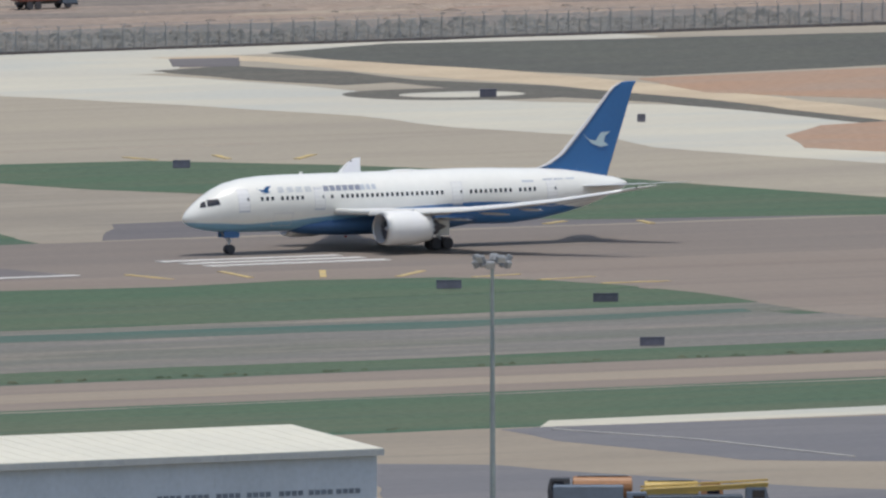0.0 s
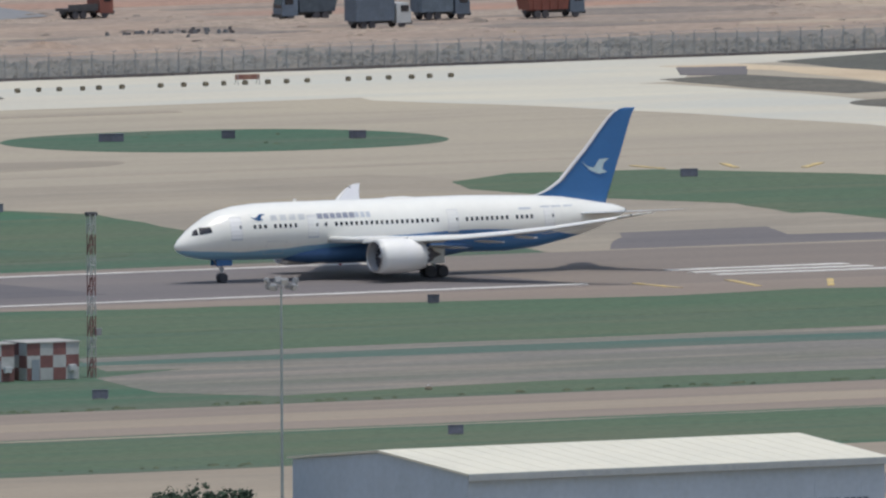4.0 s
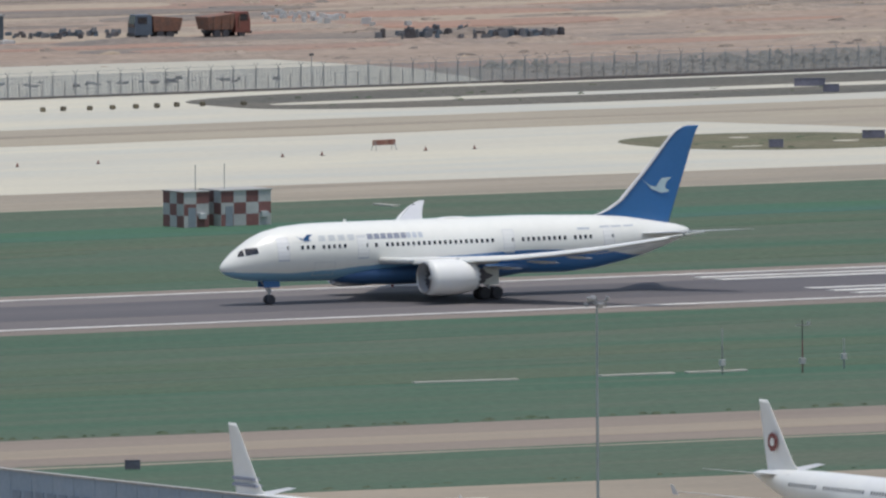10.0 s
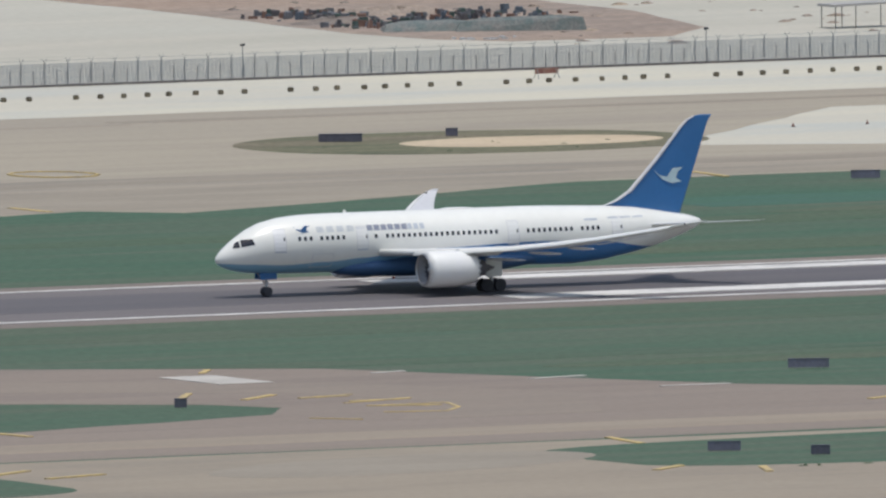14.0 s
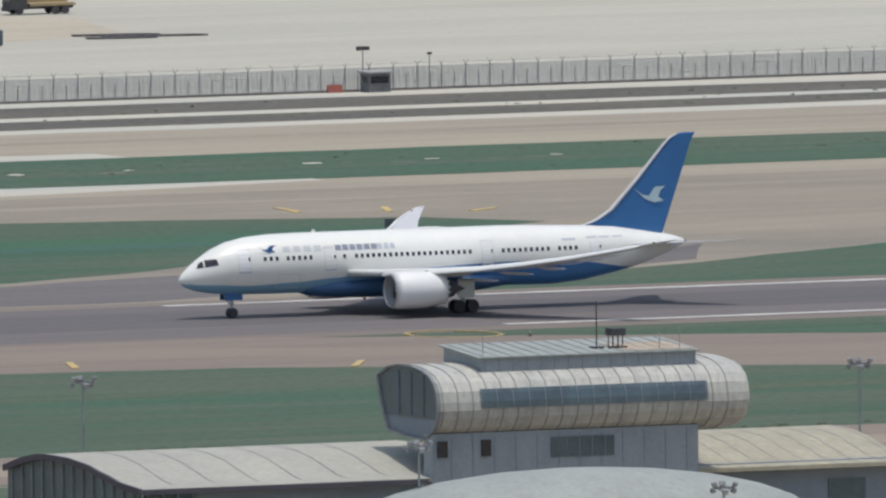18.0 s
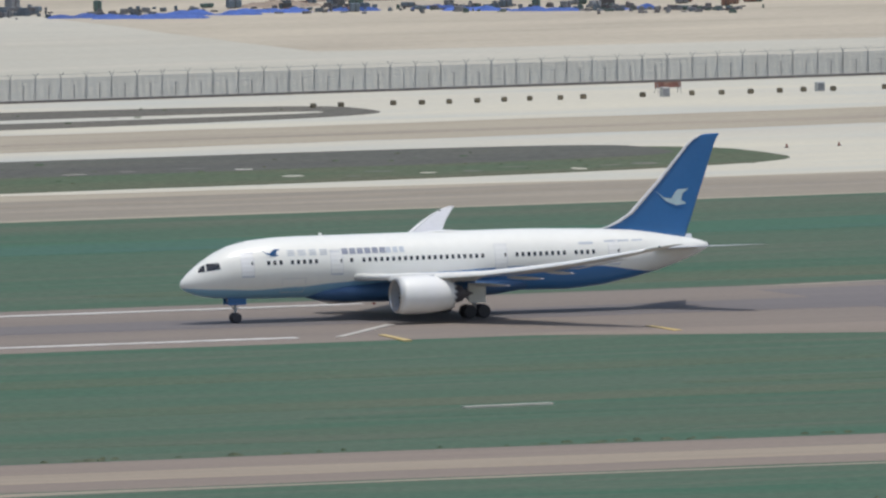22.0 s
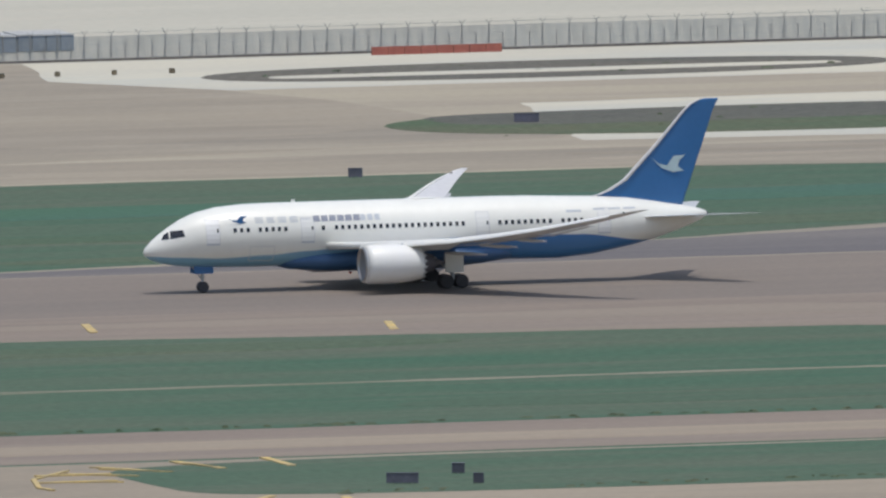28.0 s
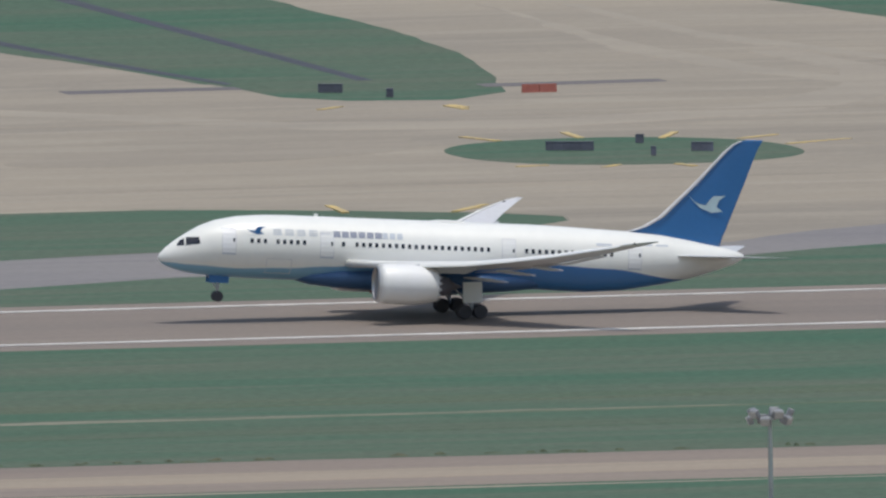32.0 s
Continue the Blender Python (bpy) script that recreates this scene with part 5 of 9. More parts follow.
# ---- the airliner that takes off ----
airliner = thing("airliner", pose(2166.4, RUNWAY_Y, 0.11), "white twin-engine airliner with blue belly and tail on the runway", "airplane")
FUS = [(-28.62, 3.84, 0.05, 0.05), (-28.45, 3.86, 0.38, 0.36), (-27.95, 3.97, 0.82, 0.80), (-27.1, 4.16, 1.34, 1.28), (-26.1, 4.39, 1.80, 1.68), (-24.9, 4.67, 2.24, 2.06),
       (-23.5, 4.92, 2.56, 2.38), (-21.5, 5.09, 2.82, 2.66), (-19, 5.18, 2.95, 2.84), (-16.5, 5.2, 2.98, 2.885), (6, 5.2, 2.98, 2.885), (9, 5.15, 2.97, 2.87), (11.5, 5.09, 2.94, 2.83), (15, 5.18, 2.74, 2.65),
       (18.5, 5.39, 2.29, 2.28), (21, 5.5, 1.81, 1.86), (23, 5.65, 1.31, 1.42), (24.6, 5.82, 0.9, 1.0), (25.6, 5.9, 0.56, 0.64), (26.15, 5.96, 0.3, 0.36), (26.3, 5.97, 0.2, 0.24)]
part("fuselage", fuselage(FUS), airliner, AIR_BODY, smooth=True)
# the fairing's shade is put into its darker blue
part("belly_fairing", fuselage([(-16.5, 2.75, 0.35, 0.7), (-14.5, 2.75, 0.85, 1.9), (-12, 2.8, 1.12, 2.5), (-8, 2.85, 1.28, 2.95), (0, 2.85, 1.3, 3.0), (4, 3.0, 1.1, 2.6), (8.5, 3.2, 0.7, 1.4), (10.5, 3.2, 0.3, 0.5)], 28), airliner, AIR_DEEP_SHADED, label="deep blue belly fairing, darkened further for its shade", smooth=True)
part("tail_cone", turned([(26.2, 0.23), (26.42, 0.2), (26.45, 0.12)], 14), airliner, DARK_METAL, pose(0, 0, 5.97), "dark exhaust of the tail cone")
FIN = [(6.5, 13.6, 23.9, 0.3), (7.3, 14.0, 24.15, 0.35), (7.8, 14.9, 24.3, 0.45), (8.05, 15.9, 24.4, 0.55), (8.4, 16.8, 24.55, 0.6), (9.3, 18.3, 24.85, 0.6), (12.5, 21.4, 26.0, 0.46), (15.6, 24.1, 27.05, 0.32), (16.25, 24.8, 27.35, 0.25), (16.62, 25.55, 27.6, 0.15), (16.75, 26.3, 27.6, 0.06)]
fin = part("vertical_fin", fin_body(FIN), airliner, AIR_BLUE, label="blue tail fin", smooth=True)
part("fin_leading_edge", loft([circle(8, 0.06 + 0.36 * th, "z", (xl + 0.08, 0, z)) for z, xl, xt, th in FIN[1:10]]), fin, AIR_WING, label="pale leading edge of the fin", smooth=True)
BIRD = [(-2.05, 0.72), (-1.2, 0.05), (-0.35, -0.12), (0.1, 0.5), (0.35, 0.8), (1.55, 0.86), (0.95, 0.4), (0.72, -0.25), (1.35, -0.66), (0.25, -0.82), (-0.9, -0.38)]
for side in (-1, 1):
    part("emblem", plate([(22.85 + 0.95 * x, 10.68 + 0.95 * z) for x, z in BIRD], side * 0.13 - 0.01), fin, EMBLEM_PALE, label="plain pale bird-like emblem")
WINDOW = mesh_of("cabin_window", *patch([(-1, 5.2, 2.98, 2.885), (1, 5.2, 2.98, 2.885)], ((-0.15, 5.66), (0.15, 5.66), (0.15, 6.05), (-0.15, 6.05)), -1, 0.03, 1, 2), GLASS_DARK)
for side in (-1, 1):
    rows = [(-20.43, 3), (-18.02, 5), (-11.9, 1), (-10.62, 21), (5.31, 9), (11.49, 4)]
    for x0, count in rows:
        for i in range(count):
            x = x0 + 0.617 * i
            if x < -16.4 or x > 5.8:
                part("window", patch(FUS, ((x - 0.15, 5.66), (x + 0.15, 5.66), (x + 0.15, 6.05), (x - 0.15, 6.05)), side, 0.03, 1, 2), airliner, GLASS_DARK)
            else:
                part("window", WINDOW, airliner, at=pose(x, 0, 0, 0, 0, 0) if side < 0 else pose(x, 0, 0, 0, 0, 180))
    for x in (-22.5, -13.4, 3.65, 15.6):
        door = part("door", patch(FUS, ((x - 0.6, 4.65), (x + 0.6, 4.65), (x + 0.6, 6.85), (x - 0.6, 6.85)), side, 0.012, 3, 5), airliner, AIR_WHITE)
        part("door_seam", outline(FUS, x - 0.65, x + 0.65, 4.6, 6.9, side, 0.055), door, SEAM, label="grey door seam")
        part("door_window", patch(FUS, ((x + 0.36, 5.68), (x + 0.52, 5.68), (x + 0.52, 6.02), (x + 0.36, 6.02)), side, 0.03, 1, 1), door, GLASS_DARK)
        part("door_sill", patch(FUS, ((x - 0.62, 4.5), (x + 0.62, 4.5), (x + 0.62, 4.62), (x - 0.62, 4.62)), side, 0.03, 2, 1), door, LETTER_GREY)
    part("hatch", outline(FUS, -19.0, -16.6, 2.9, 4.3, side, 0.05), airliner, SEAM, label="grey cargo hatch seam")
    for c in (((-27.15, 5.02), (-26.5, 5.1), (-26.42, 5.74), (-26.85, 5.48)), ((-26.38, 5.12), (-25.1, 5.36), (-25.2, 5.93), (-26.28, 5.82))):
        part("cockpit_window", patch(FUS, c, side, 0.03, 3, 3), airliner, GLASS_DARK, label="dark cockpit window")
    # plain bars in the place of the operator's name
    small = [(-20.05 + 0.54 * x, 6.8 + 0.42 * z) for x, z in BIRD]
    part("emblem", plate(small, -0.02 if side < 0 else 0.0), airliner, AIR_BLUE, pose(0, side * 2.53, 0), "small plain blue emblem")
    for i in range(4):
        x = -18.45 + 1.12 * i
        for z in (6.46, 6.66, 6.86):
            part("name_bar", patch(FUS, ((x, z), (x + 0.78, z), (x + 0.78, z + 0.1), (x, z + 0.1)), side, 0.02, 1, 1), airliner, LETTER_GREY)
    part("name_dash", patch(FUS, ((-14.0, 6.68), (-13.05, 6.68), (-13.05, 6.74), (-14.0, 6.74)), side, 0.02, 1, 1), airliner, LETTER_GREY)
    for i in range(9):
        x = -12.8 + 0.78 * i - (0.09 * (i - 5) if i > 5 else 0)
        w = 0.64 if i < 6 else 0.5
        part("name_bar", patch(FUS, ((x, 6.44), (x + w, 6.44), (x + w, 6.98), (x, 6.98)), side, 0.02, 1, 3), airliner, LETTER_BLUE if i < 6 else LETTER_GREY)
    part("code_bar", patch(FUS, ((11.9, 6.6), (13.4, 6.58), (13.4, 6.78), (11.9, 6.8)), side, 0.02, 2, 1), airliner, LETTER_GREY)
    for i in range(3):
        part("code_bar", patch(FUS, ((14.6 + 1.5 * i, 6.72), (15.8 + 1.5 * i, 6.72), (15.8 + 1.5 * i, 6.86), (14.6 + 1.5 * i, 6.86)), side, 0.02, 2, 1), airliner, LETTER_GREY)
    # tailplane
    part("stabilizer", wing_half([(0.3, 18.2, 24.9, 5.8, 0.6), (1.5, 19.2, 25.2, 5.86, 0.52), (8.4, 25.6, 28.1, 6.36, 0.2), (9.4, 26.7, 28.5, 6.44, 0.12), (9.75, 27.6, 28.6, 6.48, 0.05)], side), airliner, AIR_GREY, label="grey tailplane", smooth=True)
ROOT_Z = 3.35
WST = [(0.2, -12.6, 0.9, 0.5, 1.75), (2.9, -11.3, 1.0, 0.58, 1.6), (6, -8.8, 1.1, 0.78, 1.3), (9.7, -5.8, 1.5, 1.16, 1.02), (14, -2.4, 3.5, 1.62, 0.8), (18, 0.75, 5.45, 2.3, 0.62), (22, 3.95, 7.35, 3.1, 0.46), (25.5, 6.75, 9.15, 3.95, 0.33), (27.6, 8.7, 10.4, 4.5, 0.22), (29.0, 10.3, 11.3, 4.9, 0.12), (29.75, 11.4, 11.8, 5.1, 0.05)]
wings, main_legs = [], []
for side in (-1, 1):
    wing = part("wing", wing_half(WST, side, 16), airliner, AIR_WING, pose(0, 0, ROOT_Z), "pale grey swept wing with raked tip", smooth=True)
    wings.append(wing)
    flap = [(3.3, 0.4, 2.5, 0.4, 0.3), (9.4, 1.1, 2.7, 0.98, 0.25), (9.8, 1.2, 2.8, 1.04, 0.24), (17.6, 4.8, 6.0, 2.14, 0.16)]
    part("inner_flap", wing_half(flap[:2], side, 6), wing, AIR_GREY, label="grey inner flap, a little lowered")
    part("outer_flap", wing_half(flap[2:], side, 6), wing, AIR_GREY, label="grey outer flap, a little lowered")
    part("aileron", wing_half([(18.2, 5.0, 5.9, 2.12, 0.13), (23.6, 7.6, 8.4, 3.3, 0.1)], side, 6), wing, AIR_GREY)
    for y, x, z, L in ((7.2, -1.4, 0.1, 4.2), (12.4, 0.4, 1.05, 3.8), (16.2, 2.9, 1.72, 3.0)):
        part("flap_fairing", moved(turned([(0, 0.05), (L * 0.2, 0.13), (L * 0.55, 0.16), (L * 0.85, 0.1), (L, 0.03)], 12), pose(x, side * y, z, 0, 4, 0)), wing, AIR_WING, smooth=True)
    slat = []
    for y, xl, xt, z, th in WST[2:9]:
        k, c = 0.55 + 0.45 * min(1.0, th), xt - xl
        slat.append([(xl + u * k + v * c, side * y, z + w * k + q * th) for u, v, w, q in ((0.0, 0.1, 0.0, 0.38), (-0.15, 0.0, 0.05, 0.26), (-0.42, 0.0, -0.08, 0.16), (-0.6, 0.0, -0.26, 0.1), (-0.58, 0.0, -0.33, 0.08), (-0.3, 0.0, -0.2, 0.05), (0.0, 0.06, 0.0, 0.0))])
    v, f = loft(slat)
    part("slat", (v, f if side < 0 else [q[::-1] for q in f]), wing, AIR_WHITE, label="white leading-edge slat, lowered a little", smooth=True)
    # white tube added along the grey wing to stand in for sun glare
    part("leading_edge", loft([circle(8, 0.05 + 0.2 * th, "y", (xl - 0.04, side * y, z + 0.12 * th)) for y, xl, xt, z, th in WST[1:]]), wing, AIR_WHITE, label="white tube along the leading edge, added for the sun's glare", smooth=True)
    part("wingtip_lamp", box(9.6, 9.9, side * 28.5 - 0.12, side * 28.5 + 0.12, 4.72, 4.86), wing, GLASS_DARK)
    eng = jet_engine(airliner, pose(-7.2, side * 9.75, 2.72), 1.84, 6.1, AIR_WHITE)
    tagged(eng, "white engine nacelle")
    pyl = fin_body([(3.9, -8.6, -1.8, 0.5), (4.45, -7.2, -0.5, 0.5), (4.75, -5.6, 0.5, 0.4)], 8)
    part("pylon", moved(pyl, pose(0, side * 9.75, 0)), airliner, AIR_GREY)
    # main landing gear
    strut = part("main_gear_strut", join(rod((0, 0, 0.7), (0, 0, 3.2), 0.2, 10), rod((0, 0, 1.2), (-1.6, side * -0.5, 2.9), 0.1), rod((0, 0, 1.2), (0, side * -2.0, 2.8), 0.1)), airliner, AIR_GREY, pose(0, side * 4.9, 0), "grey landing gear leg")
    main_legs.append(strut)
    part("bogie_beam", box(-0.95, 0.95, -0.16, 0.16, 0.52, 0.84), strut, DARK_METAL)
    part("gear_door", box(-0.9, 0.9, side * 0.62, side * 0.68, 1.5, 3.4), strut, AIR_WHITE, label="white landing gear door")
    for gx in (-0.73, 0.73):
        for gy in (-0.52, 0.52):
            gear_wheel(strut, gx, gy, 0.66, 0.5)
nose_leg = part("nose_gear_strut", join(rod((0, 0, 0.5), (0, 0, 2.5), 0.13, 10), rod((0, 0, 1.1), (-1.0, 0, 2.4), 0.07), box(-0.12, 0.12, -0.32, 0.32, 1.32, 1.5)), airliner, AIR_GREY, pose(-22.9, 0, 0), "grey nose gear leg")
for gy in (-0.3, 0.3):
    gear_wheel(nose_leg, 0, gy, 0.5, 0.36)
    part("nose_gear_door", box(-1.0, 0.9, gy * 2.0 - 0.02, gy * 2.0 + 0.02, 1.75, 2.6), nose_leg, AIR_BLUE, label="blue nose gear door")
part("beacon", turned([(0, 0.16), (0.12, 0.14), (0.2, 0.03)], 10, "z"), airliner, RED_LENS, pose(-8.5, 0, 1.5, 180, 0, 0), "red beacon lens")
part("antenna", box(-14.2, -13.85, -0.02, 0.02, 8.1, 8.42), airliner, AIR_WHITE)
part("antenna_fairing", fuselage([(-3.4, 8.15, 0.03, 0.1), (-2.4, 8.17, 0.12, 0.6), (-0.6, 8.17, 0.12, 0.6), (0.6, 8.15, 0.03, 0.1)], 14), airliner, AIR_WHITE, smooth=True)

# ---- things on the airfield ----


def airfield_sign(x, y, w, h=0.72):
    ob = thing("airfield_sign", pose(x, y, 0.05, 0, 0, -24), "dark sheet-metal airfield sign on short legs in the grass", "sign", "airfield signs")
    part("panel", box(-w / 2, w / 2, -0.14, 0.14, 0.1, 0.22 + h, 0.04), ob, SIGN_DARK)
    for k in ((-0.32, 0.32) if w > 1.2 else (0,)):
        part("leg", rod((k * w, 0, -0.1), (k * w, 0, 0.35), 0.05), ob, POST_GREY)
    part("cap", box(-w / 2 - 0.03, w / 2 + 0.03, -0.17, 0.17, 0.22 + h, 0.26 + h), ob, SIGN_DARK)


for x, y, w in ((2130, 3406, 2.6), (2093, 3338, 2.5), (2129, 3435, 2.6), (2226, 3647, 1.9), (2318, 3699, 0.9), (2332, 3754, 1.9), (2242, 3584, 1.7), (2216, 3562, 2.4), (1966, 3265, 1.5), (2079, 3457, 1.2),
                (2128, 3631, 2.7), (2211, 3746, 2.8), (2225, 3744, 1.5), (2237, 3736, 1.9), (1967, 3335, 1.6), (2125, 3739, 2.5), (2107, 3729, 1.6), (2173, 3838, 3.5), (2169, 3826, 1.8), (1778, 3272, 1.5)):
    airfield_sign(x, y, w)
for x, y, w in ((1760, 3367, 4.0), (1763, 3342, 1.4), (1903, 3749, 4.7), (1918, 3752, 1.3), (1917, 3654, 3.1), (1694, 3258, 3.1), (1699, 3248, 1.8), (1681, 3346, 1.2), (1650, 3337, 1.4), (1611, 3256, 2.8),
                (1592, 3250, 1.5), (1806, 3733, 2.4), (1654, 3448, 0.9), (1705, 3573, 2.3), (1798, 3733, 1.3), (1665, 3632, 2.3), (1248, 3368, 4.6), (1252, 3343, 1.3), (1254, 3253, 2.6), (1262, 3256, 1.8)):
    airfield_sign(x, y, w)
for x, y, w in ((1264, 3246, 1.2), (1172, 3341, 1.2), (1162, 3347, 1.0), (1156, 3335, 1.2), (1114, 3604, 2.2), (1158, 3630, 2.4), (1016, 3235, 1.8), (1062, 3235, 1.8), (1067, 3235, 1.0), (1036, 3235, 1.5),
                (1025, 3740, 2.5), (1030, 3664, 1.1), (1070, 3665, 1.4), (951, 3244, 2.8), (959, 3254, 1.1), (957, 3241, 0.9), (1111, 3744, 2.5), (1012, 3743, 4.8), (1021, 3752, 0.9), (1018, 3730, 0.6)):
    airfield_sign(x, y, w)
for x, y, w in ((969, 3659, 3.0), (861, 3245, 2.9), (1015, 3838, 0.8), (1012, 3847, 2.8), (926, 3742, 2.5), (914, 3634, 1.6), (813, 3742, 4.8), (822, 3751, 0.8), (819, 3731, 0.5), (825, 3736, 2.2), (811, 3846, 2.5), (815, 3836, 0.7), (912, 3847, 2.6)):
    airfield_sign(x, y, w)
airfield_sign(1171.3, 3253.4, 2.5), airfield_sign(1165.0, 3238.4, 1.4)

# rows of marker blocks and small cones on the pale concrete
blk = thing("marker_block", pose(2102, 3841.5, 0.08), "small dark concrete marker block on pale concrete", "marker", "marker blocks")
part("block", box(-0.26, 0.26, -0.24, 0.24, 0, 0.5, 0.06), blk, BLOCK)
part("stripe", box(-0.272, 0.272, -0.252, 0.252, 0.16, 0.29), blk, STRIPE_DULL, label="weathered yellow stripe")
spots = [(1847 + 2.95 * i, 3842 + 0.015 * i) for i in range(86)] + [(2248 + 2.75 * i, 3843.5) for i in range(25)] + [(1519 + 3.12 * i, 3842) for i in range(25)] + [(1182 + 3.1 * i, 3843 - 0.03 * i) for i in range(22)] + [(1078 + 6.2 * i, 3843) for i in range(5)] + [(1032 + 5.4 * i, 3852 - 0.5 * i) for i in range(6)]
for i, (x, y) in enumerate(spots):
    if i % 9 != 5:
        copy_thing(blk, pose(x + random.uniform(-0.25, 0.25), y + random.uniform(-0.4, 0.4), 0.08, 0, 0, random.uniform(-25, 25)))
cone = thing("traffic_cone", pose(2054, 3745, 0.09), "small dark traffic cone standing on pale concrete", "cone", "traffic cones")
part("cone_body", turned([(0.04, 0.16), (0.42, 0.05), (0.44, 0.02)], 10, "z"), cone, DULL_RED)
part("foot", box(-0.2, 0.2, -0.2, 0.2, 0, 0.05), cone, CHASSIS)
for x in (2059, 2073, 2079, 1957, 1966, 1534, 1540, 1550, 1569, 1577, 1197, 1206, 1221, 1226, 1233, 2021, 2031):
    copy_thing(cone, pose(x, 3746 + random.uniform(-1.2, 1.2), 0.09))


def board_barrier(x, y, mat, label, w=3.1):
    ob = thing("barrier", pose(x, y, 0.08, 0, 0, random.uniform(-8, 8)), label, "barrier", "board barriers")
    part("board", box(-w / 2, w / 2, -0.05, 0.05, 0.55, 1.15, 0.03), ob, mat)
    for i in (-1, 1):
        part("stripe", box(i * w * 0.25 - 0.3, i * w * 0.25 + 0.3, -0.065, 0.065, 0.58, 1.12), ob, DULL_RED)
        part("trestle", join(rod((i * w * 0.4, 0, 1.1), (i * w * 0.44, -0.5, 0), 0.04), rod((i * w * 0.4, 0, 1.1), (i * w * 0.44, 0.5, 0), 0.04)), ob, POST_GREY)


for x, y in ((2070, 3751), (1978, 3750), (1980, 3850), (1561, 3757), (1562, 3848), (1214.5, 3752), (1214, 3846), (2287, 3844), (1887, 3848), (1070, 3847)):
    board_barrier(x, y, BARRIER_RED, "faded red and white board barrier on trestles")
for x, y, w in ((831, 3839, 3.6), (1026, 3850, 1.6), (1053, 3882, 5.0), (1137, 3864, 14.0), (1664, 3870, 2.6), (1766, 3868, 1.8), (1064, 3866, 2.2), (1072, 3866, 2.2)):
    ob = thing("water_barrier", pose(x, y, 0.06 if y < 3866 else 0.01), "bright red water-filled plastic barrier on the pavement", "barrier", "plastic barriers")
    n = max(1, round(w / 1.7))
    for i in range(n):
        a = -w / 2 + w * i / n
        part("segment", loft([[(a + 0.03, -0.28, 0), (a + w / n - 0.03, -0.28, 0), (a + w / n - 0.03, 0.28, 0), (a + 0.03, 0.28, 0)], [(a + 0.03, -0.12, 0.85), (a + w / n - 0.03, -0.12, 0.85), (a + w / n - 0.03, 0.12, 0.85), (a + 0.03, 0.12, 0.85)]]), ob, BARRIER_BRIGHT)

# ---- the perimeter fence ----
def wire_mat(length, uprights, heights, wide, tall):
    """A welded wire mat: upright and level wires in one sheet."""
    xs = [c for i in range(uprights) for c in (length * i / (uprights - 1), length * i / (uprights - 1) + wide)]
    zs = [c for z in heights for c in (z - tall / 2, z + tall / 2)]
    v = [(x, 0, z) for z in zs for x in xs]
    n = len(xs)
    return v, [(r * n + c, r * n + c + 1, (r + 1) * n + c + 1, (r + 1) * n + c) for r in range(len(zs) - 1) for c in range(n - 1) if r % 2 == 0 or c % 2 == 0]


PANEL = mesh_of("wire_panel", *wire_mat(2.87, 30, (0.15, 0.9, 1.7, 2.5), 0.05, 0.024), FENCE_GREY)
STRAND = mesh_of("barbed_strand", *box(0, 2.9, -0.03, -0.01, 2.86, 2.89), FENCE_GREY)
POST = mesh_of("fence_post", *join(box(-0.05, 0.05, -0.05, 0.05, -0.2, 2.62), rod((0, 0, 2.6), (-0.32, 0, 3.15), 0.03, 4), rod((0, 0, 2.6), (0.32, 0, 3.15), 0.03, 4), rod((0, 0, 2.2), (0.0, 0.9, -0.1), 0.035, 4)), POST_GREY)
SHORT = mesh_of("short_post", *box(-0.04, 0.04, -0.2, -0.12, -0.2, 1.75), POST_GREY)
KERB = mesh_of("fence_footing", *box(0, 2.9, -0.15, 0.15, -0.2, 0.18), DARK_TAR)


def fence_run(x, y, turn, n):
    ob = thing("perimeter_fence", pose(x, y, 0.05, 0, 0, turn), "grey wire mesh perimeter fence on forked steel posts", "fence", "perimeter fence")
    for i in range(n):
        part("fence_post", POST, ob, at=pose(2.9 * i, 0, 0))
        part("wire_panel", PANEL, ob, at=pose(2.9 * i, 0, 0))
        part("barbed_strand", STRAND, ob, at=pose(2.9 * i, 0, 0))
        part("short_post", SHORT, ob, at=pose(2.9 * i + 1.45, 0, 0))
        part("fence_footing", KERB, ob, at=pose(2.9 * i, 0, 0))


for i in range(25):
    fence_run(1057 + 58 * i, 3868.5, 0, 20)
for i in range(3):
    fence_run(1057, 3868.5 + 58 * i, 90, 20)
for i in range(9):
    cam_pole = thing("camera_pole", pose(1662 + 14.5 * i * 4, 3869.3, 0), "thin grey camera pole beside the fence", "pole", "fence camera poles")
    part("pole", rod((0, 0, 0), (0, 0, 3.9), 0.06), cam_pole, POST_GREY)
    part("camera_head", box(-0.25, 0.25, -0.12, 0.12, 3.75, 4.0, 0.03), cam_pole, CHASSIS)
for i, x in enumerate((1855, 1857, 1859.5, 1862, 1863.5, 1866)):
    g = thing("gate_post", pose(x, 3867.6, 0), "dark tall steel gate post in the fence", "post", "gate posts")
    part("post", box(-0.12, 0.12, -0.12, 0.12, 0, 3.4 + 0.3 * (i % 2)), g, CHASSIS)
    part("crossbar", box(-0.1, 1.8, -0.05, 0.05, 2.0, 2.12), g, CHASSIS)
booth = thing("guard_booth", pose(1770, 3866, 0.05), "small grey guard booth with dark windows by the fence", "booth")
part("cabin", box(-1.3, 1.3, -1.1, 1.1, 0, 2.1), booth, CRATE)
part("booth_window", box(-1.05, 1.05, -1.13, -1.09, 1.0, 1.75), booth, GLASS_DARK)
part("side_window", box(-1.33, -1.29, -0.8, 0.8, 1.0, 1.75), booth, GLASS_DARK)
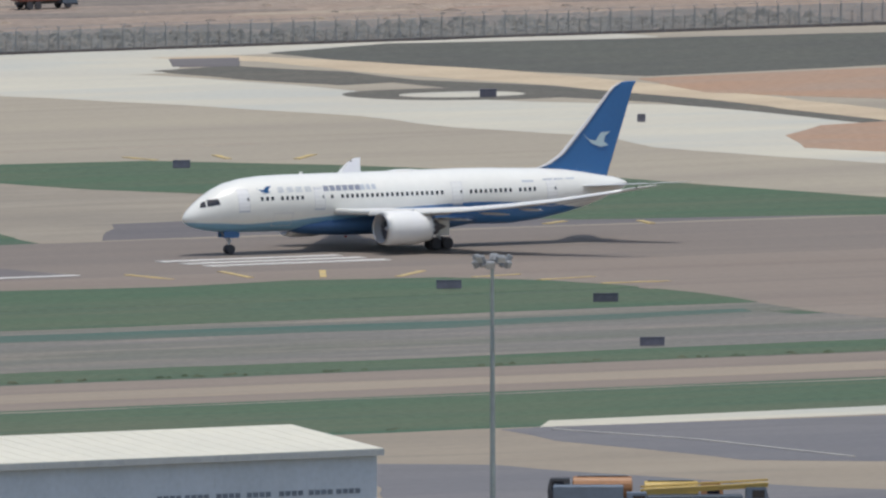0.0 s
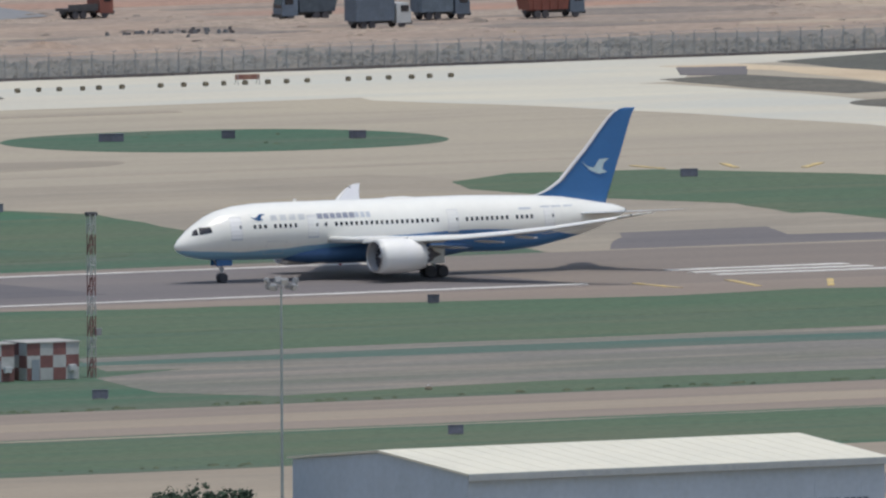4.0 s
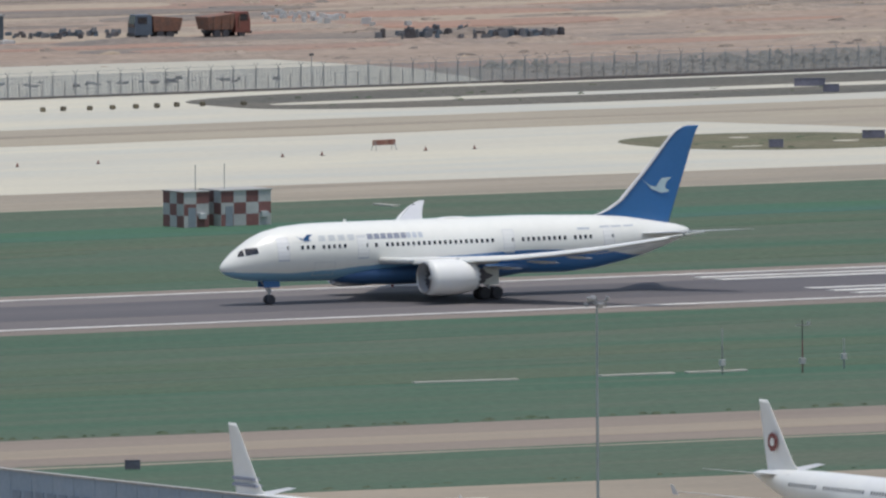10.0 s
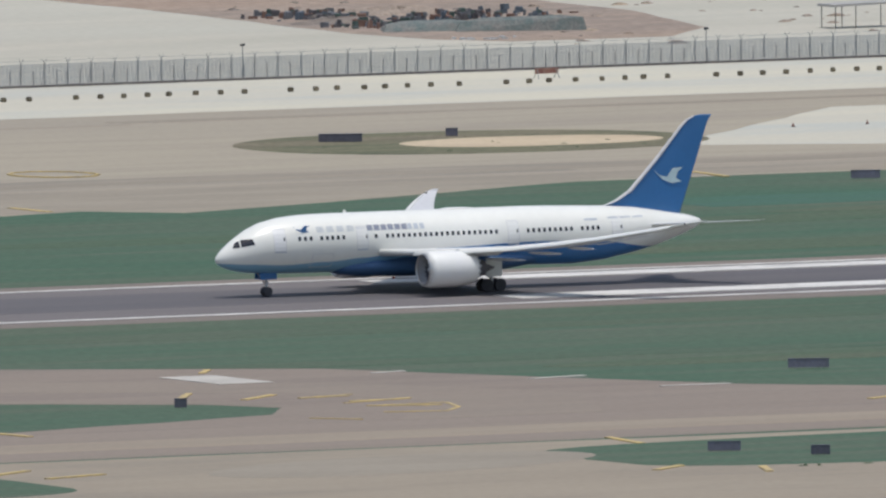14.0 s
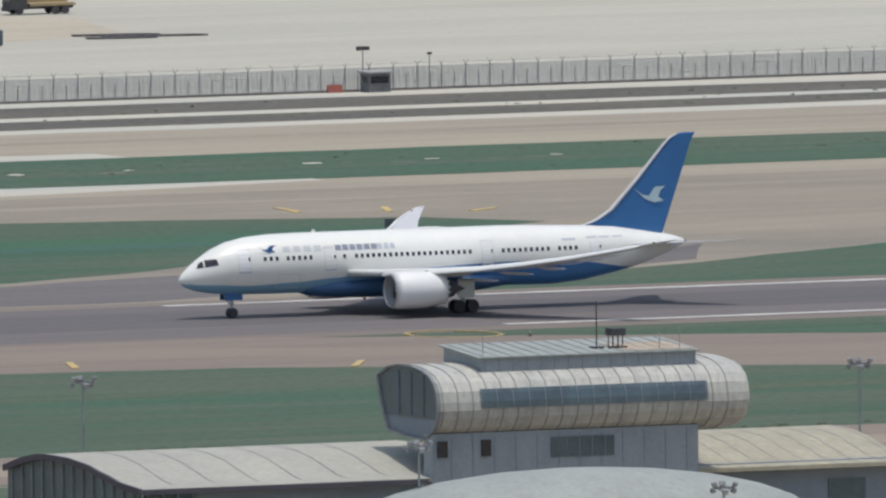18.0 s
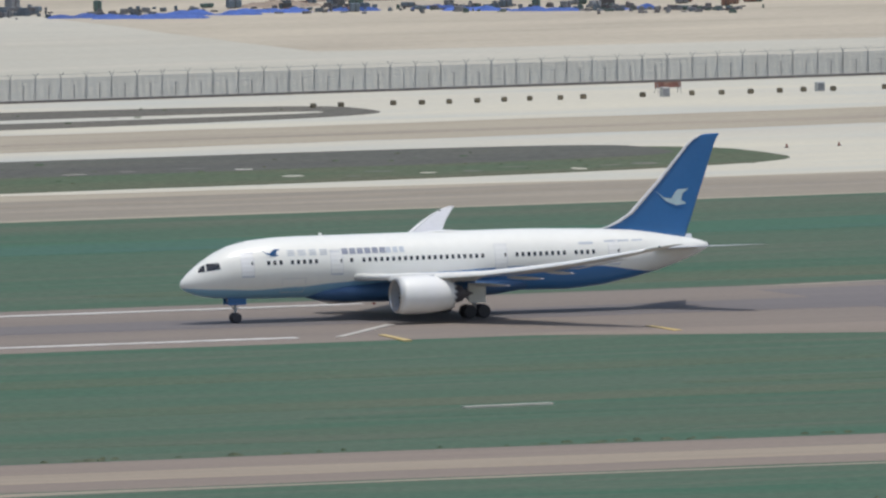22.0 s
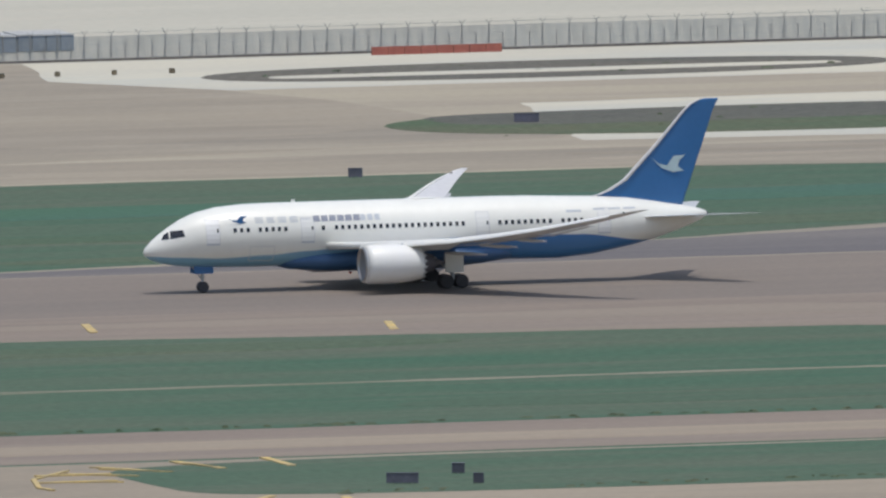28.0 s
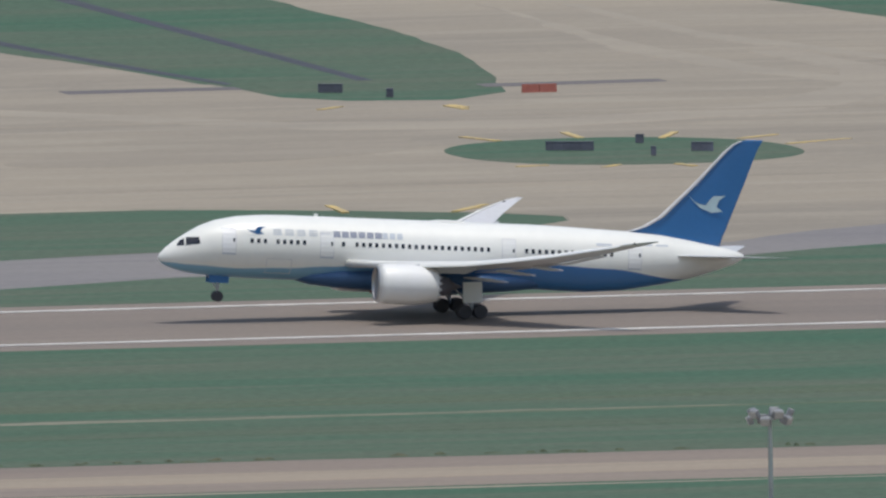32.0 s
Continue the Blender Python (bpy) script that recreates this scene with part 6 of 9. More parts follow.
part("roof", box(-1.6, 1.6, -1.4, 1.4, 2.1, 2.3, 0.05), booth, ROOF_GREY)
part("lamp_pole", rod((-0.9, 1.3, 0), (-0.9, 1.3, 4.6), 0.07), booth, POST_GREY)
part("lamp_head", box(-1.7, -0.1, 1.2, 1.4, 4.5, 4.95, 0.05), booth, CHASSIS)
cctv = thing("camera_pole", pose(1664.5, 3871, 0.0), "tall grey camera pole on a concrete base", "pole")
part("base", loft([circle(8, 0.75, "z", (0, 0, 0)), circle(8, 0.45, "z", (0, 0, 1.4))]), cctv, WALL_GREY)
part("pole", rod((0, 0, 1.4), (0, 0, 4.4), 0.09), cctv, POST_GREY)
part("arm", join(rod((0, 0, 4.1), (0.6, 0, 4.3), 0.05), rod((0, 0, 4.1), (-0.6, 0, 4.4), 0.05)), cctv, POST_GREY)
part("camera_head", box(-0.9, -0.5, -0.15, 0.15, 4.2, 4.55, 0.04), cctv, CHASSIS)
for x, y in ((2038, 3842), (1559, 3841.5), (1577, 3842), (1226, 3843), (1210, 3844)):
    c = thing("cabinet", pose(x, y, 0.08), "pale square equipment cabinet with a pole on concrete", "cabinet", "equipment cabinets")
    part("case", box(-0.45, 0.45, -0.4, 0.4, 0, 1.0, 0.05), c, CHECK_WHITE)
    part("cabinet_door", box(-0.36, 0.36, -0.42, -0.4, 0.1, 0.85), c, CRATE)
gen = thing("generator", pose(1859, 3829, 0.1), "grey-brown mobile generator on wheels", "generator")
part("housing", box(-0.85, 0.85, -0.6, 0.6, 0.35, 1.35, 0.1), gen, CRATE)
for k in (-0.5, 0.5):
    part("wheel", moved(wheel(0.3, 0.2, 12)[0], pose(k, -0.55, 0.3)), gen, TYRE)

# ---- flood-light masts ----
MAST_H = 25.0
FLOOD = mesh_of("floodlight", *box(-0.42, 0.42, -0.2, 0.26, -0.36, 0.3, 0.08), POST_GREY)
LENS = mesh_of("lens", *box(-0.36, 0.36, -0.23, -0.2, -0.3, 0.24), CHECK_WHITE)


def light_mast(x, y, k, count, label, tiers=1):
    """A mast of MAST_H with count lamps in each of its tiers; k: its stoutness."""
    ob = thing("light_mast", pose(x, y, 0, 0, 0, (x * 7) % 40), label, "lamp", "apron light masts")
    stem = 0.23 if k >= 1 else 0.13
    part("pole", loft([circle(10, stem * 1.2, "z", (0, 0, 0)), circle(10, stem, "z", (0, 0, 12)), circle(10, stem * 0.7, "z", (0, 0, MAST_H - 0.4))]), ob, MAST_GREY)
    part("base", box(-0.7, 0.7, -0.7, 0.7, 0, 0.5), ob, WALL_GREY)
    r = 1.35 * k
    turns = [math.pi * i / 4 for i in range(8)]
    hoop = []
    for a in turns:
        c, d = math.cos(a), math.sin(a)
        hoop += [((r - 0.06) * c, (r - 0.06) * d, MAST_H - 0.06), ((r + 0.06) * c, (r + 0.06) * d, MAST_H - 0.06), ((r + 0.06) * c, (r + 0.06) * d, MAST_H + 0.06), ((r - 0.06) * c, (r - 0.06) * d, MAST_H + 0.06)]
    part("lamp_ring", (hoop, [(4 * i + j, (4 * i + j + 4) % 32, 4 * ((i + 1) % 8) + (j + 1) % 4, 4 * i + (j + 1) % 4) for i in range(8) for j in range(4)]), ob, POST_GREY)
    for a in turns[::2]:
        part("arm", rod((0, 0, MAST_H - 0.35), (r * math.cos(a), r * math.sin(a), MAST_H), 0.05, 5), ob, POST_GREY)
    for i in range(count * tiers):
        a = 2 * math.pi * i / count
        fl = part("floodlight", FLOOD, ob, at=pose(1.2 * r * math.cos(a), 1.2 * r * math.sin(a), MAST_H + (0.3 if i % 2 else -0.25) - (1.6 if i >= count else 0), 25, 0, math.degrees(a) + 90))
        fl.scale = (k, k, k)
        part("lens", LENS, fl)
    part("finial", rod((0, 0, MAST_H - 0.4), (0, 0, MAST_H + 0.5), 0.05), ob, POST_GREY)


for x, y in ((1928, 3103), (817, 2988), (743, 2996), (667, 2997)):
    light_mast(x, y, 1.0, 10, "tall grey flood-light mast with a ring of lamps")
light_mast(1106.4, 3051, 1.0, 9, "tall grey flood-light mast with two rings of lamps", 2)
for x, y in ((1861, 3122), (1797, 3112)):
    light_mast(x, y, 0.85, 8, "slender grey flood-light mast with eight lamps")
for x, y in ((1740, 3113), (1441, 3002), (1418, 2920), (1436, 3037), (1357, 2956), (1356, 2894), (1338, 3036), (1334, 3003), (1369, 3051), (1132, 2901), (1065, 2920), (1052, 3028)):
    light_mast(x, y, 0.62, 6, "slender grey flood-light mast with six lamps")


# ---- checkered radio huts, masts and the windsock ----
TILE_R = mesh_of("check_tile", *box(0, 1.5, -0.05, 0, 0, 1.24), CHECK_RED)
TILE_W = mesh_of("check_tile", *box(0, 1.5, -0.05, 0, 0, 1.24), CHECK_WHITE)


def radio_hut(x, y, antennas):
    ob = thing("radio_hut", pose(x, y, 0.05), "red and white checkered radio equipment hut in the grass", "hut", "radio huts")
    for a, (x0, x1, y0, y1) in enumerate(((0, 3.0, 0, 4.5), (4.5, 10.5, 0, 4.5))):
        part("cabin", box(x0 + 0.02, x1 - 0.02, y0 + 0.02, y1, 0, 3.7), ob, CHECK_WHITE)
        for r in range(3):
            for c in range(round((x1 - x0) / 1.5)):
                part("check_tile", TILE_R if (r + c + a) % 2 else TILE_W, ob, at=pose(x0 + 1.5 * c, y0, 1.24 * r))
            for c in range(3):
                part("check_tile", TILE_R if (r + c + a + 1) % 2 else TILE_W, ob, at=pose(x0, y0 + 1.5 * (c + 1), 1.24 * r, 0, 0, -90))
        part("roof", box(x0 - 0.15, x1 + 0.15, y0 - 0.15, y1 + 0.15, 3.72, 3.85, 0.03), ob, ROOF_GREY)
        part("hut_door", box(x0 + 0.5, x0 + 1.4, y0 - 0.09, y0 - 0.05, 0, 2.1), ob, WALL_GREY)
        part("air_conditioner", box(x1 - 1.3, x1 - 0.5, y0 - 0.5, y0 - 0.06, 0.9, 1.5, 0.05), ob, VEHICLE_WHITE)
    for k in antennas:
        part("antenna", rod((k, 2, 3.8), (k, 2, 6.5), 0.05), ob, POST_GREY)


radio_hut(1972.3, 3366, ())
radio_hut(1979.5, 3631, (2.5, 6.0))
lattice = thing("lattice_mast", pose(1985.5, 3368, 0), "slender red and white lattice radio mast", "mast")
for k in range(8):
    z0, z1 = 2.05 * k, 2.05 * (k + 1)
    seg = [rod((i * 0.3, j * 0.3, z0), (i * 0.3, j * 0.3, z1), 0.06, 4) for i in (-1, 1) for j in (-1, 1)]
    seg += [rod((-0.3, -0.3, z0), (0.3, -0.3, z1), 0.04, 4), rod((0.3, -0.3, z0), (0.3, 0.3, z1), 0.04, 4), rod((-0.3, 0.3, z0), (-0.3, -0.3, z1), 0.04, 4), rod((0.3, 0.3, z1), (-0.3, 0.3, z0), 0.04, 4)]
    seg += [box(-0.34, 0.34, -0.34, 0.34, z0 + 0.98, z0 + 1.04)]
    part("mast_section", join(*seg), lattice, CHECK_RED if k % 2 == 0 else CHECK_WHITE)
part("mast_lamp", box(-0.6, 0.6, -0.3, 0.3, 16.2, 16.6, 0.05), lattice, CHASSIS)
part("cable_box", box(0.4, 1.0, -0.3, 0.3, 4.2, 4.9), lattice, POST_GREY)
for x, y, h, dark in ((1907, 3370, 5.2, 1), (1914, 3374, 3.0, 0), (1921.5, 3373, 6.1, 1), (1929, 3373, 3.3, 0), (1937, 3372, 6.0, 1), (1942, 3368, 3.4, 0), (1965, 3380, 1.2, 0), (1940, 3400, 5.0, 1), (1990, 3396, 3.0, 0), (1925, 3378, 1.6, 0), (1899, 3372, 4.6, 0)):
    m = thing("instrument_mast", pose(x, y, 0), "thin weather instrument mast with banded paint", "mast", "instrument masts")
    part("pole", rod((0, 0, 0), (0, 0, h * 0.62), 0.09), m, CHECK_RED if dark else POST_GREY)
    part("upper_pole", rod((0, 0, h * 0.62), (0, 0, h), 0.07), m, CHASSIS if dark else CHECK_WHITE)
    part("instrument_box", box(-0.28, 0.28, -0.2, 0.2, 0.9, 1.5, 0.04), m, CHECK_WHITE)
    if dark:
        part("crossarm", box(-0.7, 0.7, -0.04, 0.04, h - 0.5, h - 0.42), m, POST_GREY)
        part("sensor", box(0.55, 0.85, -0.1, 0.1, h - 0.5, h - 0.1), m, CHECK_WHITE)
cabx = thing("cabinet", pose(1923, 3368, 0), "white upright instrument cabinet standing in the grass", "cabinet")
part("case", box(-0.5, 0.5, -0.4, 0.4, 0, 1.8, 0.06), cabx, CHECK_WHITE)
part("cabinet_door", box(-0.4, 0.4, -0.42, -0.4, 0.15, 1.6), cabx, VEHICLE_WHITE)
sock = thing("windsock", pose(1953, 3371, 0), "red and white banded windsock blowing from a pole", "windsock")
part("pole", rod((0, 0, 0), (0, 0, 4.9), 0.06), sock, POST_GREY)
for k in range(5):
    a, b = 0.1 + 0.78 * k, 0.1 + 0.78 * (k + 1)
    part("sock_band", moved(loft([circle(12, 0.42 - 0.05 * k, "x", (a, 0, 0)), circle(12, 0.42 - 0.05 * (k + 1), "x", (b, 0, 0))], caps=False), pose(0, 0, 4.6, 0, 7 + k, 0)), sock, RED_CLOTH if k % 2 == 0 else CHECK_WHITE)
for x, y, w in ((1860, 3452, 1.0), (1835, 3448, 0.8), (1848, 3450, 0.9), (2002, 3330, 0.8), (1690, 3458, 0.4), (1600, 3459, 0.4), (1250, 3458, 0.4), (870, 3462, 0.5)):
    s = thing("runway_light", pose(x, y, 0), "small low airfield light unit in the grass", "light", "airfield lights")
    part("housing", turned([(0, w * 0.5), (0.25, w * 0.45), (0.45, w * 0.2)], 10, "z"), s, BLOCK)
    part("lens", turned([(0.45, w * 0.16), (0.6, 0.03)], 8, "z"), s, CHECK_WHITE)

# ---- buildings along the apron ----


def prism(points, z0, z1, top=None):
    """An upright body over a plan; top: another plan for its upper end."""
    up = top or points
    return loft([[(x, y, z0) for x, y in points], [(x, y, z1) for x, y in up]])


def ngon(cx, cy, r, n, turn):
    return [(cx + r * math.cos(turn + 2 * math.pi * i / n), cy + r * math.sin(turn + 2 * math.pi * i / n)) for i in range(n)]


hangar = thing("hangar", pose(1850.8, 3071.5, 0), "long pale hangar with a low white gabled roof", "hangar")
part("wall_body", loft([[(0, 0, 0), (45, 0, 0), (45, 31.5, 0), (0, 31.5, 0)], [(0, 0, 10.0), (45, 0, 10.0), (45, 31.5, 10.0), (0, 31.5, 10.0)]]), hangar, HANGAR_WALL)
part("gable", ([(0.01, 0.2, 10.0), (0.01, 31.3, 10.0), (0.01, 15.8, 11.35), (44.99, 0.2, 10.0), (44.99, 31.3, 10.0), (44.99, 15.8, 11.35)], [(0, 2, 1), (3, 4, 5), (0, 3, 5, 2), (1, 2, 5, 4), (0, 1, 4, 3)]), hangar, HANGAR_WALL)
for k, (ya, za, yb, zb) in enumerate(((-0.5, 10.2, 15.8, 11.6), (15.8, 11.6, 32.0, 10.2))):
    part("roof_slope", ([(-0.3, ya, za), (45.4, ya, za), (45.4, yb, zb), (-0.3, yb, zb), (-0.3, ya, za - 0.2), (45.4, ya, za - 0.2), (45.4, yb, zb - 0.2), (-0.3, yb, zb - 0.2)], [(0, 1, 2, 3), (7, 6, 5, 4), (0, 4, 5, 1), (1, 5, 6, 2), (2, 6, 7, 3), (3, 7, 4, 0)]), hangar, ROOF_WHITE)
for i in range(22):
    part("roof_seam", ([(0.6 + 2.05 * i, -0.5, 10.21), (0.66 + 2.05 * i, -0.5, 10.21), (0.66 + 2.05 * i, 15.7, 11.6), (0.6 + 2.05 * i, 15.7, 11.6), (0.63 + 2.05 * i, -0.5, 10.235), (0.63 + 2.05 * i, 15.7, 11.63)], [(0, 4, 5, 3), (4, 1, 2, 5)]), hangar, ROOF_WHITE)
part("gutter", box(-0.3, 45.4, -0.68, -0.5, 9.55, 10.15), hangar, PANEL_GREY, label="blue-grey gutter")
HWIN = mesh_of("window", *box(0, 0.52, -0.05, 0.0, 6.1, 6.55), WALL_SHADE)
for x0 in (1.3, 4.3, 14.5, 21.2, 24.2, 27.6, 30.9, 34.4, 37.6, 40.6):
    for i in range(2 if x0 == 14.5 else 4):
        part("window", HWIN, hangar, at=pose(x0 + 0.68 * i, 0, 0))
for i in range(9):
    part("cladding_rib", box(5 * i + 2.4, 5 * i + 2.5, -0.02, 0, 0, 9.4), hangar, HANGAR_WALL)
for y0 in (3.0, 8.0, 13.0, 18.0, 23.0):
    part("side_window", box(-0.05, 0, y0, y0 + 3.2, 5.6, 6.3), hangar, WALL_SHADE)
part("hangar_door", box(-0.08, 0, 6, 25, 0, 5.2), hangar, WALL_GREY, label="blue-grey sliding door")

# a tree beside the hangar: trunk, limbs and a crown of small leaf clumps
def tree(x, y, height, spread, seed):
    rnd = random.Random(seed)
    ob = thing("tree", pose(x, y, 0), "dense dark green broadleaf tree beside the hangar", "tree", "trees by the hangar")
    part("trunk", join(loft([circle(8, 0.32 * k, "z", (0.2 * math.sin(z), 0.1 * z * 0.1, z)) for z, k in ((0, 1.2), (1.5, 0.9), (height * 0.45, 0.7), (height * 0.75, 0.3))]), *(rod((0, 0, height * 0.4), (spread * 0.6 * math.cos(a), spread * 0.6 * math.sin(a), height * 0.75), 0.12, 5, 0.05) for a in (0.3, 1.6, 2.8, 4.0, 5.2))), ob, BARK)
    vs, fs = [], []
    for _ in range(420):
        a, r = rnd.uniform(0, 6.283), spread * math.sqrt(rnd.random())
        zz = height * (0.42 + 0.55 * rnd.random() * math.sqrt(max(0.05, 1 - (r / spread) ** 2)))
        c, s = Vector((r * math.cos(a), r * math.sin(a), zz)), rnd.uniform(0.35, 0.75)
        for _ in range(9):
            d = Vector((rnd.gauss(0, 1), rnd.gauss(0, 1), rnd.gauss(0, 0.7))).normalized()
            u = d.orthogonal().normalized()
            w = d.cross(u)
            p, k = c + d * s * rnd.uniform(0.4, 1.0), rnd.uniform(0.12, 0.26)
            o = len(vs)
            vs += [p - u * k, p + w * k * 0.7, p + u * k, p - w * k * 0.7 + d * 0.06]
            fs.append((o, o + 1, o + 2, o + 3))
    part("crown", (vs, fs), ob, LEAF)


tree(1837.5, 3103, 7.7, 3.2, 3), tree(1842.0, 3105, 8.2, 4.0, 5), tree(1846.5, 3106, 7.7, 3.2, 8)

# small white tower with an open frame on top
wt = thing("stair_tower", pose(1767.9, 3100, 0), "small white concrete tower with an open frame on its roof", "tower")
part("shaft", box(0, 5.3, 0, 5.8, 0, 12.3), wt, WALL_WHITE)
part("parapet", join(box(-0.1, 5.4, -0.1, 0.15, 12.3, 12.75), box(-0.1, 0.15, 0.15, 5.9, 12.3, 12.75), box(5.15, 5.4, 0.15, 5.9, 12.3, 12.75)), wt, WALL_WHITE)
for cx, cy in ((0.2, 0.2), (5.1, 0.2), (0.2, 5.6), (5.1, 5.6)):
    part("column", box(cx - 0.22, cx + 0.22, cy - 0.22, cy + 0.22, 12.75, 14.9), wt, WALL_WHITE)
for b in (box(-0.1, 5.4, -0.05, 0.4, 14.9, 15.35), box(-0.1, 5.4, 5.4, 5.85, 14.9, 15.35), box(-0.05, 0.4, 0.4, 5.4, 14.9, 15.35), box(4.9, 5.35, 0.4, 5.4, 14.9, 15.35)):
    part("beam", b, wt, WALL_WHITE)
part("window_frame", box(2.0, 3.5, -0.08, 0, 9.2, 11.2), wt, WALL_GREY)
part("window", box(2.15, 3.35, -0.1, -0.03, 9.35, 11.05), wt, GLASS_DARK)
part("water_tank", turned([(12.4, 1.1), (13.2, 1.15), (13.6, 0.5)], 14, "z"), wt, CHASSIS, pose(2.7, 2.9, 0))
part("roof_antenna", rod((2.6, 2.9, 13.5), (2.6, 2.9, 16.4), 0.06), wt, POST_GREY)

# long grey hall that runs towards the lookout
hall = thing("long_hall", pose(1676.3, 3150, 0), "long blue-grey metal hall with a flat pale roof", "hall")
part("side_wall", box(0, 0.5, -105, 0, 0, 12.1), hall, HALL_WALL)
part("end_pier", box(0.5, 2.2, -1.2, 0, 0, 12.3), hall, HALL_WALL)
part("end_wall", box(0.5, 36, -66, -65.5, 0, 9.4), hall, HALL_WALL)
part("roof", ([(0.5, -105, 10.2), (36, -105, 9.2), (36, -66, 9.2), (0.5, -66, 10.2), (0.5, -105, 9.9), (36, -105, 8.9), (36, -66, 8.9), (0.5, -66, 9.9)], [(0, 1, 2, 3), (7, 6, 5, 4), (0, 4, 5, 1), (1, 5, 6, 2), (2, 6, 7, 3), (3, 7, 4, 0)]), hall, ROOF_TEAL)
part("roof_edge", box(0.5, 36, -66.2, -65.4, 9.3, 9.55), hall, ROOF_WHITE)
part("coping", box(-0.12, 0.62, -105, 0.1, 12.1, 12.25), hall, ROOF_GREY)
for i in range(26):
    part("wall_seam", box(-0.05, 0, -4 * i - 2.06, -4 * i - 2, 0, 12.1), hall, HALL_WALL)
for i in range(7):
    part("name_bar", box(-0.1, 0, -44 - 2.2 * i, -42.5 - 2.2 * i, 7.9, 10.4), hall, SIGN_BLUE, label="plain blue bar of wall lettering")
for r in range(3):
    part("name_bar", box(-0.1, 0, -69, -60.5, 8.0 + 0.85 * r, 8.5 + 0.85 * r), hall, SIGN_BLUE)
part("roof_lamp", box(0.1, 0.9, -0.9, -0.1, 12.25, 12.6), hall, ROOF_CREAM)

# ---- the terminal with its barrel-shaped watch room ----
term = thing("terminal", pose(1376, 3000, 0), "grey terminal block with a barrel-shaped metal watch room", "terminal")
part("block", box(2.4, 27.3, -0.02, 1.6, 0, 22.9), term, PANEL_GREY)
part("rear_block", box(7.2, 27.3, 1.6, 9.5, 0, 22.9), term, PANEL_GREY)
for i in range(12):
    part("panel_joint", box(4.2 + 2.0 * i, 4.26 + 2.0 * i, -0.05, -0.02, 17.0, 22.6), term, WALL_GREY)
part("large_window", box(13.5, 19.4, -0.12, -0.02, 20.6, 22.3), term, GLASS_TEAL)
for i in range(4):
    part("window_bar", box(14.9 + 1.2 * i, 14.98 + 1.2 * i, -0.16, -0.12, 20.6, 22.3), term, POST_GREY)
for x0, w in ((2.9, 0.9), (7.0, 0.85)):
    part("small_window", box(x0, x0 + w, -0.22, -0.02, 20.9, 22.3), term, GLASS_DARK)
SHELL = ((-1.4, 24.9), (-1.35, 25.6), (-1.1, 26.5), (-0.55, 27.25), (0.4, 27.8), (1.9, 28.2), (4.0, 28.45), (6.4, 28.5), (8.6, 28.2), (10.8, 27.4), (10.3, 25.8), (9.6, 24.2), (8.6, 22.9), (5.0, 22.5), (2.0, 22.4), (0.5, 22.75), (-0.6, 23.4), (-1.2, 24.2))


def barrel(x0, x1, grow=0.0, upto=None):
    """The watch room's shell between two places along it, all round or only its first few facets."""
    def out(y, z):
        d = Vector((y - 4.6, (z - 25.4) * 2)).normalized() * grow
        return y + d.x, z + d.y
    pts = SHELL[:upto] if upto else SHELL
    return loft([[(x, *out(y, z)) for y, z in pts] for x in (x0, x1)], not upto, not upto)


part("barrel", barrel(2.6, 30.2), term, SHELL_METAL)
part("rounded_end", loft([[(30.2 + k, 4.6 + (y - 4.6) * q, 25.4 + (z - 25.4) * q) for y, z in SHELL] for k, q in ((0, 1.0), (1.0, 0.985), (1.5, 0.93), (1.72, 0.8), (1.78, 0.4))]), term, SHELL_METAL)
RIB = mesh_of("rib", *barrel(-0.05, 0.05, 0.08), ROOF_GREY)
for i in range(20):
    part("rib", RIB, term, at=pose(2.9 + 1.4 * i, 0, 0))


def on_front(u):
    """The shell's front, up from its widest place."""
    k = min(int(u), 2)
    return [SHELL[k][c] * (1 - u + k) + SHELL[k + 1][c] * (u - k) for c in (0, 1)]


def front_band(x0, x1, grow):
    pts = [on_front(u) for u in (0.2, 0.6, 1.0, 1.4, 1.8, 2.2)]
    return loft([[(x, y - grow, z + grow * 0.2) for y, z in pts] for x in (x0, x1)], False, False)


part("window_band", front_band(6.4, 27.6, 0.12), term, GLASS_TEAL, label="dark teal window band")
for i in range(15):
    part("mullion", front_band(6.4 + 1.5 * i, 6.46 + 1.5 * i, 0.15), term, POST_GREY)
part("lower_end", ([(2.57, y, z) for y, z in [(-1.25, 24.15)] + list(SHELL[12:18])[::-1] + [(9.55, 24.15)]][::-1], [tuple(range(8))]), term, WALL_GREY)
GL = [(-1.2, 24.2), (-1.2, 25.4), (-0.95, 26.4), (-0.4, 27.1), (0.5, 27.6), (1.9, 28.0), (4.0, 28.25), (6.4, 28.3), (8.6, 28.0), (10.5, 27.25), (10.1, 25.8), (9.5, 24.2)]
part("end_glazing", loft([[(x, y, z) for y, z in GL] for x in (2.62, 2.45)]), term, GLASS_TEAL, label="dark end glazing")
for y in (1.5, 4.0, 6.5):
    part("end_mullion", box(2.36, 2.45, y, y + 0.12, 24.3, 28.0), term, WALL_SHADE)
part("end_rim", loft([[(x, 4.6 + (y - 4.6) * q, 25.4 + (z - 25.4) * q) for y, z in SHELL] for x, q in ((2.6, 1.02), (2.25, 1.03), (2.25, 0.98), (2.6, 0.97))], False), term, POST_GREY)
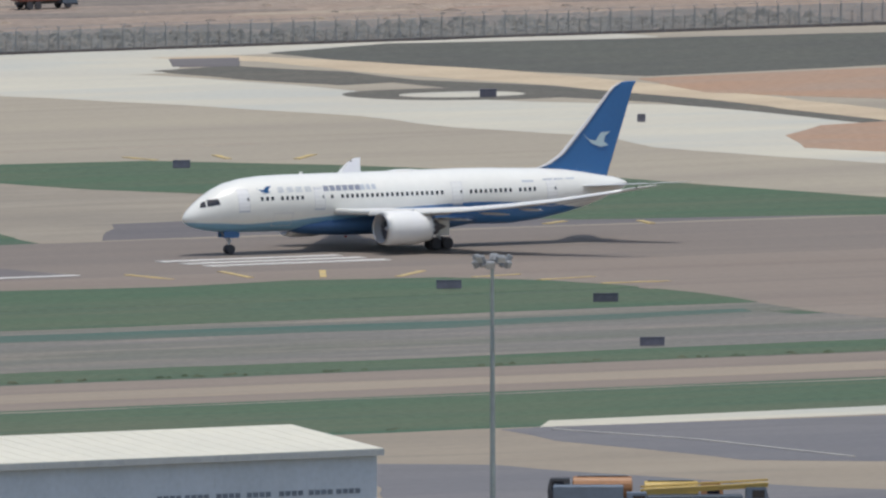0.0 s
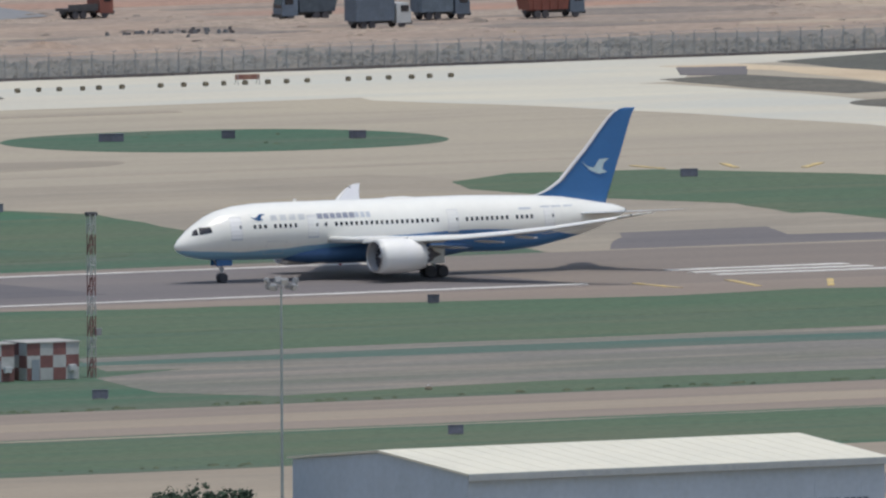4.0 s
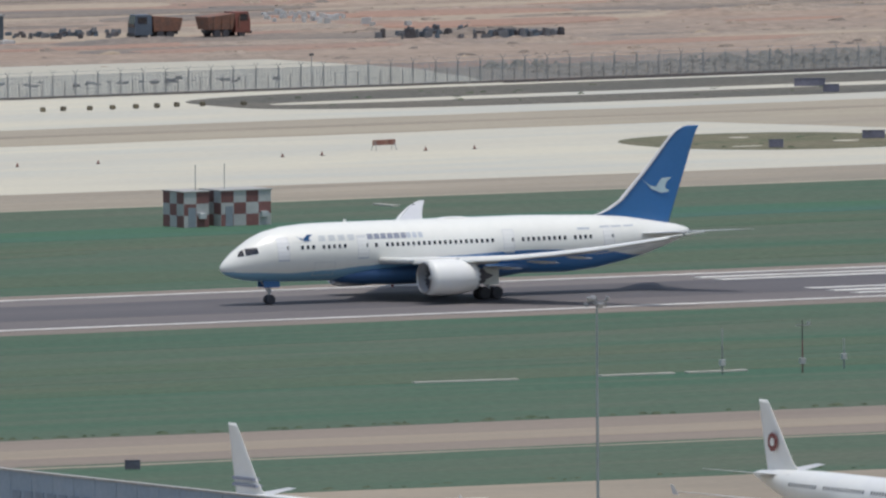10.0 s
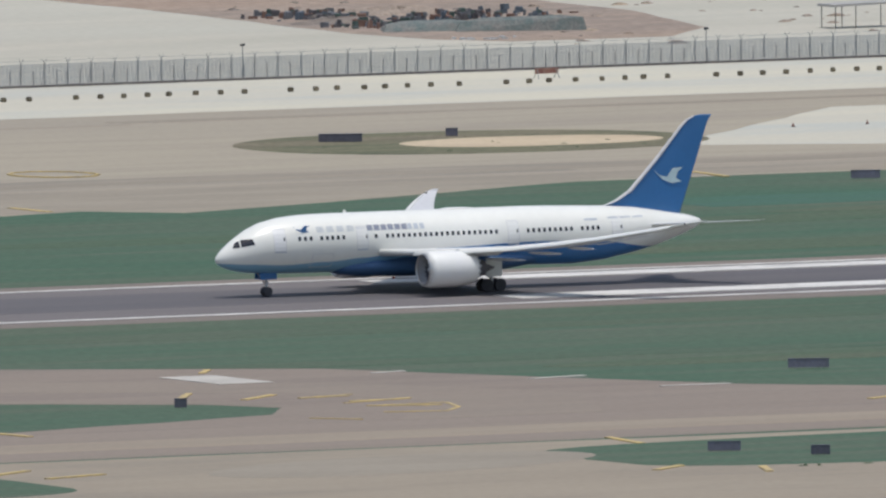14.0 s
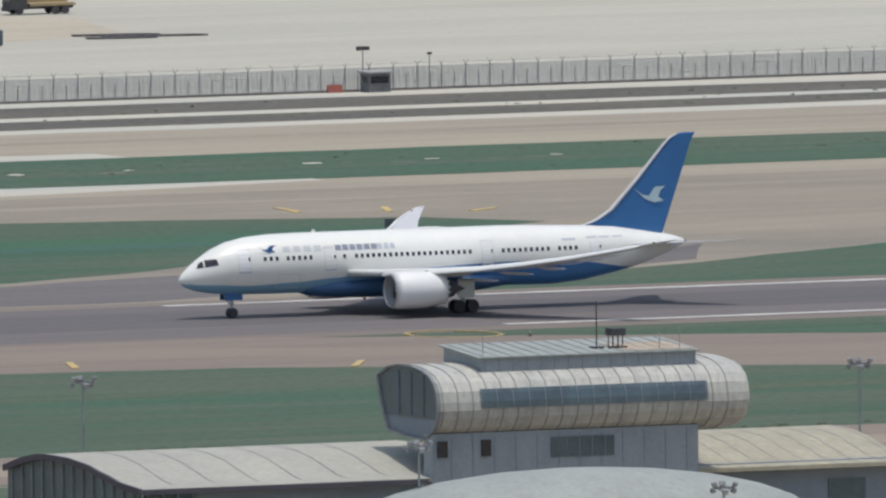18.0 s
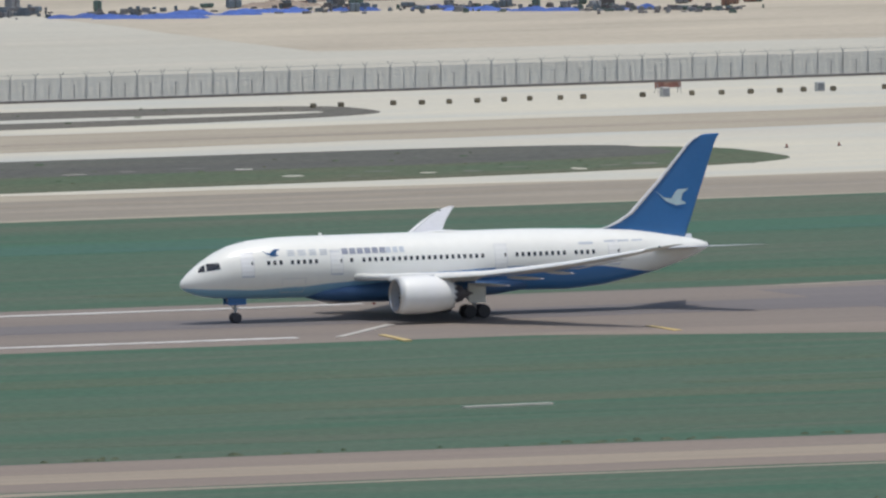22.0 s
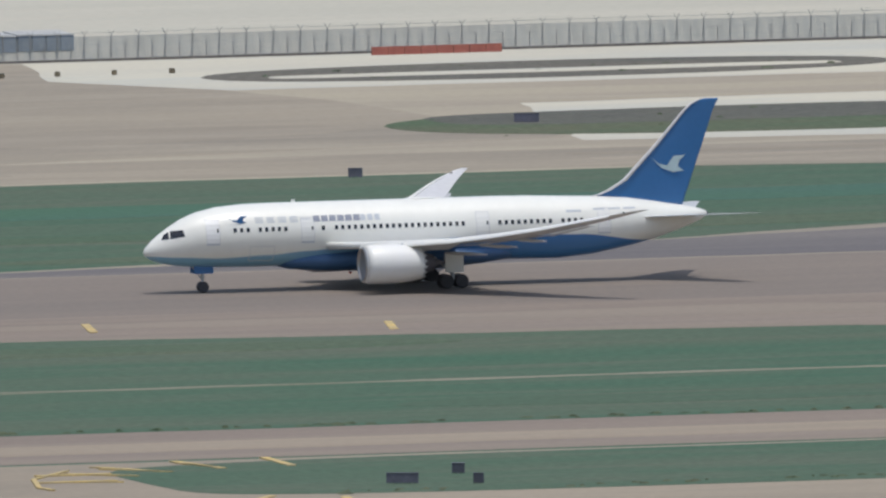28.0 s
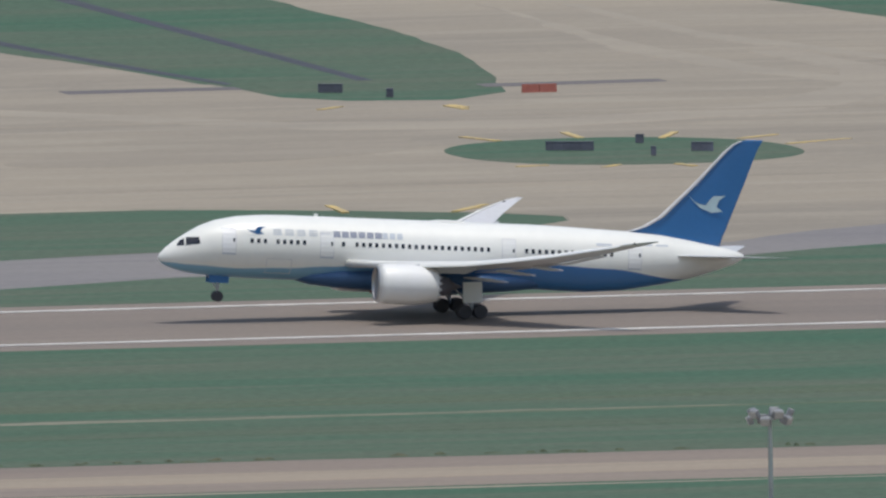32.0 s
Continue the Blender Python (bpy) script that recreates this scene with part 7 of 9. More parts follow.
part("roof_house", loft([[(7.5, 1.0, 27.9), (27.6, 1.0, 27.9), (27.6, 8.5, 27.9), (7.5, 8.5, 27.9)], [(7.5, 1.0, 29.15), (27.6, 1.0, 29.15), (27.6, 8.5, 29.75), (7.5, 8.5, 29.75)]]), term, PANEL_GREY)
part("roof_sheet", loft([[(7.1, 0.7, 29.1), (27.9, 0.7, 29.1), (27.9, 0.7, 29.22), (7.1, 0.7, 29.22)], [(7.1, 8.8, 29.8), (27.9, 8.8, 29.8), (27.9, 8.8, 29.92), (7.1, 8.8, 29.92)]]), term, DOME_GREY)
part("rust_stain", loft([[(21.5, 1.2, 29.3), (27.5, 1.2, 29.3), (27.5, 1.2, 29.32), (21.5, 1.2, 29.32)], [(20.8, 6.0, 29.66), (27.3, 6.0, 29.66), (27.3, 6.0, 29.68), (20.8, 6.0, 29.68)]]), term, RUST)
for i in range(16):
    part("roof_batten", loft([[(7.7 + 1.3 * i, 0.7, 29.22), (7.78 + 1.3 * i, 0.7, 29.22), (7.78 + 1.3 * i, 0.7, 29.28), (7.7 + 1.3 * i, 0.7, 29.28)], [(7.7 + 1.3 * i, 8.8, 29.92), (7.78 + 1.3 * i, 8.8, 29.92), (7.78 + 1.3 * i, 8.8, 29.98), (7.7 + 1.3 * i, 8.8, 29.98)]]), term, DOME_GREY)
    part("house_joint", box(7.9 + 1.3 * i, 7.95 + 1.3 * i, 0.97, 1.0, 27.9, 29.1), term, WALL_GREY)
part("roof_mast", join(rod((19.5, 3.5, 29.1), (19.5, 3.5, 33.4), 0.07), box(19.0, 20.0, 3.1, 3.9, 29.15, 29.6)), term, CHASSIS)
part("radar_frame", join(*(rod((20.8 + a, 3 + b, 29.1), (20.8 + a, 3 + b, 30.8), 0.06) for a in (0, 0.9) for b in (0, 0.9)), box(20.6, 21.9, 2.8, 4.1, 30.5, 31.1), box(20.4, 22.1, 2.9, 3.1, 29.3, 29.6)), term, CHASSIS)
for x in (8.0, 24.5, 26.4):
    part("roof_rod", rod((x, 1.6, 29.1), (x, 1.6, 31.0), 0.04), term, POST_GREY)
# the curved roofs beside it
lw = thing("curved_roof_wing", pose(1352, 3000, 0), "terminal wing with a curved grey roof and teal glass end", "terminal wing")


WAVE = ((0.0, 0.0), (0.19, 0.17), (0.35, 0.46), (0.54, 0.78), (0.73, 0.96), (0.9, 1.0), (1.0, 1.0), (1.15, 0.82), (1.35, 0.44))


def wave_end(v):
    """A point of the roof's end edge, from the front eave over the crest to the back."""
    for (p, a), (q, b) in zip(WAVE, WAVE[1:]):
        if v <= q:
            w = (v - p) / (q - p)
            w = w if p == 0 else w * w * (3 - 2 * w) * 0.4 + w * 0.6
            return -0.55 * (1 - v) - 2.3 * v, 17 * v, 19.2 + 2.15 * (a + (b - a) * w)
    return -0.55 * (1 - v) - 2.3 * v, 17 * v, 19.2 + 2.15 * WAVE[-1][1]


EDGE = [wave_end(1.35 * i / 27) for i in range(28)]
part("roof", loft([[(x, y, z), (31, y, z), (31, y, z - 0.3), (x, y, z - 0.3)] for x, y, z in EDGE]), lw, ROOF_PALE, smooth=False)
part("end_fascia", loft([[(x - 0.25, y, z - 0.5), (x, y, z - 0.5), (x, y, z + 0.05), (x - 0.25, y, z + 0.05)] for x, y, z in EDGE]), lw, FASCIA, label="dark fascia along the curved roof end")
part("eave_fascia", box(-0.5, 26, -0.2, 0.0, 18.75, 19.15), lw, FASCIA, label="dark fascia under the eave")
for i in range(6):
    part("roof_seam", moved(([(0, y, z + 0.03) for x, y, z in EDGE[2:20]] + [(0.1, y, z + 0.03) for x, y, z in EDGE[2:20]], [(u, u + 18, u + 19, u + 1) for u in range(17)]), pose(3 + 4 * i, 0, 0)), lw, POST_GREY)
part("front_wall", box(5.0, 26, 1.2, 1.5, 0, 18.9), lw, WALL_GREY)
part("glass_front", box(0.2, 5.0, 1.1, 1.4, 0, 18.9), lw, GLASS_TEAL)
part("glass_end", loft([[(x + 0.25, y, 0), (x + 0.45, y, 0), (x + 0.45, y, z - 0.3), (x + 0.25, y, z - 0.3)] for x, y, z in EDGE[1:]]), lw, GLASS_TEAL)
for i in range(2, 27, 2):
    x, y, z = EDGE[i]
    part("end_post", box(x + 0.1, x + 0.25, y - 0.06, y + 0.06, 0, z - 0.4), lw, POST_GREY)
for i in range(4):
    part("front_post", box(0.4 + 1.4 * i, 0.52 + 1.4 * i, 0.98, 1.1, 0, 18.8), lw, POST_GREY)
part("glass_rail", box(0.2, 5.0, 1.0, 1.1, 16.6, 16.8), lw, POST_GREY)
rw = thing("curved_roof_wing", pose(1405, 3006, 0), "terminal wing with a curved cream sheet roof", "terminal wing")
CREST = [(17 * 1.35 * i / 27, wave_end(1.35 * i / 27)[2] - 19.2) for i in range(28)]
part("roof", loft([[(0, y, 18.65 + 1.0 * h), (21.4, y, 18.65 + 1.0 * h), (21.4, y, 18.3 + 1.0 * h), (0, y, 18.3 + 1.0 * h)] for y, h in CREST]), rw, ROOF_CREAM)
for i in range(10):
    part("roof_seam", moved(([(0, y, 18.68 + 1.0 * h) for y, h in CREST[:20]] + [(0.1, y, 18.68 + 1.0 * h) for y, h in CREST[:20]], [(u, u + 20, u + 21, u + 1) for u in range(19)]), pose(1 + 2.2 * i, 0, 0.01)), rw, ROOF_GREY)
part("wall", box(0.3, 20.4, 1.5, 14, 0, 18.9), rw, WALL_GREY)
part("window", box(14, 17.5, 1.42, 1.5, 15.5, 17.3), rw, GLASS_TEAL)
dome = thing("dome_roof", pose(1371.0, 2955, 0), "low pale domed roof in front of the terminal", "roof")
part("shell", loft([[(22 * math.sin(a) * math.cos(2 * math.pi * i / 40), 10 * math.sin(a) * math.sin(2 * math.pi * i / 40), 17.6 + 5.2 * math.cos(a)) for i in range(40)] for a in (1.57, 1.35, 1.1, 0.85, 0.6, 0.35, 0.12, 0.01)]), dome, DOME_GREY, smooth=True)
part("drum", loft([[(21.9 * math.cos(2 * math.pi * i / 40), 9.9 * math.sin(2 * math.pi * i / 40), z) for i in range(40)] for z in (0, 17.6)]), dome, WALL_GREY)

# ---- the control tower ----
tower = thing("control_tower", pose(1039.7, 3087, 0, 0, 0, -18.6), "pale concrete control tower with a dark glazed cab", "tower")
TURN = -math.pi / 2 - 0.12
top8 = [(-4.8, -7), (7.0, -7), (9.6, -4.4), (9.6, 4), (7, 7), (-4.8, 7), (-8.1, 4), (-8.1, -3.5)]
neck = [(-4.6, -6.8), (6.8, -6.8), (9.2, -4.3), (9.2, 4), (6.8, 6.8), (-4.6, 6.8), (-7.4, 4), (-7.4, -3.4)]
foot = [(-2.9, -5.8), (5.6, -5.8), (7.1, -4.1), (7.1, 4), (5.6, 5.8), (-2.9, 5.8), (-4.4, 4), (-4.4, -3.2)]
part("shaft", loft([[(x, y, 0) for x, y in foot], [(x, y, 9.5) for x, y in foot], [(x, y, 18.9) for x, y in neck]]), tower, TOWER_WALL)
part("upper_block", prism(top8, 18.9, 23.2), tower, TOWER_WALL)
part("raised_panel", prism([(-8.2, -3.5), (-4.9, -7.05), (-4.6, -6.7), (-7.9, -3.2)], 18.6, 25.0), tower, TOWER_WALL)
# no hollow here: the recess's shade is only the strip's slate-blue colour
part("recess_shade_strip", loft([[(1.6, -5.86, 9.0), (3.9, -5.86, 9.0), (3.9, -5.4, 9.0), (1.6, -5.4, 9.0)], [(2.1, -6.84, 18.7), (4.4, -6.84, 18.7), (4.4, -6.3, 18.7), (2.1, -6.3, 18.7)]]), tower, WALL_SHADE, label="flush slate-blue strip, coloured as the shade of a recess")
for z, x in ((11.4, 1.95), (15.6, 2.15)):
    part("slit_window", box(x, x + 0.55, -6.15 - (z - 11.4) * 0.11, -5.7, z, z + 2.0), tower, GLASS_SLATE)
# the groove is a flush strip too, its shade put into the colour
part("groove_shade_strip", loft([[(-4.1, -3.9, 9.0), (-3.4, -5.1, 9.0), (-3.1, -4.9, 9.0), (-3.8, -3.7, 9.0)], [(-6.9, -4.2, 18.7), (-6.2, -5.1, 18.7), (-5.9, -4.9, 18.7), (-6.6, -4.0, 18.7)]]), tower, WALL_SHADE)
part("block_window", box(-4.5, -0.8, -7.15, -6.9, 19.5, 22.9), tower, GLASS_SLATE)
for k in range(1, 5):
    part("window_bar", box(-4.5 + 0.74 * k, -4.44 + 0.74 * k, -7.2, -7.15, 19.5, 22.9), tower, CHASSIS)
part("sill", box(-4.7, -0.6, -7.3, -6.9, 19.1, 19.5), tower, TOWER_WALL)
part("lintel", box(-4.7, -0.6, -7.25, -6.9, 22.9, 23.15), tower, TOWER_WALL)
part("corner_window", prism([(7.05, -7.1), (9.75, -4.4), (9.6, -4.25), (6.9, -6.95)], 19.6, 22.7), tower, GLASS_SLATE)
for z in (20.4, 21.2, 22.0):
    part("corner_bar", prism([(7.05, -7.15), (9.8, -4.4), (9.75, -4.35), (7.0, -7.1)], z, z + 0.07), tower, CHASSIS)
part("corner_sill", prism([(7.0, -7.3), (9.95, -4.35), (9.6, -4.2), (6.8, -6.95)], 19.25, 19.6), tower, TOWER_WALL)
part("side_window", box(-8.25, -8.0, -3.2, 1.0, 19.4, 22.7), tower, GLASS_SLATE)
part("round_vent", turned([(-7.12, 0.26), (-6.95, 0.26)], 14, "y"), tower, GLASS_DARK, pose(1.0, 0, 22.2))
part("balcony_floor", prism([(x * 1.02, y * 1.02) for x, y in top8], 23.2, 23.4), tower, WALL_GREY)
for (xa, ya), (xb, yb) in zip(top8, top8[1:] + top8[:1]):
    for z in (23.75, 24.15, 24.55):
        part("balcony_rail", rod((xa * 0.99, ya * 0.99, z), (xb * 0.99, yb * 0.99, z), 0.045, 5), tower, POST_GREY)
    for k in range(4):
        q = k / 4
        part("rail_post", rod(((xa * (1 - q) + xb * q) * 0.99, (ya * (1 - q) + yb * q) * 0.99, 23.4), ((xa * (1 - q) + xb * q) * 0.99, (ya * (1 - q) + yb * q) * 0.99, 24.6), 0.04, 4), tower, POST_GREY)
part("cab_wall", prism(ngon(0, 0, 6.6, 8, TURN), 23.4, 24.6), tower, WALL_SHADE)
cab0, cab1 = ngon(0, 0, 6.6, 8, TURN), ngon(0, 0, 7.4, 8, TURN)
part("cab_glazing", loft([[(x, y, 24.6) for x, y in cab0], [(x, y, 27.5) for x, y in cab1]]), tower, GLASS_TINT, label="dark outward-leaning cab glazing")
for i in range(8):
    for q in (0.0, 0.33, 0.66):
        a = [cab0[i][k] * (1 - q) + cab0[(i + 1) % 8][k] * q for k in (0, 1)]
        b = [cab1[i][k] * (1 - q) + cab1[(i + 1) % 8][k] * q for k in (0, 1)]
        part("cab_mullion", rod((a[0] * 1.01, a[1] * 1.01, 24.6), (b[0] * 1.01, b[1] * 1.01, 27.5), 0.11 if q == 0 else 0.06, 5), tower, CHASSIS)
part("fascia", loft([[(x, y, 27.5) for x, y in ngon(0, 0, 7.6, 8, TURN)], [(x, y, 29.8) for x, y in ngon(0, 0, 7.95, 8, TURN)]]), tower, TOWER_WALL)
part("roof_rim", prism(ngon(0, 0, 8.0, 8, TURN), 29.8, 29.9), tower, ROOF_DIRTY)
mast = part("roof_mast", join(*(rod((0.5 + a, 0.3 + b, 29.9), (0.5 + a * 0.5, 0.3 + b * 0.5, 34.3), 0.1) for a in (-0.42, 0.42) for b in (-0.42, 0.42))), tower, BROWN_DULL, label="dull brown lattice roof mast")
for k in range(9):
    part("mast_brace", box(0.12, 0.88, -0.08, 0.68, 30.3 + 0.45 * k, 30.4 + 0.45 * k), mast, BROWN_DULL)
part("mast_tip", join(rod((0.5, 0.3, 34.2), (0.5, 0.3, 35.4), 0.1), turned([(35.3, 0.05), (35.5, 0.22), (35.7, 0.05)], 8, "z")), tower, ROOF_CREAM)
part("whip_antenna", rod((-4.2, -1, 29.8), (-4.2, -1, 34.0), 0.07), tower, CHASSIS)
part("whip_antenna", rod((3.8, 1, 29.8), (3.8, 1, 32.4), 0.07), tower, CHASSIS)
for a in (0.4, 1.97, 3.54, 5.11):
    part("pyramid_leg", rod((-3.2 + 1.3 * math.cos(a), -2 + 1.3 * math.sin(a), 29.9), (-3.2, -2, 32.4), 0.07, 5), tower, ROOF_CREAM)
    for r, z in ((0.9, 30.7), (0.5, 31.4)):
        part("pyramid_bar", rod((-3.2 + r * math.cos(a), -2 + r * math.sin(a), z), (-3.2 + r * math.cos(a + 1.57), -2 + r * math.sin(a + 1.57), z), 0.05, 4), tower, ROOF_CREAM)
for k in range(5):
    part("roof_rail_post", rod((-5.2 + 1.1 * k, -5.2 + 0.1 * k, 29.9), (-5.2 + 1.1 * k, -5.2 + 0.1 * k, 30.6), 0.05, 4), tower, ROOF_CREAM)
part("roof_rail", rod((-5.2, -5.2, 30.6), (-0.8, -4.8, 30.6), 0.05, 4), tower, ROOF_CREAM)
part("roof_unit", box(-1.8, 2.2, 2, 4.5, 29.9, 31.0, 0.1), tower, BROWN_DULL)
for dx in (0.0, 0.7):
    part("ladder_rail", rod((8.0 + dx, -2.6, 23.4), (8.0 + dx, -2.6, 30.3), 0.07, 5), tower, CHASSIS)
for k in range(13):
    part("ladder_rung", rod((8.0, -2.6, 23.8 + 0.5 * k), (8.7, -2.6, 23.8 + 0.5 * k), 0.05, 4), tower, CHASSIS)
for k in range(5):
    part("ladder_hoop", join(rod((7.8, -2.6, 25.5 + 1.1 * k), (7.8, -3.4, 25.5 + 1.1 * k), 0.05, 4), rod((7.8, -3.4, 25.5 + 1.1 * k), (9.0, -3.4, 25.5 + 1.1 * k), 0.05, 4), rod((9.0, -3.4, 25.5 + 1.1 * k), (9.0, -2.6, 25.5 + 1.1 * k), 0.05, 4)), tower, CHASSIS)
blockb = thing("flat_roof_block", pose(996, 2980, 0), "grey flat-roofed block with railings and roof units", "building")
part("wall_body", box(0, 42, 0, 8, 0, 16.9), blockb, WALL_GREY)
part("parapet", box(-0.2, 42, -0.2, 0.3, 16.9, 17.6), blockb, ROOF_GREY)
part("side_parapet", box(-0.2, 0.3, 0.3, 8, 16.9, 17.6), blockb, ROOF_GREY)
part("roof", box(0.3, 42, 0.3, 8, 16.9, 17.0), blockb, ROOF_GREY)
for i in range(5):
    part("roof_pipe", rod((1 + 2 * i, 1 + 1.3 * i, 17.5), (41, 1 + 1.3 * i, 17.5), 0.12, 6), blockb, RIB_METAL)
for i in range(10):
    part("rail_post", box(0.5 + 4.5 * i, 0.6 + 4.5 * i, 6, 6.1, 17, 18.3), blockb, POST_GREY)
part("upper_rail", rod((0.5, 6, 18.3), (41, 6, 18.3), 0.07, 5), blockb, RIB_METAL)
part("roof_box", box(5.5, 41, 3, 7.5, 17, 17.8), blockb, ROOF_GREY)
for k, (y, z) in enumerate(((0.9, 18.1), (2.4, 18.3), (4.2, 18.5))):
    part("frame_rail", rod((2.0 + 1.5 * k, y, z), (41, y, z), 0.09, 5), blockb, RIB_METAL)
    for i in range(8):
        part("frame_post", box(3 + 1.5 * k + 4.6 * i, 3.14 + 1.5 * k + 4.6 * i, y - 0.07, y + 0.07, 17, z), blockb, POST_GREY)
for i in range(8):
    part("frame_tie", rod((4.5 + 4.6 * i, 0.9, 18.1), (6.5 + 4.6 * i, 4.2, 18.5), 0.07, 5), blockb, RIB_METAL)
part("roof_fan", box(25.5, 27.5, 4, 5.5, 17.8, 18.5, 0.1), blockb, CHASSIS)
shed = thing("flat_shed", pose(1101.3, 2994, 0), "low shed with a white sheet roof sloping to its front", "shed")
part("wall_body", loft([[(0.3, 0.3, 0), (25.0, 0.3, 0), (25.0, 8, 0), (0.3, 8, 0)], [(0.3, 0.3, 16.0), (25.0, 0.3, 16.0), (25.0, 8, 17.1), (0.3, 8, 17.1)]]), shed, WALL_GREY)
part("roof", loft([[(0, 0, 16.1), (25.3, 0, 16.1), (25.3, 0, 16.5), (0, 0, 16.5)], [(0, 8.2, 17.2), (25.3, 8.2, 17.2), (25.3, 8.2, 17.6), (0, 8.2, 17.6)]]), shed, ROOF_WHITE)
part("ridge_trim", box(-0.1, 25.4, 8.2, 8.5, 17.15, 17.75), shed, ROOF_GREY)
part("verge", loft([[(25.3, 0, 16.2), (25.6, 0, 16.2), (25.6, 0, 16.7), (25.3, 0, 16.7)], [(25.3, 8.2, 17.3), (25.6, 8.2, 17.3), (25.6, 8.2, 17.8), (25.3, 8.2, 17.8)]]), shed, ROOF_GREY)
for i in range(14):
    part("roof_seam", loft([[(0.9 + 1.8 * i, 0, 16.5), (0.98 + 1.8 * i, 0, 16.5), (0.94 + 1.8 * i, 0, 16.56)], [(0.9 + 1.8 * i, 8.2, 17.6), (0.98 + 1.8 * i, 8.2, 17.6), (0.94 + 1.8 * i, 8.2, 17.66)]]), shed, ROOF_WHITE)
front = thing("parapet_block", pose(1105.7, 2988, 0), "pale block with a white ribbed parapet", "building")
part("wall_body", box(0, 26.8, 0, 1.8, 0, 16.0), front, WALL_GREY)
part("parapet", box(-0.2, 27.0, -0.2, 2.0, 16.0, 16.8), front, CHECK_WHITE)
for i in range(16):
    part("parapet_rib", box(0.5 + 1.7 * i, 0.62 + 1.7 * i, -0.26, -0.2, 16.0, 16.8), front, ROOF_GREY)

# ---- parked and taxiing aircraft ----


def narrowbody(name, at, length, label, fin_mat, body_mat, rear_mat=None, emblem=None, bands=False, band_mat=None, leaf=None):
    """A single-aisle airliner, its nose to +x, origin under the main wheels."""
    L = length
    a, b = -L * 0.54, L * 0.46
    ob = thing(name, at, label, "airplane")
    sec = [(a, 4.75, 0.12, 0.12), (a + 1.2, 4.7, 0.45, 0.42), (a + 4.5, 4.3, 1.05, 1.0), (a + 8.5, 3.85, 1.65, 1.6), (a + 12, 3.62, 1.98, 1.95), (b - 7, 3.6, 2.0, 1.98), (b - 4.5, 3.56, 1.94, 1.9),
           (b - 2.4, 3.42, 1.68, 1.62), (b - 1.1, 3.25, 1.25, 1.2), (b - 0.35, 3.12, 0.7, 0.7), (b, 3.05, 0.08, 0.08)]
    part("fuselage", fuselage(sec, 32), ob, body_mat, smooth=True)
    fn = fin_body([(4.6, -1.6, 5.0, 0.5), (5.6, -0.7, 5.1, 0.5), (6.2, 0.2, 5.3, 0.48), (11.4, 4.6, 6.5, 0.28), (11.75, 5.0, 6.55, 0.1)])
    mirror = [(a + 7.6 - x, y, z) for x, y, z in fn[0]]
    fin = part("vertical_fin", (mirror, [q[::-1] for q in fn[1]]), ob, fin_mat, smooth=True)
    if emblem:
        for side in (-1, 1):
            part("emblem", moved(turned([(-0.02, 0.9), (0.02, 0.9)], 9, "y"), pose(a + 4.0, side * 0.3, 7.9)), fin, emblem, label="plain round emblem")
            part("emblem_leaf", moved(turned([(-0.02, 0.42), (0.02, 0.42)], 7, "y"), pose(a + 4.0, side * 0.33, 7.9)), fin, leaf or fin_mat)
    if bands:
        for z in (6.0, 6.6):
            part("fin_band", box(a + 2.4, a + 7.2 - (z - 6), -0.33, 0.33, z, z + 0.28), fin, LETTER_BLUE)
    if rear_mat:
        part("rear_body", fuselage([(x, z, h + 0.03, w + 0.03) for x, z, h, w in sec[:5]], 32), ob, rear_mat, smooth=True)
    for side in (-1, 1):
        w = wing_half([(0.3, 4.5, -2.6, 2.6, 1.0), (6.4, 0.9, -2.7, 3.2, 0.6), (17, -5.2, -6.8, 4.5, 0.18)], side, 10)
        part("wing", w, ob, AIR_WING, smooth=True)
        part("stabilizer", wing_half([(0.2, a + 6.2, a + 2.2, 4.9, 0.35), (6.2, a + 2.6, a + 0.9, 5.5, 0.1)], side, 8), ob, AIR_WING, smooth=True)
        part("winglet", plate([(-5.4, 4.2), (-6.6, 4.2), (-7.0, 5.1), (-6.6, 5.1)], side * 17.02), ob, AIR_WING)
        ng = part("nacelle", moved(turned([(-2.2, 0.75), (-1.0, 1.05), (1.2, 1.12), (2.0, 1.02), (2.15, 0.9)], 22), pose(4.2, side * 5.75, 1.85)), ob, AIR_WHITE, smooth=True)
        part("inlet", moved(turned([(2.16, 0.86), (2.2, 0.84)], 22), pose(4.2, side * 5.75, 1.85)), ng, DARK_METAL)
        part("pylon", box(0.8, 5.0, side * 5.75 - 0.15, side * 5.75 + 0.15, 2.6, 3.3), ob, AIR_GREY)
        part("main_gear_leg", rod((0, side * 3.8, 0.5), (0, side * 3.6, 2.6), 0.13), ob, AIR_GREY)
        for k in (-0.45, 0.45):
            gear_wheel(ob, 0, side * 3.8 + k, 0.58, 0.4)
        x0, n = a + 9.5, int((L - 17) / 0.53)
        for i in range(n):
            x = x0 + 0.53 * i
            if i % 17 in (11, 12):
                continue
            part("window", patch(sec, ((x - 0.12, 4.1), (x + 0.12, 4.1), (x + 0.12, 4.44), (x - 0.12, 4.44)), side, 0.03, 1, 1), ob, GLASS_DARK)
        for x in (a + 8.3, b - 6.0):
            part("door_seam", outline(sec, x - 0.45, x + 0.45, 3.2, 5.1, side, 0.06), ob, SEAM)
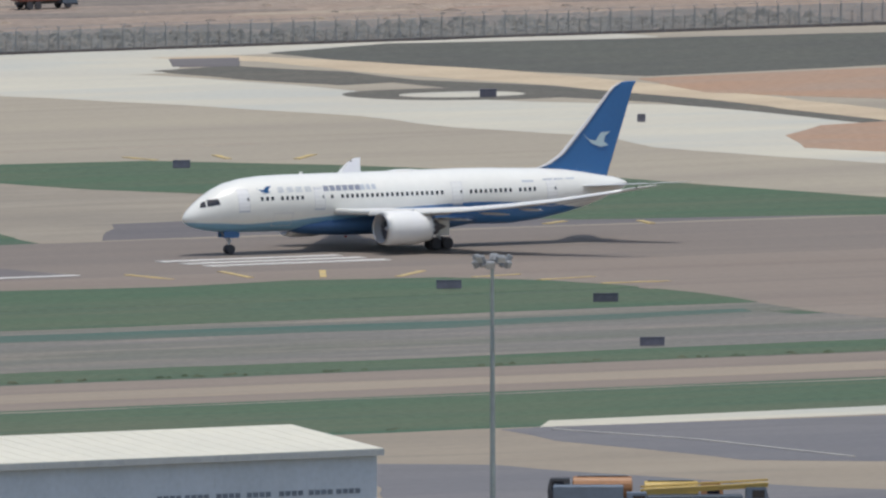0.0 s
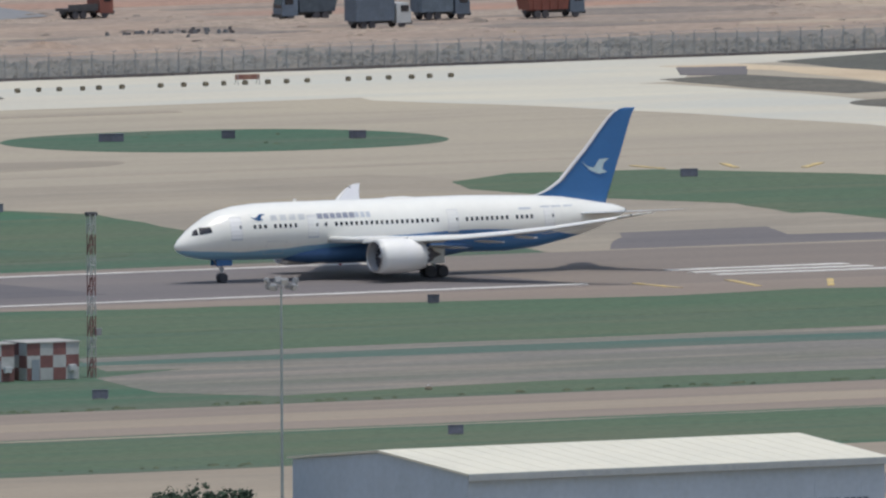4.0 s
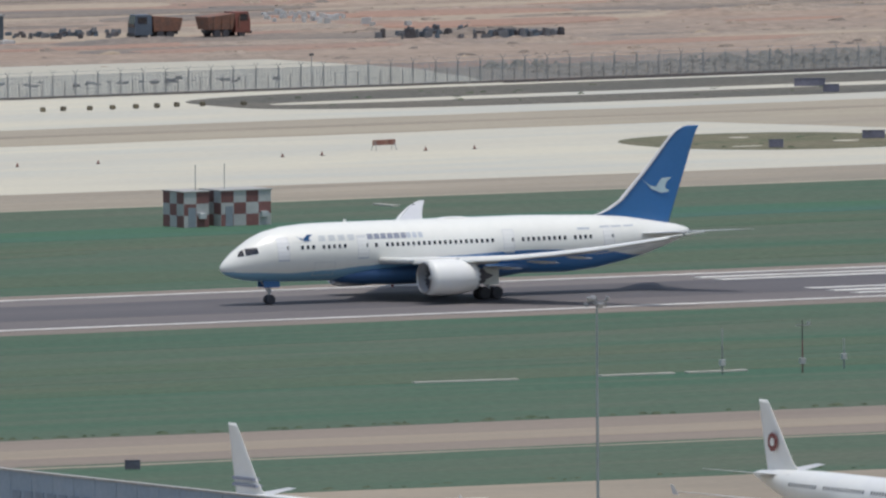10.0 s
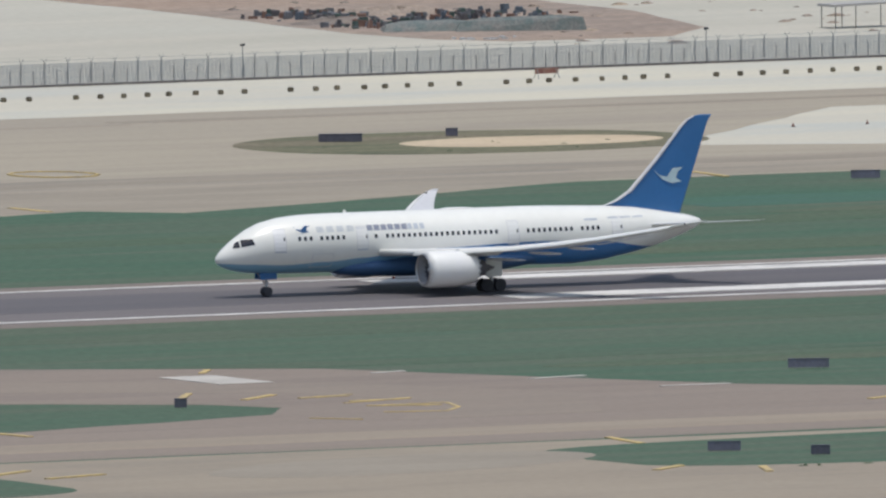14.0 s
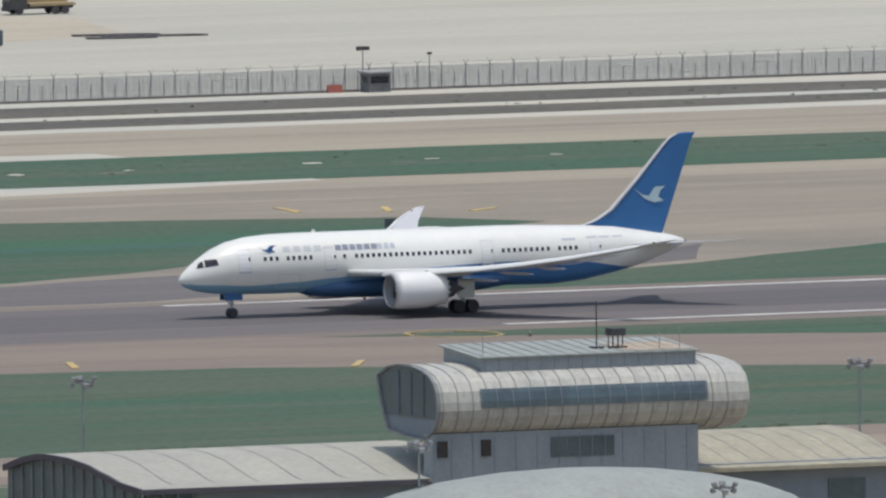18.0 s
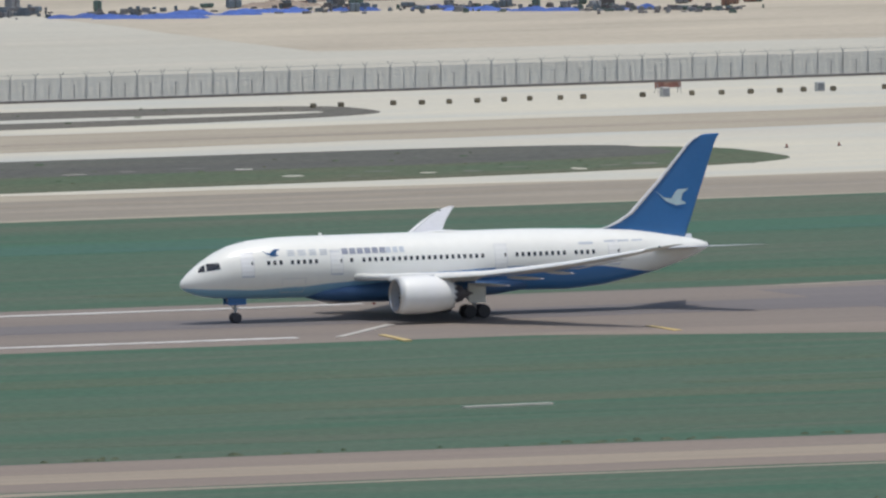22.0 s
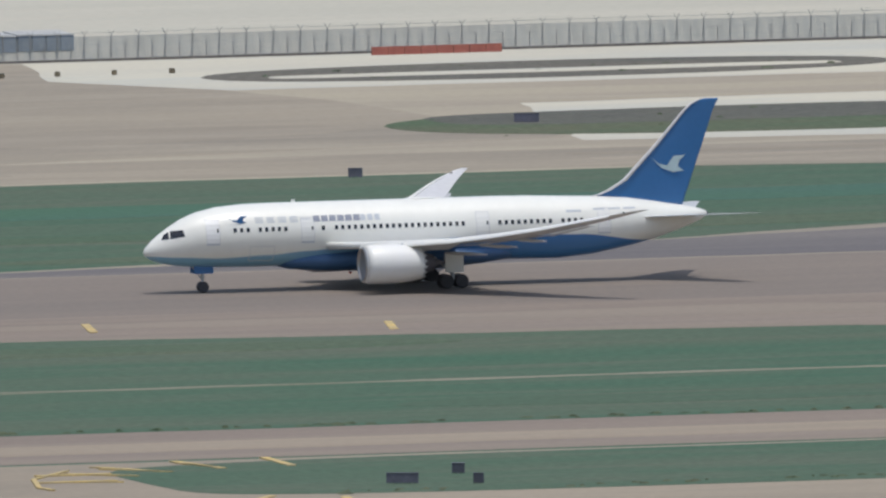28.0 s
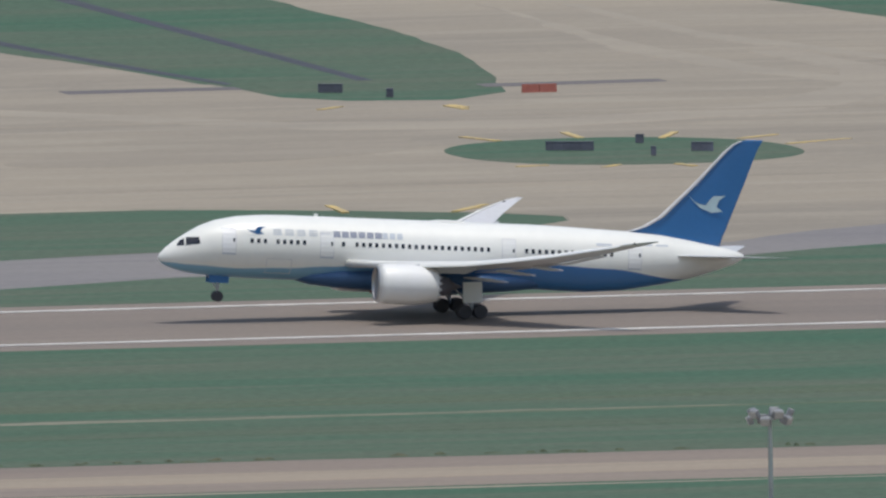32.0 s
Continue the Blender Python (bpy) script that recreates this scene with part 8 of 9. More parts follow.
        for c in (((b - 2.05, 4.15), (b - 1.5, 3.98), (b - 1.62, 4.4), (b - 2.05, 4.62)), ((b - 2.75, 4.25), (b - 2.12, 4.18), (b - 2.12, 4.64), (b - 2.7, 4.72))):
            part("cockpit_window", patch(sec, c, side, 0.03, 2, 2), ob, GLASS_DARK)
        if band_mat:
            part("body_stripe", patch(sec, ((a + 13, 2.75), (b - 0.3, 2.75), (b - 0.3, 3.55), (a + 10.5, 3.7)), side, 0.018, 40, 2), ob, band_mat, label="dark blue stripe along the body")
            for i in range(16):
                x = a + 21.5 + 0.62 * i
                if i not in (6,):
                    part("name_bar", patch(sec, ((x, 4.65), (x + 0.4, 4.65), (x + 0.4, 5.0), (x, 5.0)), side, 0.02, 1, 1), ob, LETTER_GREY)
            for i in range(6):
                x = b - 13 + 1.1 * i
                part("name_bar", patch(sec, ((x, 4.6), (x + 0.8, 4.6), (x + 0.8, 5.15), (x, 5.15)), side, 0.02, 1, 1), ob, LETTER_GREY)
    part("nose_gear_leg", rod((b - 5.0, 0, 0.4), (b - 5.0, 0, 2.2), 0.1), ob, AIR_GREY)
    for k in (-0.25, 0.25):
        gear_wheel(ob, b - 5.0, k, 0.42, 0.24)
    return ob


taxiing = narrowbody("taxiing_airliner", pose(850, 3697, 0.06), 44.5, "white single-aisle airliner with blue tail taxiing", AIR_BLUE, AIR_WHITE, emblem=EMBLEM_DULL, leaf=AIR_NAVY, band_mat=AIR_NAVY)
narrowbody("parked_airliner", pose(1786.9, 3145.7, 0.04, 0, 0, -90), 39.5, "white parked airliner with a dark red tail emblem", AIR_WHITE, AIR_WHITE, emblem=EMBLEM_RED)
narrowbody("parked_airliner", pose(1728.6, 3143.5, 0.04, 0, 0, -92), 39.5, "white parked airliner with dark bands on its fin", AIR_WHITE, AIR_WHITE, bands=True)
narrowbody("parked_airliner", pose(1107.7, 3137.9, 0.04, 0, 0, -90), 39.5, "white parked airliner with a red tail", AIR_RED, AIR_WHITE, rear_mat=AIR_RED)
narrowbody("parked_airliner", pose(731.6, 3101.2, 0.04, 0, 0, -88), 39.5, "white parked airliner with a plain white fin", AIR_WHITE, AIR_WHITE)
narrowbody("parked_airliner", pose(783.5, 3095.2, 0.04, 0, 0, -91), 39.5, "white parked airliner with a dark blue fin", AIR_NAVY, AIR_WHITE, emblem=SIGNAL_YELLOW)

# ---- vehicles ----


def road_wheels(ob, xs, half, r=0.5, w=0.3):
    for x in xs:
        for s in (-1, 1):
            t, h = wheel(r, w, 14)
            ty = part("wheel", t, ob, TYRE, pose(x, s * half, r))
            part("hub", h, ty, POST_GREY)


def truck(x, y, turn, cab_mat, load, label, length=8.5, z=0.04, group="service trucks"):
    """A lorry, its cab to +x. load: 'tank', 'tipper', 'flat', 'box', 'stairs' or 'crane', and its colour."""
    kind, mat = load
    L = length
    ob = thing("truck", pose(x, y, z, 0, 0, turn), label, "truck", group)
    part("chassis", box(-L / 2, L / 2 - 0.4, -0.45, 0.45, 0.6, 0.95), ob, CHASSIS)
    cab = part("cab", loft([[(L / 2 - 2.1, -1.2, 0.6), (L / 2, -1.2, 0.6), (L / 2, 1.2, 0.6), (L / 2 - 2.1, 1.2, 0.6)], [(L / 2 - 2.1, -1.2, 1.9), (L / 2, -1.2, 1.9), (L / 2, 1.2, 1.9), (L / 2 - 2.1, 1.2, 1.9)], [(L / 2 - 2.1, -1.1, 2.95), (L / 2 - 0.25, -1.1, 2.95), (L / 2 - 0.25, 1.1, 2.95), (L / 2 - 2.1, 1.1, 2.95)]]), ob, cab_mat)
    for s in (-1, 1):
        part("side_window", box(L / 2 - 1.5, L / 2 - 0.35, s * 1.19 - 0.04, s * 1.19 + 0.04, 1.95, 2.7), cab, GLASS_DARK)
    part("windscreen", loft([[(L / 2 - 0.05, -1.08, 1.5), (L / 2 + 0.03, -1.08, 1.5), (L / 2 + 0.03, 1.08, 1.5), (L / 2 - 0.05, 1.08, 1.5)], [(L / 2 - 0.05, -1.08, 1.92), (L / 2 + 0.03, -1.08, 1.92), (L / 2 + 0.03, 1.08, 1.92), (L / 2 - 0.05, 1.08, 1.92)], [(L / 2 - 0.3, -1.0, 2.8), (L / 2 - 0.18, -1.0, 2.8), (L / 2 - 0.18, 1.0, 2.8), (L / 2 - 0.3, 1.0, 2.8)]]), cab, GLASS_DARK)
    part("bumper", box(L / 2, L / 2 + 0.15, -1.2, 1.2, 0.4, 0.8), cab, CHASSIS)
    e = L / 2 - 2.4
    if kind == "tank":
        part("tank", moved(turned([(-L / 2, 0.4), (-L / 2 + 0.1, 1.05), (e, 1.05), (e + 0.1, 0.4)], 18), pose(0, 0, 2.05)), ob, mat, smooth=False)
        part("catwalk", box(-L / 2 + 0.4, e - 0.4, -0.3, 0.3, 3.1, 3.2), ob, POST_GREY)
    elif kind == "tipper":
        part("tipper_body", loft([[(-L / 2, -1.15, 1.0), (e, -1.15, 1.0), (e, 1.15, 1.0), (-L / 2, 1.15, 1.0)], [(-L / 2 - 0.3, -1.3, 2.5), (e + 0.2, -1.3, 2.8), (e + 0.2, 1.3, 2.8), (-L / 2 - 0.3, 1.3, 2.5)]]), ob, mat)
        for k in range(4):
            part("body_rib", box(-L / 2 + 0.5 + 1.2 * k, -L / 2 + 0.65 + 1.2 * k, -1.34, -1.15, 1.1, 2.5), ob, mat)
    elif kind == "box":
        part("box_body", box(-L / 2, e, -1.25, 1.25, 0.95, 3.6, 0.08), ob, mat)
    elif kind == "stairs":
        part("stair_flight", loft([[(e, -0.75, 1.0), (e, 0.75, 1.0), (e, 0.75, 1.3), (e, -0.75, 1.3)], [(-L / 2 - 0.6, -0.75, 3.3), (-L / 2 - 0.6, 0.75, 3.3), (-L / 2 - 0.6, 0.75, 3.6), (-L / 2 - 0.6, -0.75, 3.6)]]), ob, CHASSIS)
        part("platform", box(-L / 2 - 1.6, -L / 2 - 0.5, -0.85, 0.85, 3.4, 3.6), ob, POST_GREY)
        part("body_box", box(-L / 2, e, -1.05, 1.05, 0.95, 1.6, 0.05), ob, mat)
        for s in (-1, 1):
            part("handrail", rod((e, s * 0.8, 2.2), (-L / 2 - 0.6, s * 0.8, 4.5), 0.05, 5), ob, POST_GREY)
            part("platform_post", rod((-L / 2 - 1.5, s * 0.8, 3.6), (-L / 2 - 1.5, s * 0.8, 4.7), 0.05, 5), ob, POST_GREY)
        part("canopy", loft([[(-L / 2 - 0.9, -0.35, 4.3), (-L / 2 - 0.5, -0.35, 4.3), (-L / 2 - 0.5, 0.35, 4.3), (-L / 2 - 0.9, 0.35, 4.3)], [(-L / 2 - 0.7, 0.2, 5.4), (-L / 2 - 0.65, 0.2, 5.4), (-L / 2 - 0.65, 0.25, 5.4), (-L / 2 - 0.7, 0.25, 5.4)]]), ob, mat)
        part("roof_visor", box(L / 2 - 2.2, L / 2 + 0.15, -1.25, 1.25, 2.95, 3.1), cab, mat)
    elif kind == "belt":
        part("dark_body", box(-L / 2, e, -1.2, 1.2, 0.95, 2.2, 0.06), ob, VEHICLE_BLUE)
        part("belt_frame", loft([[(-L / 2, -0.7, 2.25), (-L / 2, 0.7, 2.25), (-L / 2, 0.7, 2.75), (-L / 2, -0.7, 2.75)], [(L / 2, -0.7, 2.95), (L / 2, 0.7, 2.95), (L / 2, 0.7, 3.35), (L / 2, -0.7, 3.35)]]), ob, mat)
        for s in (-1, 1):
            part("side_rail", rod((-L / 2, s * 0.75, 3.0), (L / 2, s * 0.75, 3.6), 0.05, 5), ob, mat)
    else:
        part("flat_bed", box(-L / 2, e, -1.2, 1.2, 0.95, 1.25), ob, mat)
        part("tailboard", box(-L / 2, e, -1.22, -1.16, 1.25, 1.75), ob, mat)
        if kind == "crane":
            part("crane_column", rod((e - 0.7, 0, 1.2), (e - 0.7, 0, 3.3), 0.28, 8), ob, CHASSIS)
            part("crane_arm", rod((e - 0.7, 0, 3.3), (e - 3.2, 0, 4.4), 0.2, 6), ob, DULL_RED)
            part("crane_jib", rod((e - 3.2, 0, 4.4), (e - 5.0, 0, 3.0), 0.14, 6), ob, DULL_RED)
    road_wheels(ob, (L / 2 - 1.2, -L / 2 + 1.2, -L / 2 + 2.4), 1.0)
    return ob


def car(x, y, turn, mat, roof_mat, label, z=0.04):
    ob = thing("car", pose(x, y, z, 0, 0, turn), label, "car", "service cars")
    body = part("body", loft([[(-2.2, s * 0.85, 0.4), (2.2, s * 0.85, 0.4)][::s] for s in (1, -1)] and [[(-2.2, -0.88, 0.35), (2.25, -0.88, 0.35), (2.25, 0.88, 0.35), (-2.2, 0.88, 0.35)], [(-2.25, -0.92, 0.95), (2.3, -0.9, 0.8), (2.3, 0.9, 0.8), (-2.25, 0.92, 0.95)], [(-2.15, -0.86, 1.05), (1.2, -0.86, 1.05), (1.2, 0.86, 1.05), (-2.15, 0.86, 1.05)]]), ob, mat)
    part("cabin", loft([[(-2.1, -0.84, 1.05), (0.95, -0.84, 1.05), (0.95, 0.84, 1.05), (-2.1, 0.84, 1.05)], [(-1.75, -0.7, 1.62), (0.1, -0.7, 1.62), (0.1, 0.7, 1.62), (-1.75, 0.7, 1.62)]]), ob, GLASS_DARK)
    part("roof", box(-1.8, 0.15, -0.72, 0.72, 1.6, 1.7, 0.04), ob, roof_mat)
    part("light_bar", box(-0.7, -0.4, -0.5, 0.5, 1.7, 1.82, 0.03), ob, SIGNAL_ORANGE)
    for x0 in (-1.78, -0.75, 0.35):
        for s in (-1, 1):
            part("pillar", rod((x0 - (0.25 if x0 < -1 else 0), s * 0.85, 1.05), (x0 + (0.05 if x0 < 0.3 else -0.3), s * 0.71, 1.62), 0.05, 4), body, mat)
    road_wheels(ob, (1.4, -1.4), 0.8, 0.34, 0.22)


def digger(x, y, turn, mat, label, z=0.0):
    ob = thing("excavator", pose(x, y, z, 0, 0, turn), label, "excavator", "excavators")
    for s in (-1, 1):
        part("track", loft([[(-1.7, s * 1.15 - 0.3, 0.3), (-1.7, s * 1.15 + 0.3, 0.3), (-1.4, s * 1.15 + 0.3, 0.8), (-1.4, s * 1.15 - 0.3, 0.8)], [(1.7, s * 1.15 - 0.3, 0.3), (1.7, s * 1.15 + 0.3, 0.3), (1.4, s * 1.15 + 0.3, 0.8), (1.4, s * 1.15 - 0.3, 0.8)]]), ob, CHASSIS)
        part("track_sole", box(-1.5, 1.5, s * 1.15 - 0.32, s * 1.15 + 0.32, 0.0, 0.3), ob, CHASSIS)
    part("upper_body", box(-1.9, 1.2, -1.25, 1.25, 0.95, 2.1, 0.15), ob, mat)
    cab = part("cab", box(0.1, 1.5, 0.25, 1.3, 1.4, 2.95, 0.12), ob, mat)
    part("cab_window", box(0.3, 1.53, 0.22, 1.2, 1.9, 2.75), cab, GLASS_DARK)
    part("counterweight", box(-2.4, -1.85, -1.2, 1.2, 1.0, 1.9, 0.2), ob, CHASSIS)
    part("boom", join(rod((1.1, -0.3, 1.8), (3.4, -0.3, 4.3), 0.24, 6), rod((3.4, -0.3, 4.3), (5.2, -0.3, 4.0), 0.22, 6)), ob, mat)
    part("dipper", rod((5.2, -0.3, 4.1), (6.0, -0.3, 1.3), 0.17, 6), ob, mat)
    part("bucket", loft([[(5.6, -0.8, 1.4), (6.3, -0.8, 1.2), (6.3, 0.2, 1.2), (5.6, 0.2, 1.4)], [(5.3, -0.8, 0.7), (5.9, -0.8, 0.2), (5.9, 0.2, 0.2), (5.3, 0.2, 0.7)]]), ob, CHASSIS)


truck(1950, 3121, 148, CHASSIS, ("tank", SIGNAL_ORANGE), "dark truck with an orange tank on the apron", 8)
truck(1939.2, 3101.8, -32, VEHICLE_BLUE, ("box", WALL_SHADE), "blue-grey box truck on the apron", 9)
truck(1953.6, 3110.2, -32, SIGNAL_ORANGE, ("tank", SIGNAL_YELLOW), "orange truck with a yellow tank on the apron", 7.5)
truck(1951.5, 3103.2, -30, VEHICLE_BLUE, ("belt", SIGNAL_YELLOW), "dark loader truck with a long yellow belt", 12)
car(1948, 3097, -30, VEHICLE_WHITE, VEHICLE_WHITE, "white service car on the apron"), car(1956.5, 3094.5, -28, VEHICLE_WHITE, SIGNAL_ORANGE, "white service car with an orange roof")
for x, y in ((764.2, 3224.5), (767.1, 3226.5), (770.8, 3230), (786.2, 3225), (788.6, 3224)):
    truck(x, y, -96 + (x * 3) % 12, VEHICLE_WHITE, ("stairs", VEHICLE_WHITE), "white boarding stairs truck with a dark windscreen", 6.0, group="stairs trucks")
car(795.1, 3234, 170, VEHICLE_WHITE, SIGNAL_YELLOW, "white service car with a yellow roof")
truck(777, 3231.5, 4, VEHICLE_BLUE, ("flat", CRATE), "low blue-grey baggage tug", 3.6), truck(784.6, 3231, -176, VEHICLE_WHITE, ("flat", CRATE), "small white flat truck", 4.4), truck(782, 3229.5, -96, VEHICLE_WHITE, ("tank", CRATE), "small white tank truck", 4.4)
# a brown work stand, a cabinet and low boxes at the apron's edge
ws = thing("work_stand", pose(815.3, 3229, 0.04), "brown lattice work stand at the apron's edge", "stand")
for x in (-1.2, 0.0, 1.2):
    for y in (-0.6, 0.6):
        part("upright", rod((x, y, 0), (x, y, 2.6 if x < 0 else 2.2), 0.06, 5), ws, RUST_RED)
for z in (0.5, 1.2, 1.9):
    part("deck", box(-1.3, 1.3, -0.7, 0.7, z, z + 0.1), ws, RUST_RED)
for z in (0.55, 1.25):
    for y in (-0.62, 0.62):
        part("brace", rod((-1.2, y, z), (1.2, y, z + 0.65), 0.04, 4), ws, RUST_RED)
part("top_rail", rod((-1.2, -0.6, 2.6), (0, -0.6, 2.2), 0.05, 4), ws, POST_GREY)
for x, y, w, h in ((825.1, 3234.1, 0.95, 1.25), (801.5, 3226.5, 1.6, 0.9), (807, 3228.5, 1.2, 0.7), (733.8, 3227.5, 1.0, 1.1), (748, 3227, 1.2, 1.0)):
    cb = thing("utility_cabinet", pose(x, y, 0.0), "small blue-grey cabinet with a pale lid", "cabinet", "utility cabinets")
    part("cabinet_body", box(-w / 2, w / 2, -0.35, 0.35, 0.0, h, 0.04), cb, WALL_SHADE)
    part("cabinet_lid", box(-w / 2 - 0.08, w / 2 + 0.08, -0.42, 0.42, h, h + 0.12, 0.03), cb, CHECK_WHITE)
    part("cabinet_door", box(-w * 0.35, w * 0.35, -0.38, -0.35, 0.15, h - 0.12), cb, WALL_GREY)
vanx = thing("high_loader", pose(1300.2, 3040, 0), "white high-lifted catering truck body", "truck")
part("lift_frame", join(rod((-2, -1, 0.5), (2, -1, 12.4), 0.15), rod((2, -1, 0.5), (-2, -1, 12.4), 0.15), rod((-2, 1, 0.5), (2, 1, 12.4), 0.15), rod((2, 1, 0.5), (-2, 1, 12.4), 0.15)), vanx, POST_GREY)
part("box_body", box(-2.4, 3.2, -1.3, 1.3, 12.4, 15.0, 0.3), vanx, VEHICLE_WHITE)
part("chassis", box(-3.2, 3.2, -1.2, 1.2, 0.4, 1.0), vanx, CHASSIS)
road_wheels(vanx, (-2, 2), 1.1)
# across the fence: the works yard
truck(1724.3, 3966.5, -3, DULL_RED, ("crane", CRATE), "dull red-cabbed flatbed truck with a folded crane", 10.5, group="works trucks")
truck(2166, 3980, 172, VEHICLE_BLUE, ("tipper", DULL_ORANGE), "blue-cabbed tipper truck with a dull orange body", 5.6, -0.28, group="works trucks")
truck(2175, 3979.5, 6, VEHICLE_RED, ("tipper", DULL_ORANGE), "dull orange tipper truck on bare earth", 5.8, -0.28, group="works trucks")
truck(2368, 3950, 5, VEHICLE_WHITE, ("box", VEHICLE_BLUE), "white and blue box truck on bare earth", 8, -0.28, group="works trucks"), truck(2398, 3960, 5, VEHICLE_BLUE, ("tipper", VEHICLE_RED), "dark tipper truck on bare earth", 8, -0.28, group="works trucks")
digger(2122, 3981, 165, VEHICLE_TEAL, "teal excavator with a raised arm on bare earth", -0.28), digger(2114, 3992, 20, VEHICLE_TEAL, "teal excavator at rest on bare earth", -0.28), digger(1664, 3989, 95, DULL_ORANGE, "orange excavator on the concrete yard", 0.02), digger(1690, 3992, 60, DULL_ORANGE, "orange excavator on the concrete yard", 0.02)
truck(1806, 4036, 178, CHASSIS, ("flat", FADED_YELLOW), "dark flatbed truck with a faded yellow bed", 8, 0.02, group="works trucks"), truck(2352, 3991, 10, VEHICLE_RED, ("flat", CHASSIS), "dull red flatbed truck on bare earth", 7, -0.28, group="works trucks"), truck(2385, 3964, 4, VEHICLE_BLUE, ("box", DULL_BLUE), "dark blue box truck on bare earth", 7, -0.28, group="works trucks"), truck(2371, 3972, 176, VEHICLE_BLUE, ("tipper", DULL_BLUE), "dark blue tipper truck on bare earth", 7, -0.28, group="works trucks")
hut = thing("site_hut", pose(2146, 3989, -0.3), "blue-grey corrugated site hut on bare earth", "hut")
part("cabin", box(-4, 4.2, -1.5, 1.5, 0, 2.9), hut, DULL_BLUE)
part("hut_roof", box(-4.2, 4.4, -1.7, 1.7, 2.9, 3.05), hut, POST_GREY)
for i in range(9):
    part("corrugation", box(-3.8 + 0.9 * i, -3.7 + 0.9 * i, -1.54, -1.5, 0, 2.9), hut, DULL_BLUE)
part("hut_door", box(-1.8, -0.9, -1.57, -1.5, 0, 2.1), hut, CRATE)
rnd = random.Random(11)


def crate(x, y, w, d, h, mat, label, z=0.0):
    ob = thing("crate", pose(x, y, z, 0, 0, rnd.uniform(-20, 20)), label, "crate", "yard crates")
    part("crate_body", box(-w / 2, w / 2, -d / 2, d / 2, 0.12, h, 0.04), ob, mat)
    part("skid", box(-w / 2 + 0.1, w / 2 - 0.1, -d / 2 + 0.1, d / 2 - 0.1, 0, 0.12), ob, BARK)
    part("strap", box(-0.06, 0.06, -d / 2 - 0.02, d / 2 + 0.02, 0.12, h + 0.02), ob, CHASSIS)


for x, y, k in ((1741, 3977, 0), (1745, 3977, 0), (1749.5, 3976, 1), (1751.5, 3976, 1), (1753, 3976, 1), (1755.8, 3977, 0), (1758.5, 3975.5, 2), (1760.5, 3975.5, 2), (1766.5, 3976.5, 0), (1772, 3977.5, 1), (1774, 3977, 1), (1694, 3979.5, 1), (1697, 3978.5, 2), (1699.6, 3977, 1), (1703, 3978, 1), (1707, 3978.5, 1), (1710, 3977, 1), (1713.3, 3977, 2), (1716, 3978, 1)):
    crate(x, y, rnd.uniform(1.2, 2.2), 1.4, rnd.uniform(1.3, 2.0), (CRATE, DULL_BLUE, CRATE)[k], "stacked grey-blue crate in the works yard")
for i in range(60):
    x = rnd.uniform(1662, 1722)
    crate(x, 4008 + (1690 - x) * 0.2 + rnd.uniform(-7, 14), rnd.uniform(0.9, 2.4), rnd.uniform(0.9, 1.6), rnd.uniform(0.6, 2.1), (CRATE, DULL_BLUE, RUST_RED, DULL_BLUE, CHASSIS, DULL_TEAL)[i % 6], "heap of stored building material in the yard")
for i in range(44):
    x = rnd.uniform(1552, 1640)
    crate(x, 4018 + (1595 - x) * 0.45 + rnd.uniform(-2, 14), rnd.uniform(0.6, 1.6), rnd.uniform(0.6, 1.4), rnd.uniform(0.4, 1.3), (CRATE, DULL_BLUE, RUST_RED, CHASSIS, DULL_BLUE, DULL_TEAL)[i % 6], "small crate of building material in the yard")
for x, y, w, d, turn in ((1569, 4017, 13, 3.0, -24), (1577, 4020, 12, 2.6, -22), (1585, 4021, 9, 2.4, -30), (1563, 4022, 8, 2.4, -18), (1594, 4019, 6, 2.0, -28), (1606, 4012, 8, 2.4, -32), (1612, 4007, 8, 2.2, -30), (1603, 4018, 5, 2.0, -20), (1622, 4004, 4, 1.6, -25), (1076, 3928, 9, 4, 0), (1083, 3921, 5, 4, 0)):
    t = thing("tarpaulin_heap", pose(x, y, 0.0, 0, 0, turn), "flat heap of material under a blue tarpaulin", "tarpaulin", "blue tarpaulins")
    h = 0.55 if x > 1100 else 2.4
    vs, fs = [], []
    for j in range(6):
        for i in range(17):
            u, v = i / 16, j / 5
            e = math.sin(math.pi * u) ** 0.3 * math.sin(math.pi * v) ** 0.5 if 0 < u < 1 and 0 < v < 1 else 0
            vs.append(((u - 0.5) * w, (v - 0.5 + 0.3 * noise.noise((u * 5, x, v))) * d, 0.02 + h * e * max(0.12, 0.6 + 1.1 * noise.noise((u * w * 0.5 + x, v * 3, 0)))))
    for j in range(5):
        for i in range(16):
            fs.append((j * 17 + i, j * 17 + i + 1, (j + 1) * 17 + i + 1, (j + 1) * 17 + i))
    part("tarpaulin", (vs, fs), t, TARP_BLUE)
for k in range(3):
    st = thing("pallet_stack", pose(1089 + 6.4 * k, 3889.5 + 0.6 * k, 0.0, 0, 0, -4), "long stack of wrapped boxes with pale tops", "pallet stack", "wrapped stacks")
    for i in range(4):
        part("wrapped_box", box(-2.9 + 1.5 * i, -1.5 + 1.5 * i, -4, 4, 0.1, 1.7, 0.08), st, CRATE_BLUE)
        part("box_lid", box(-2.95 + 1.5 * i, -1.48 + 1.5 * i, -4.05, 4.05, 1.7, 1.82, 0.04), st, CHECK_WHITE)
sh = thing("shelter", pose(2059.2, 3926.5, 0), "open shelter with a grey flat roof on thin posts", "shelter")
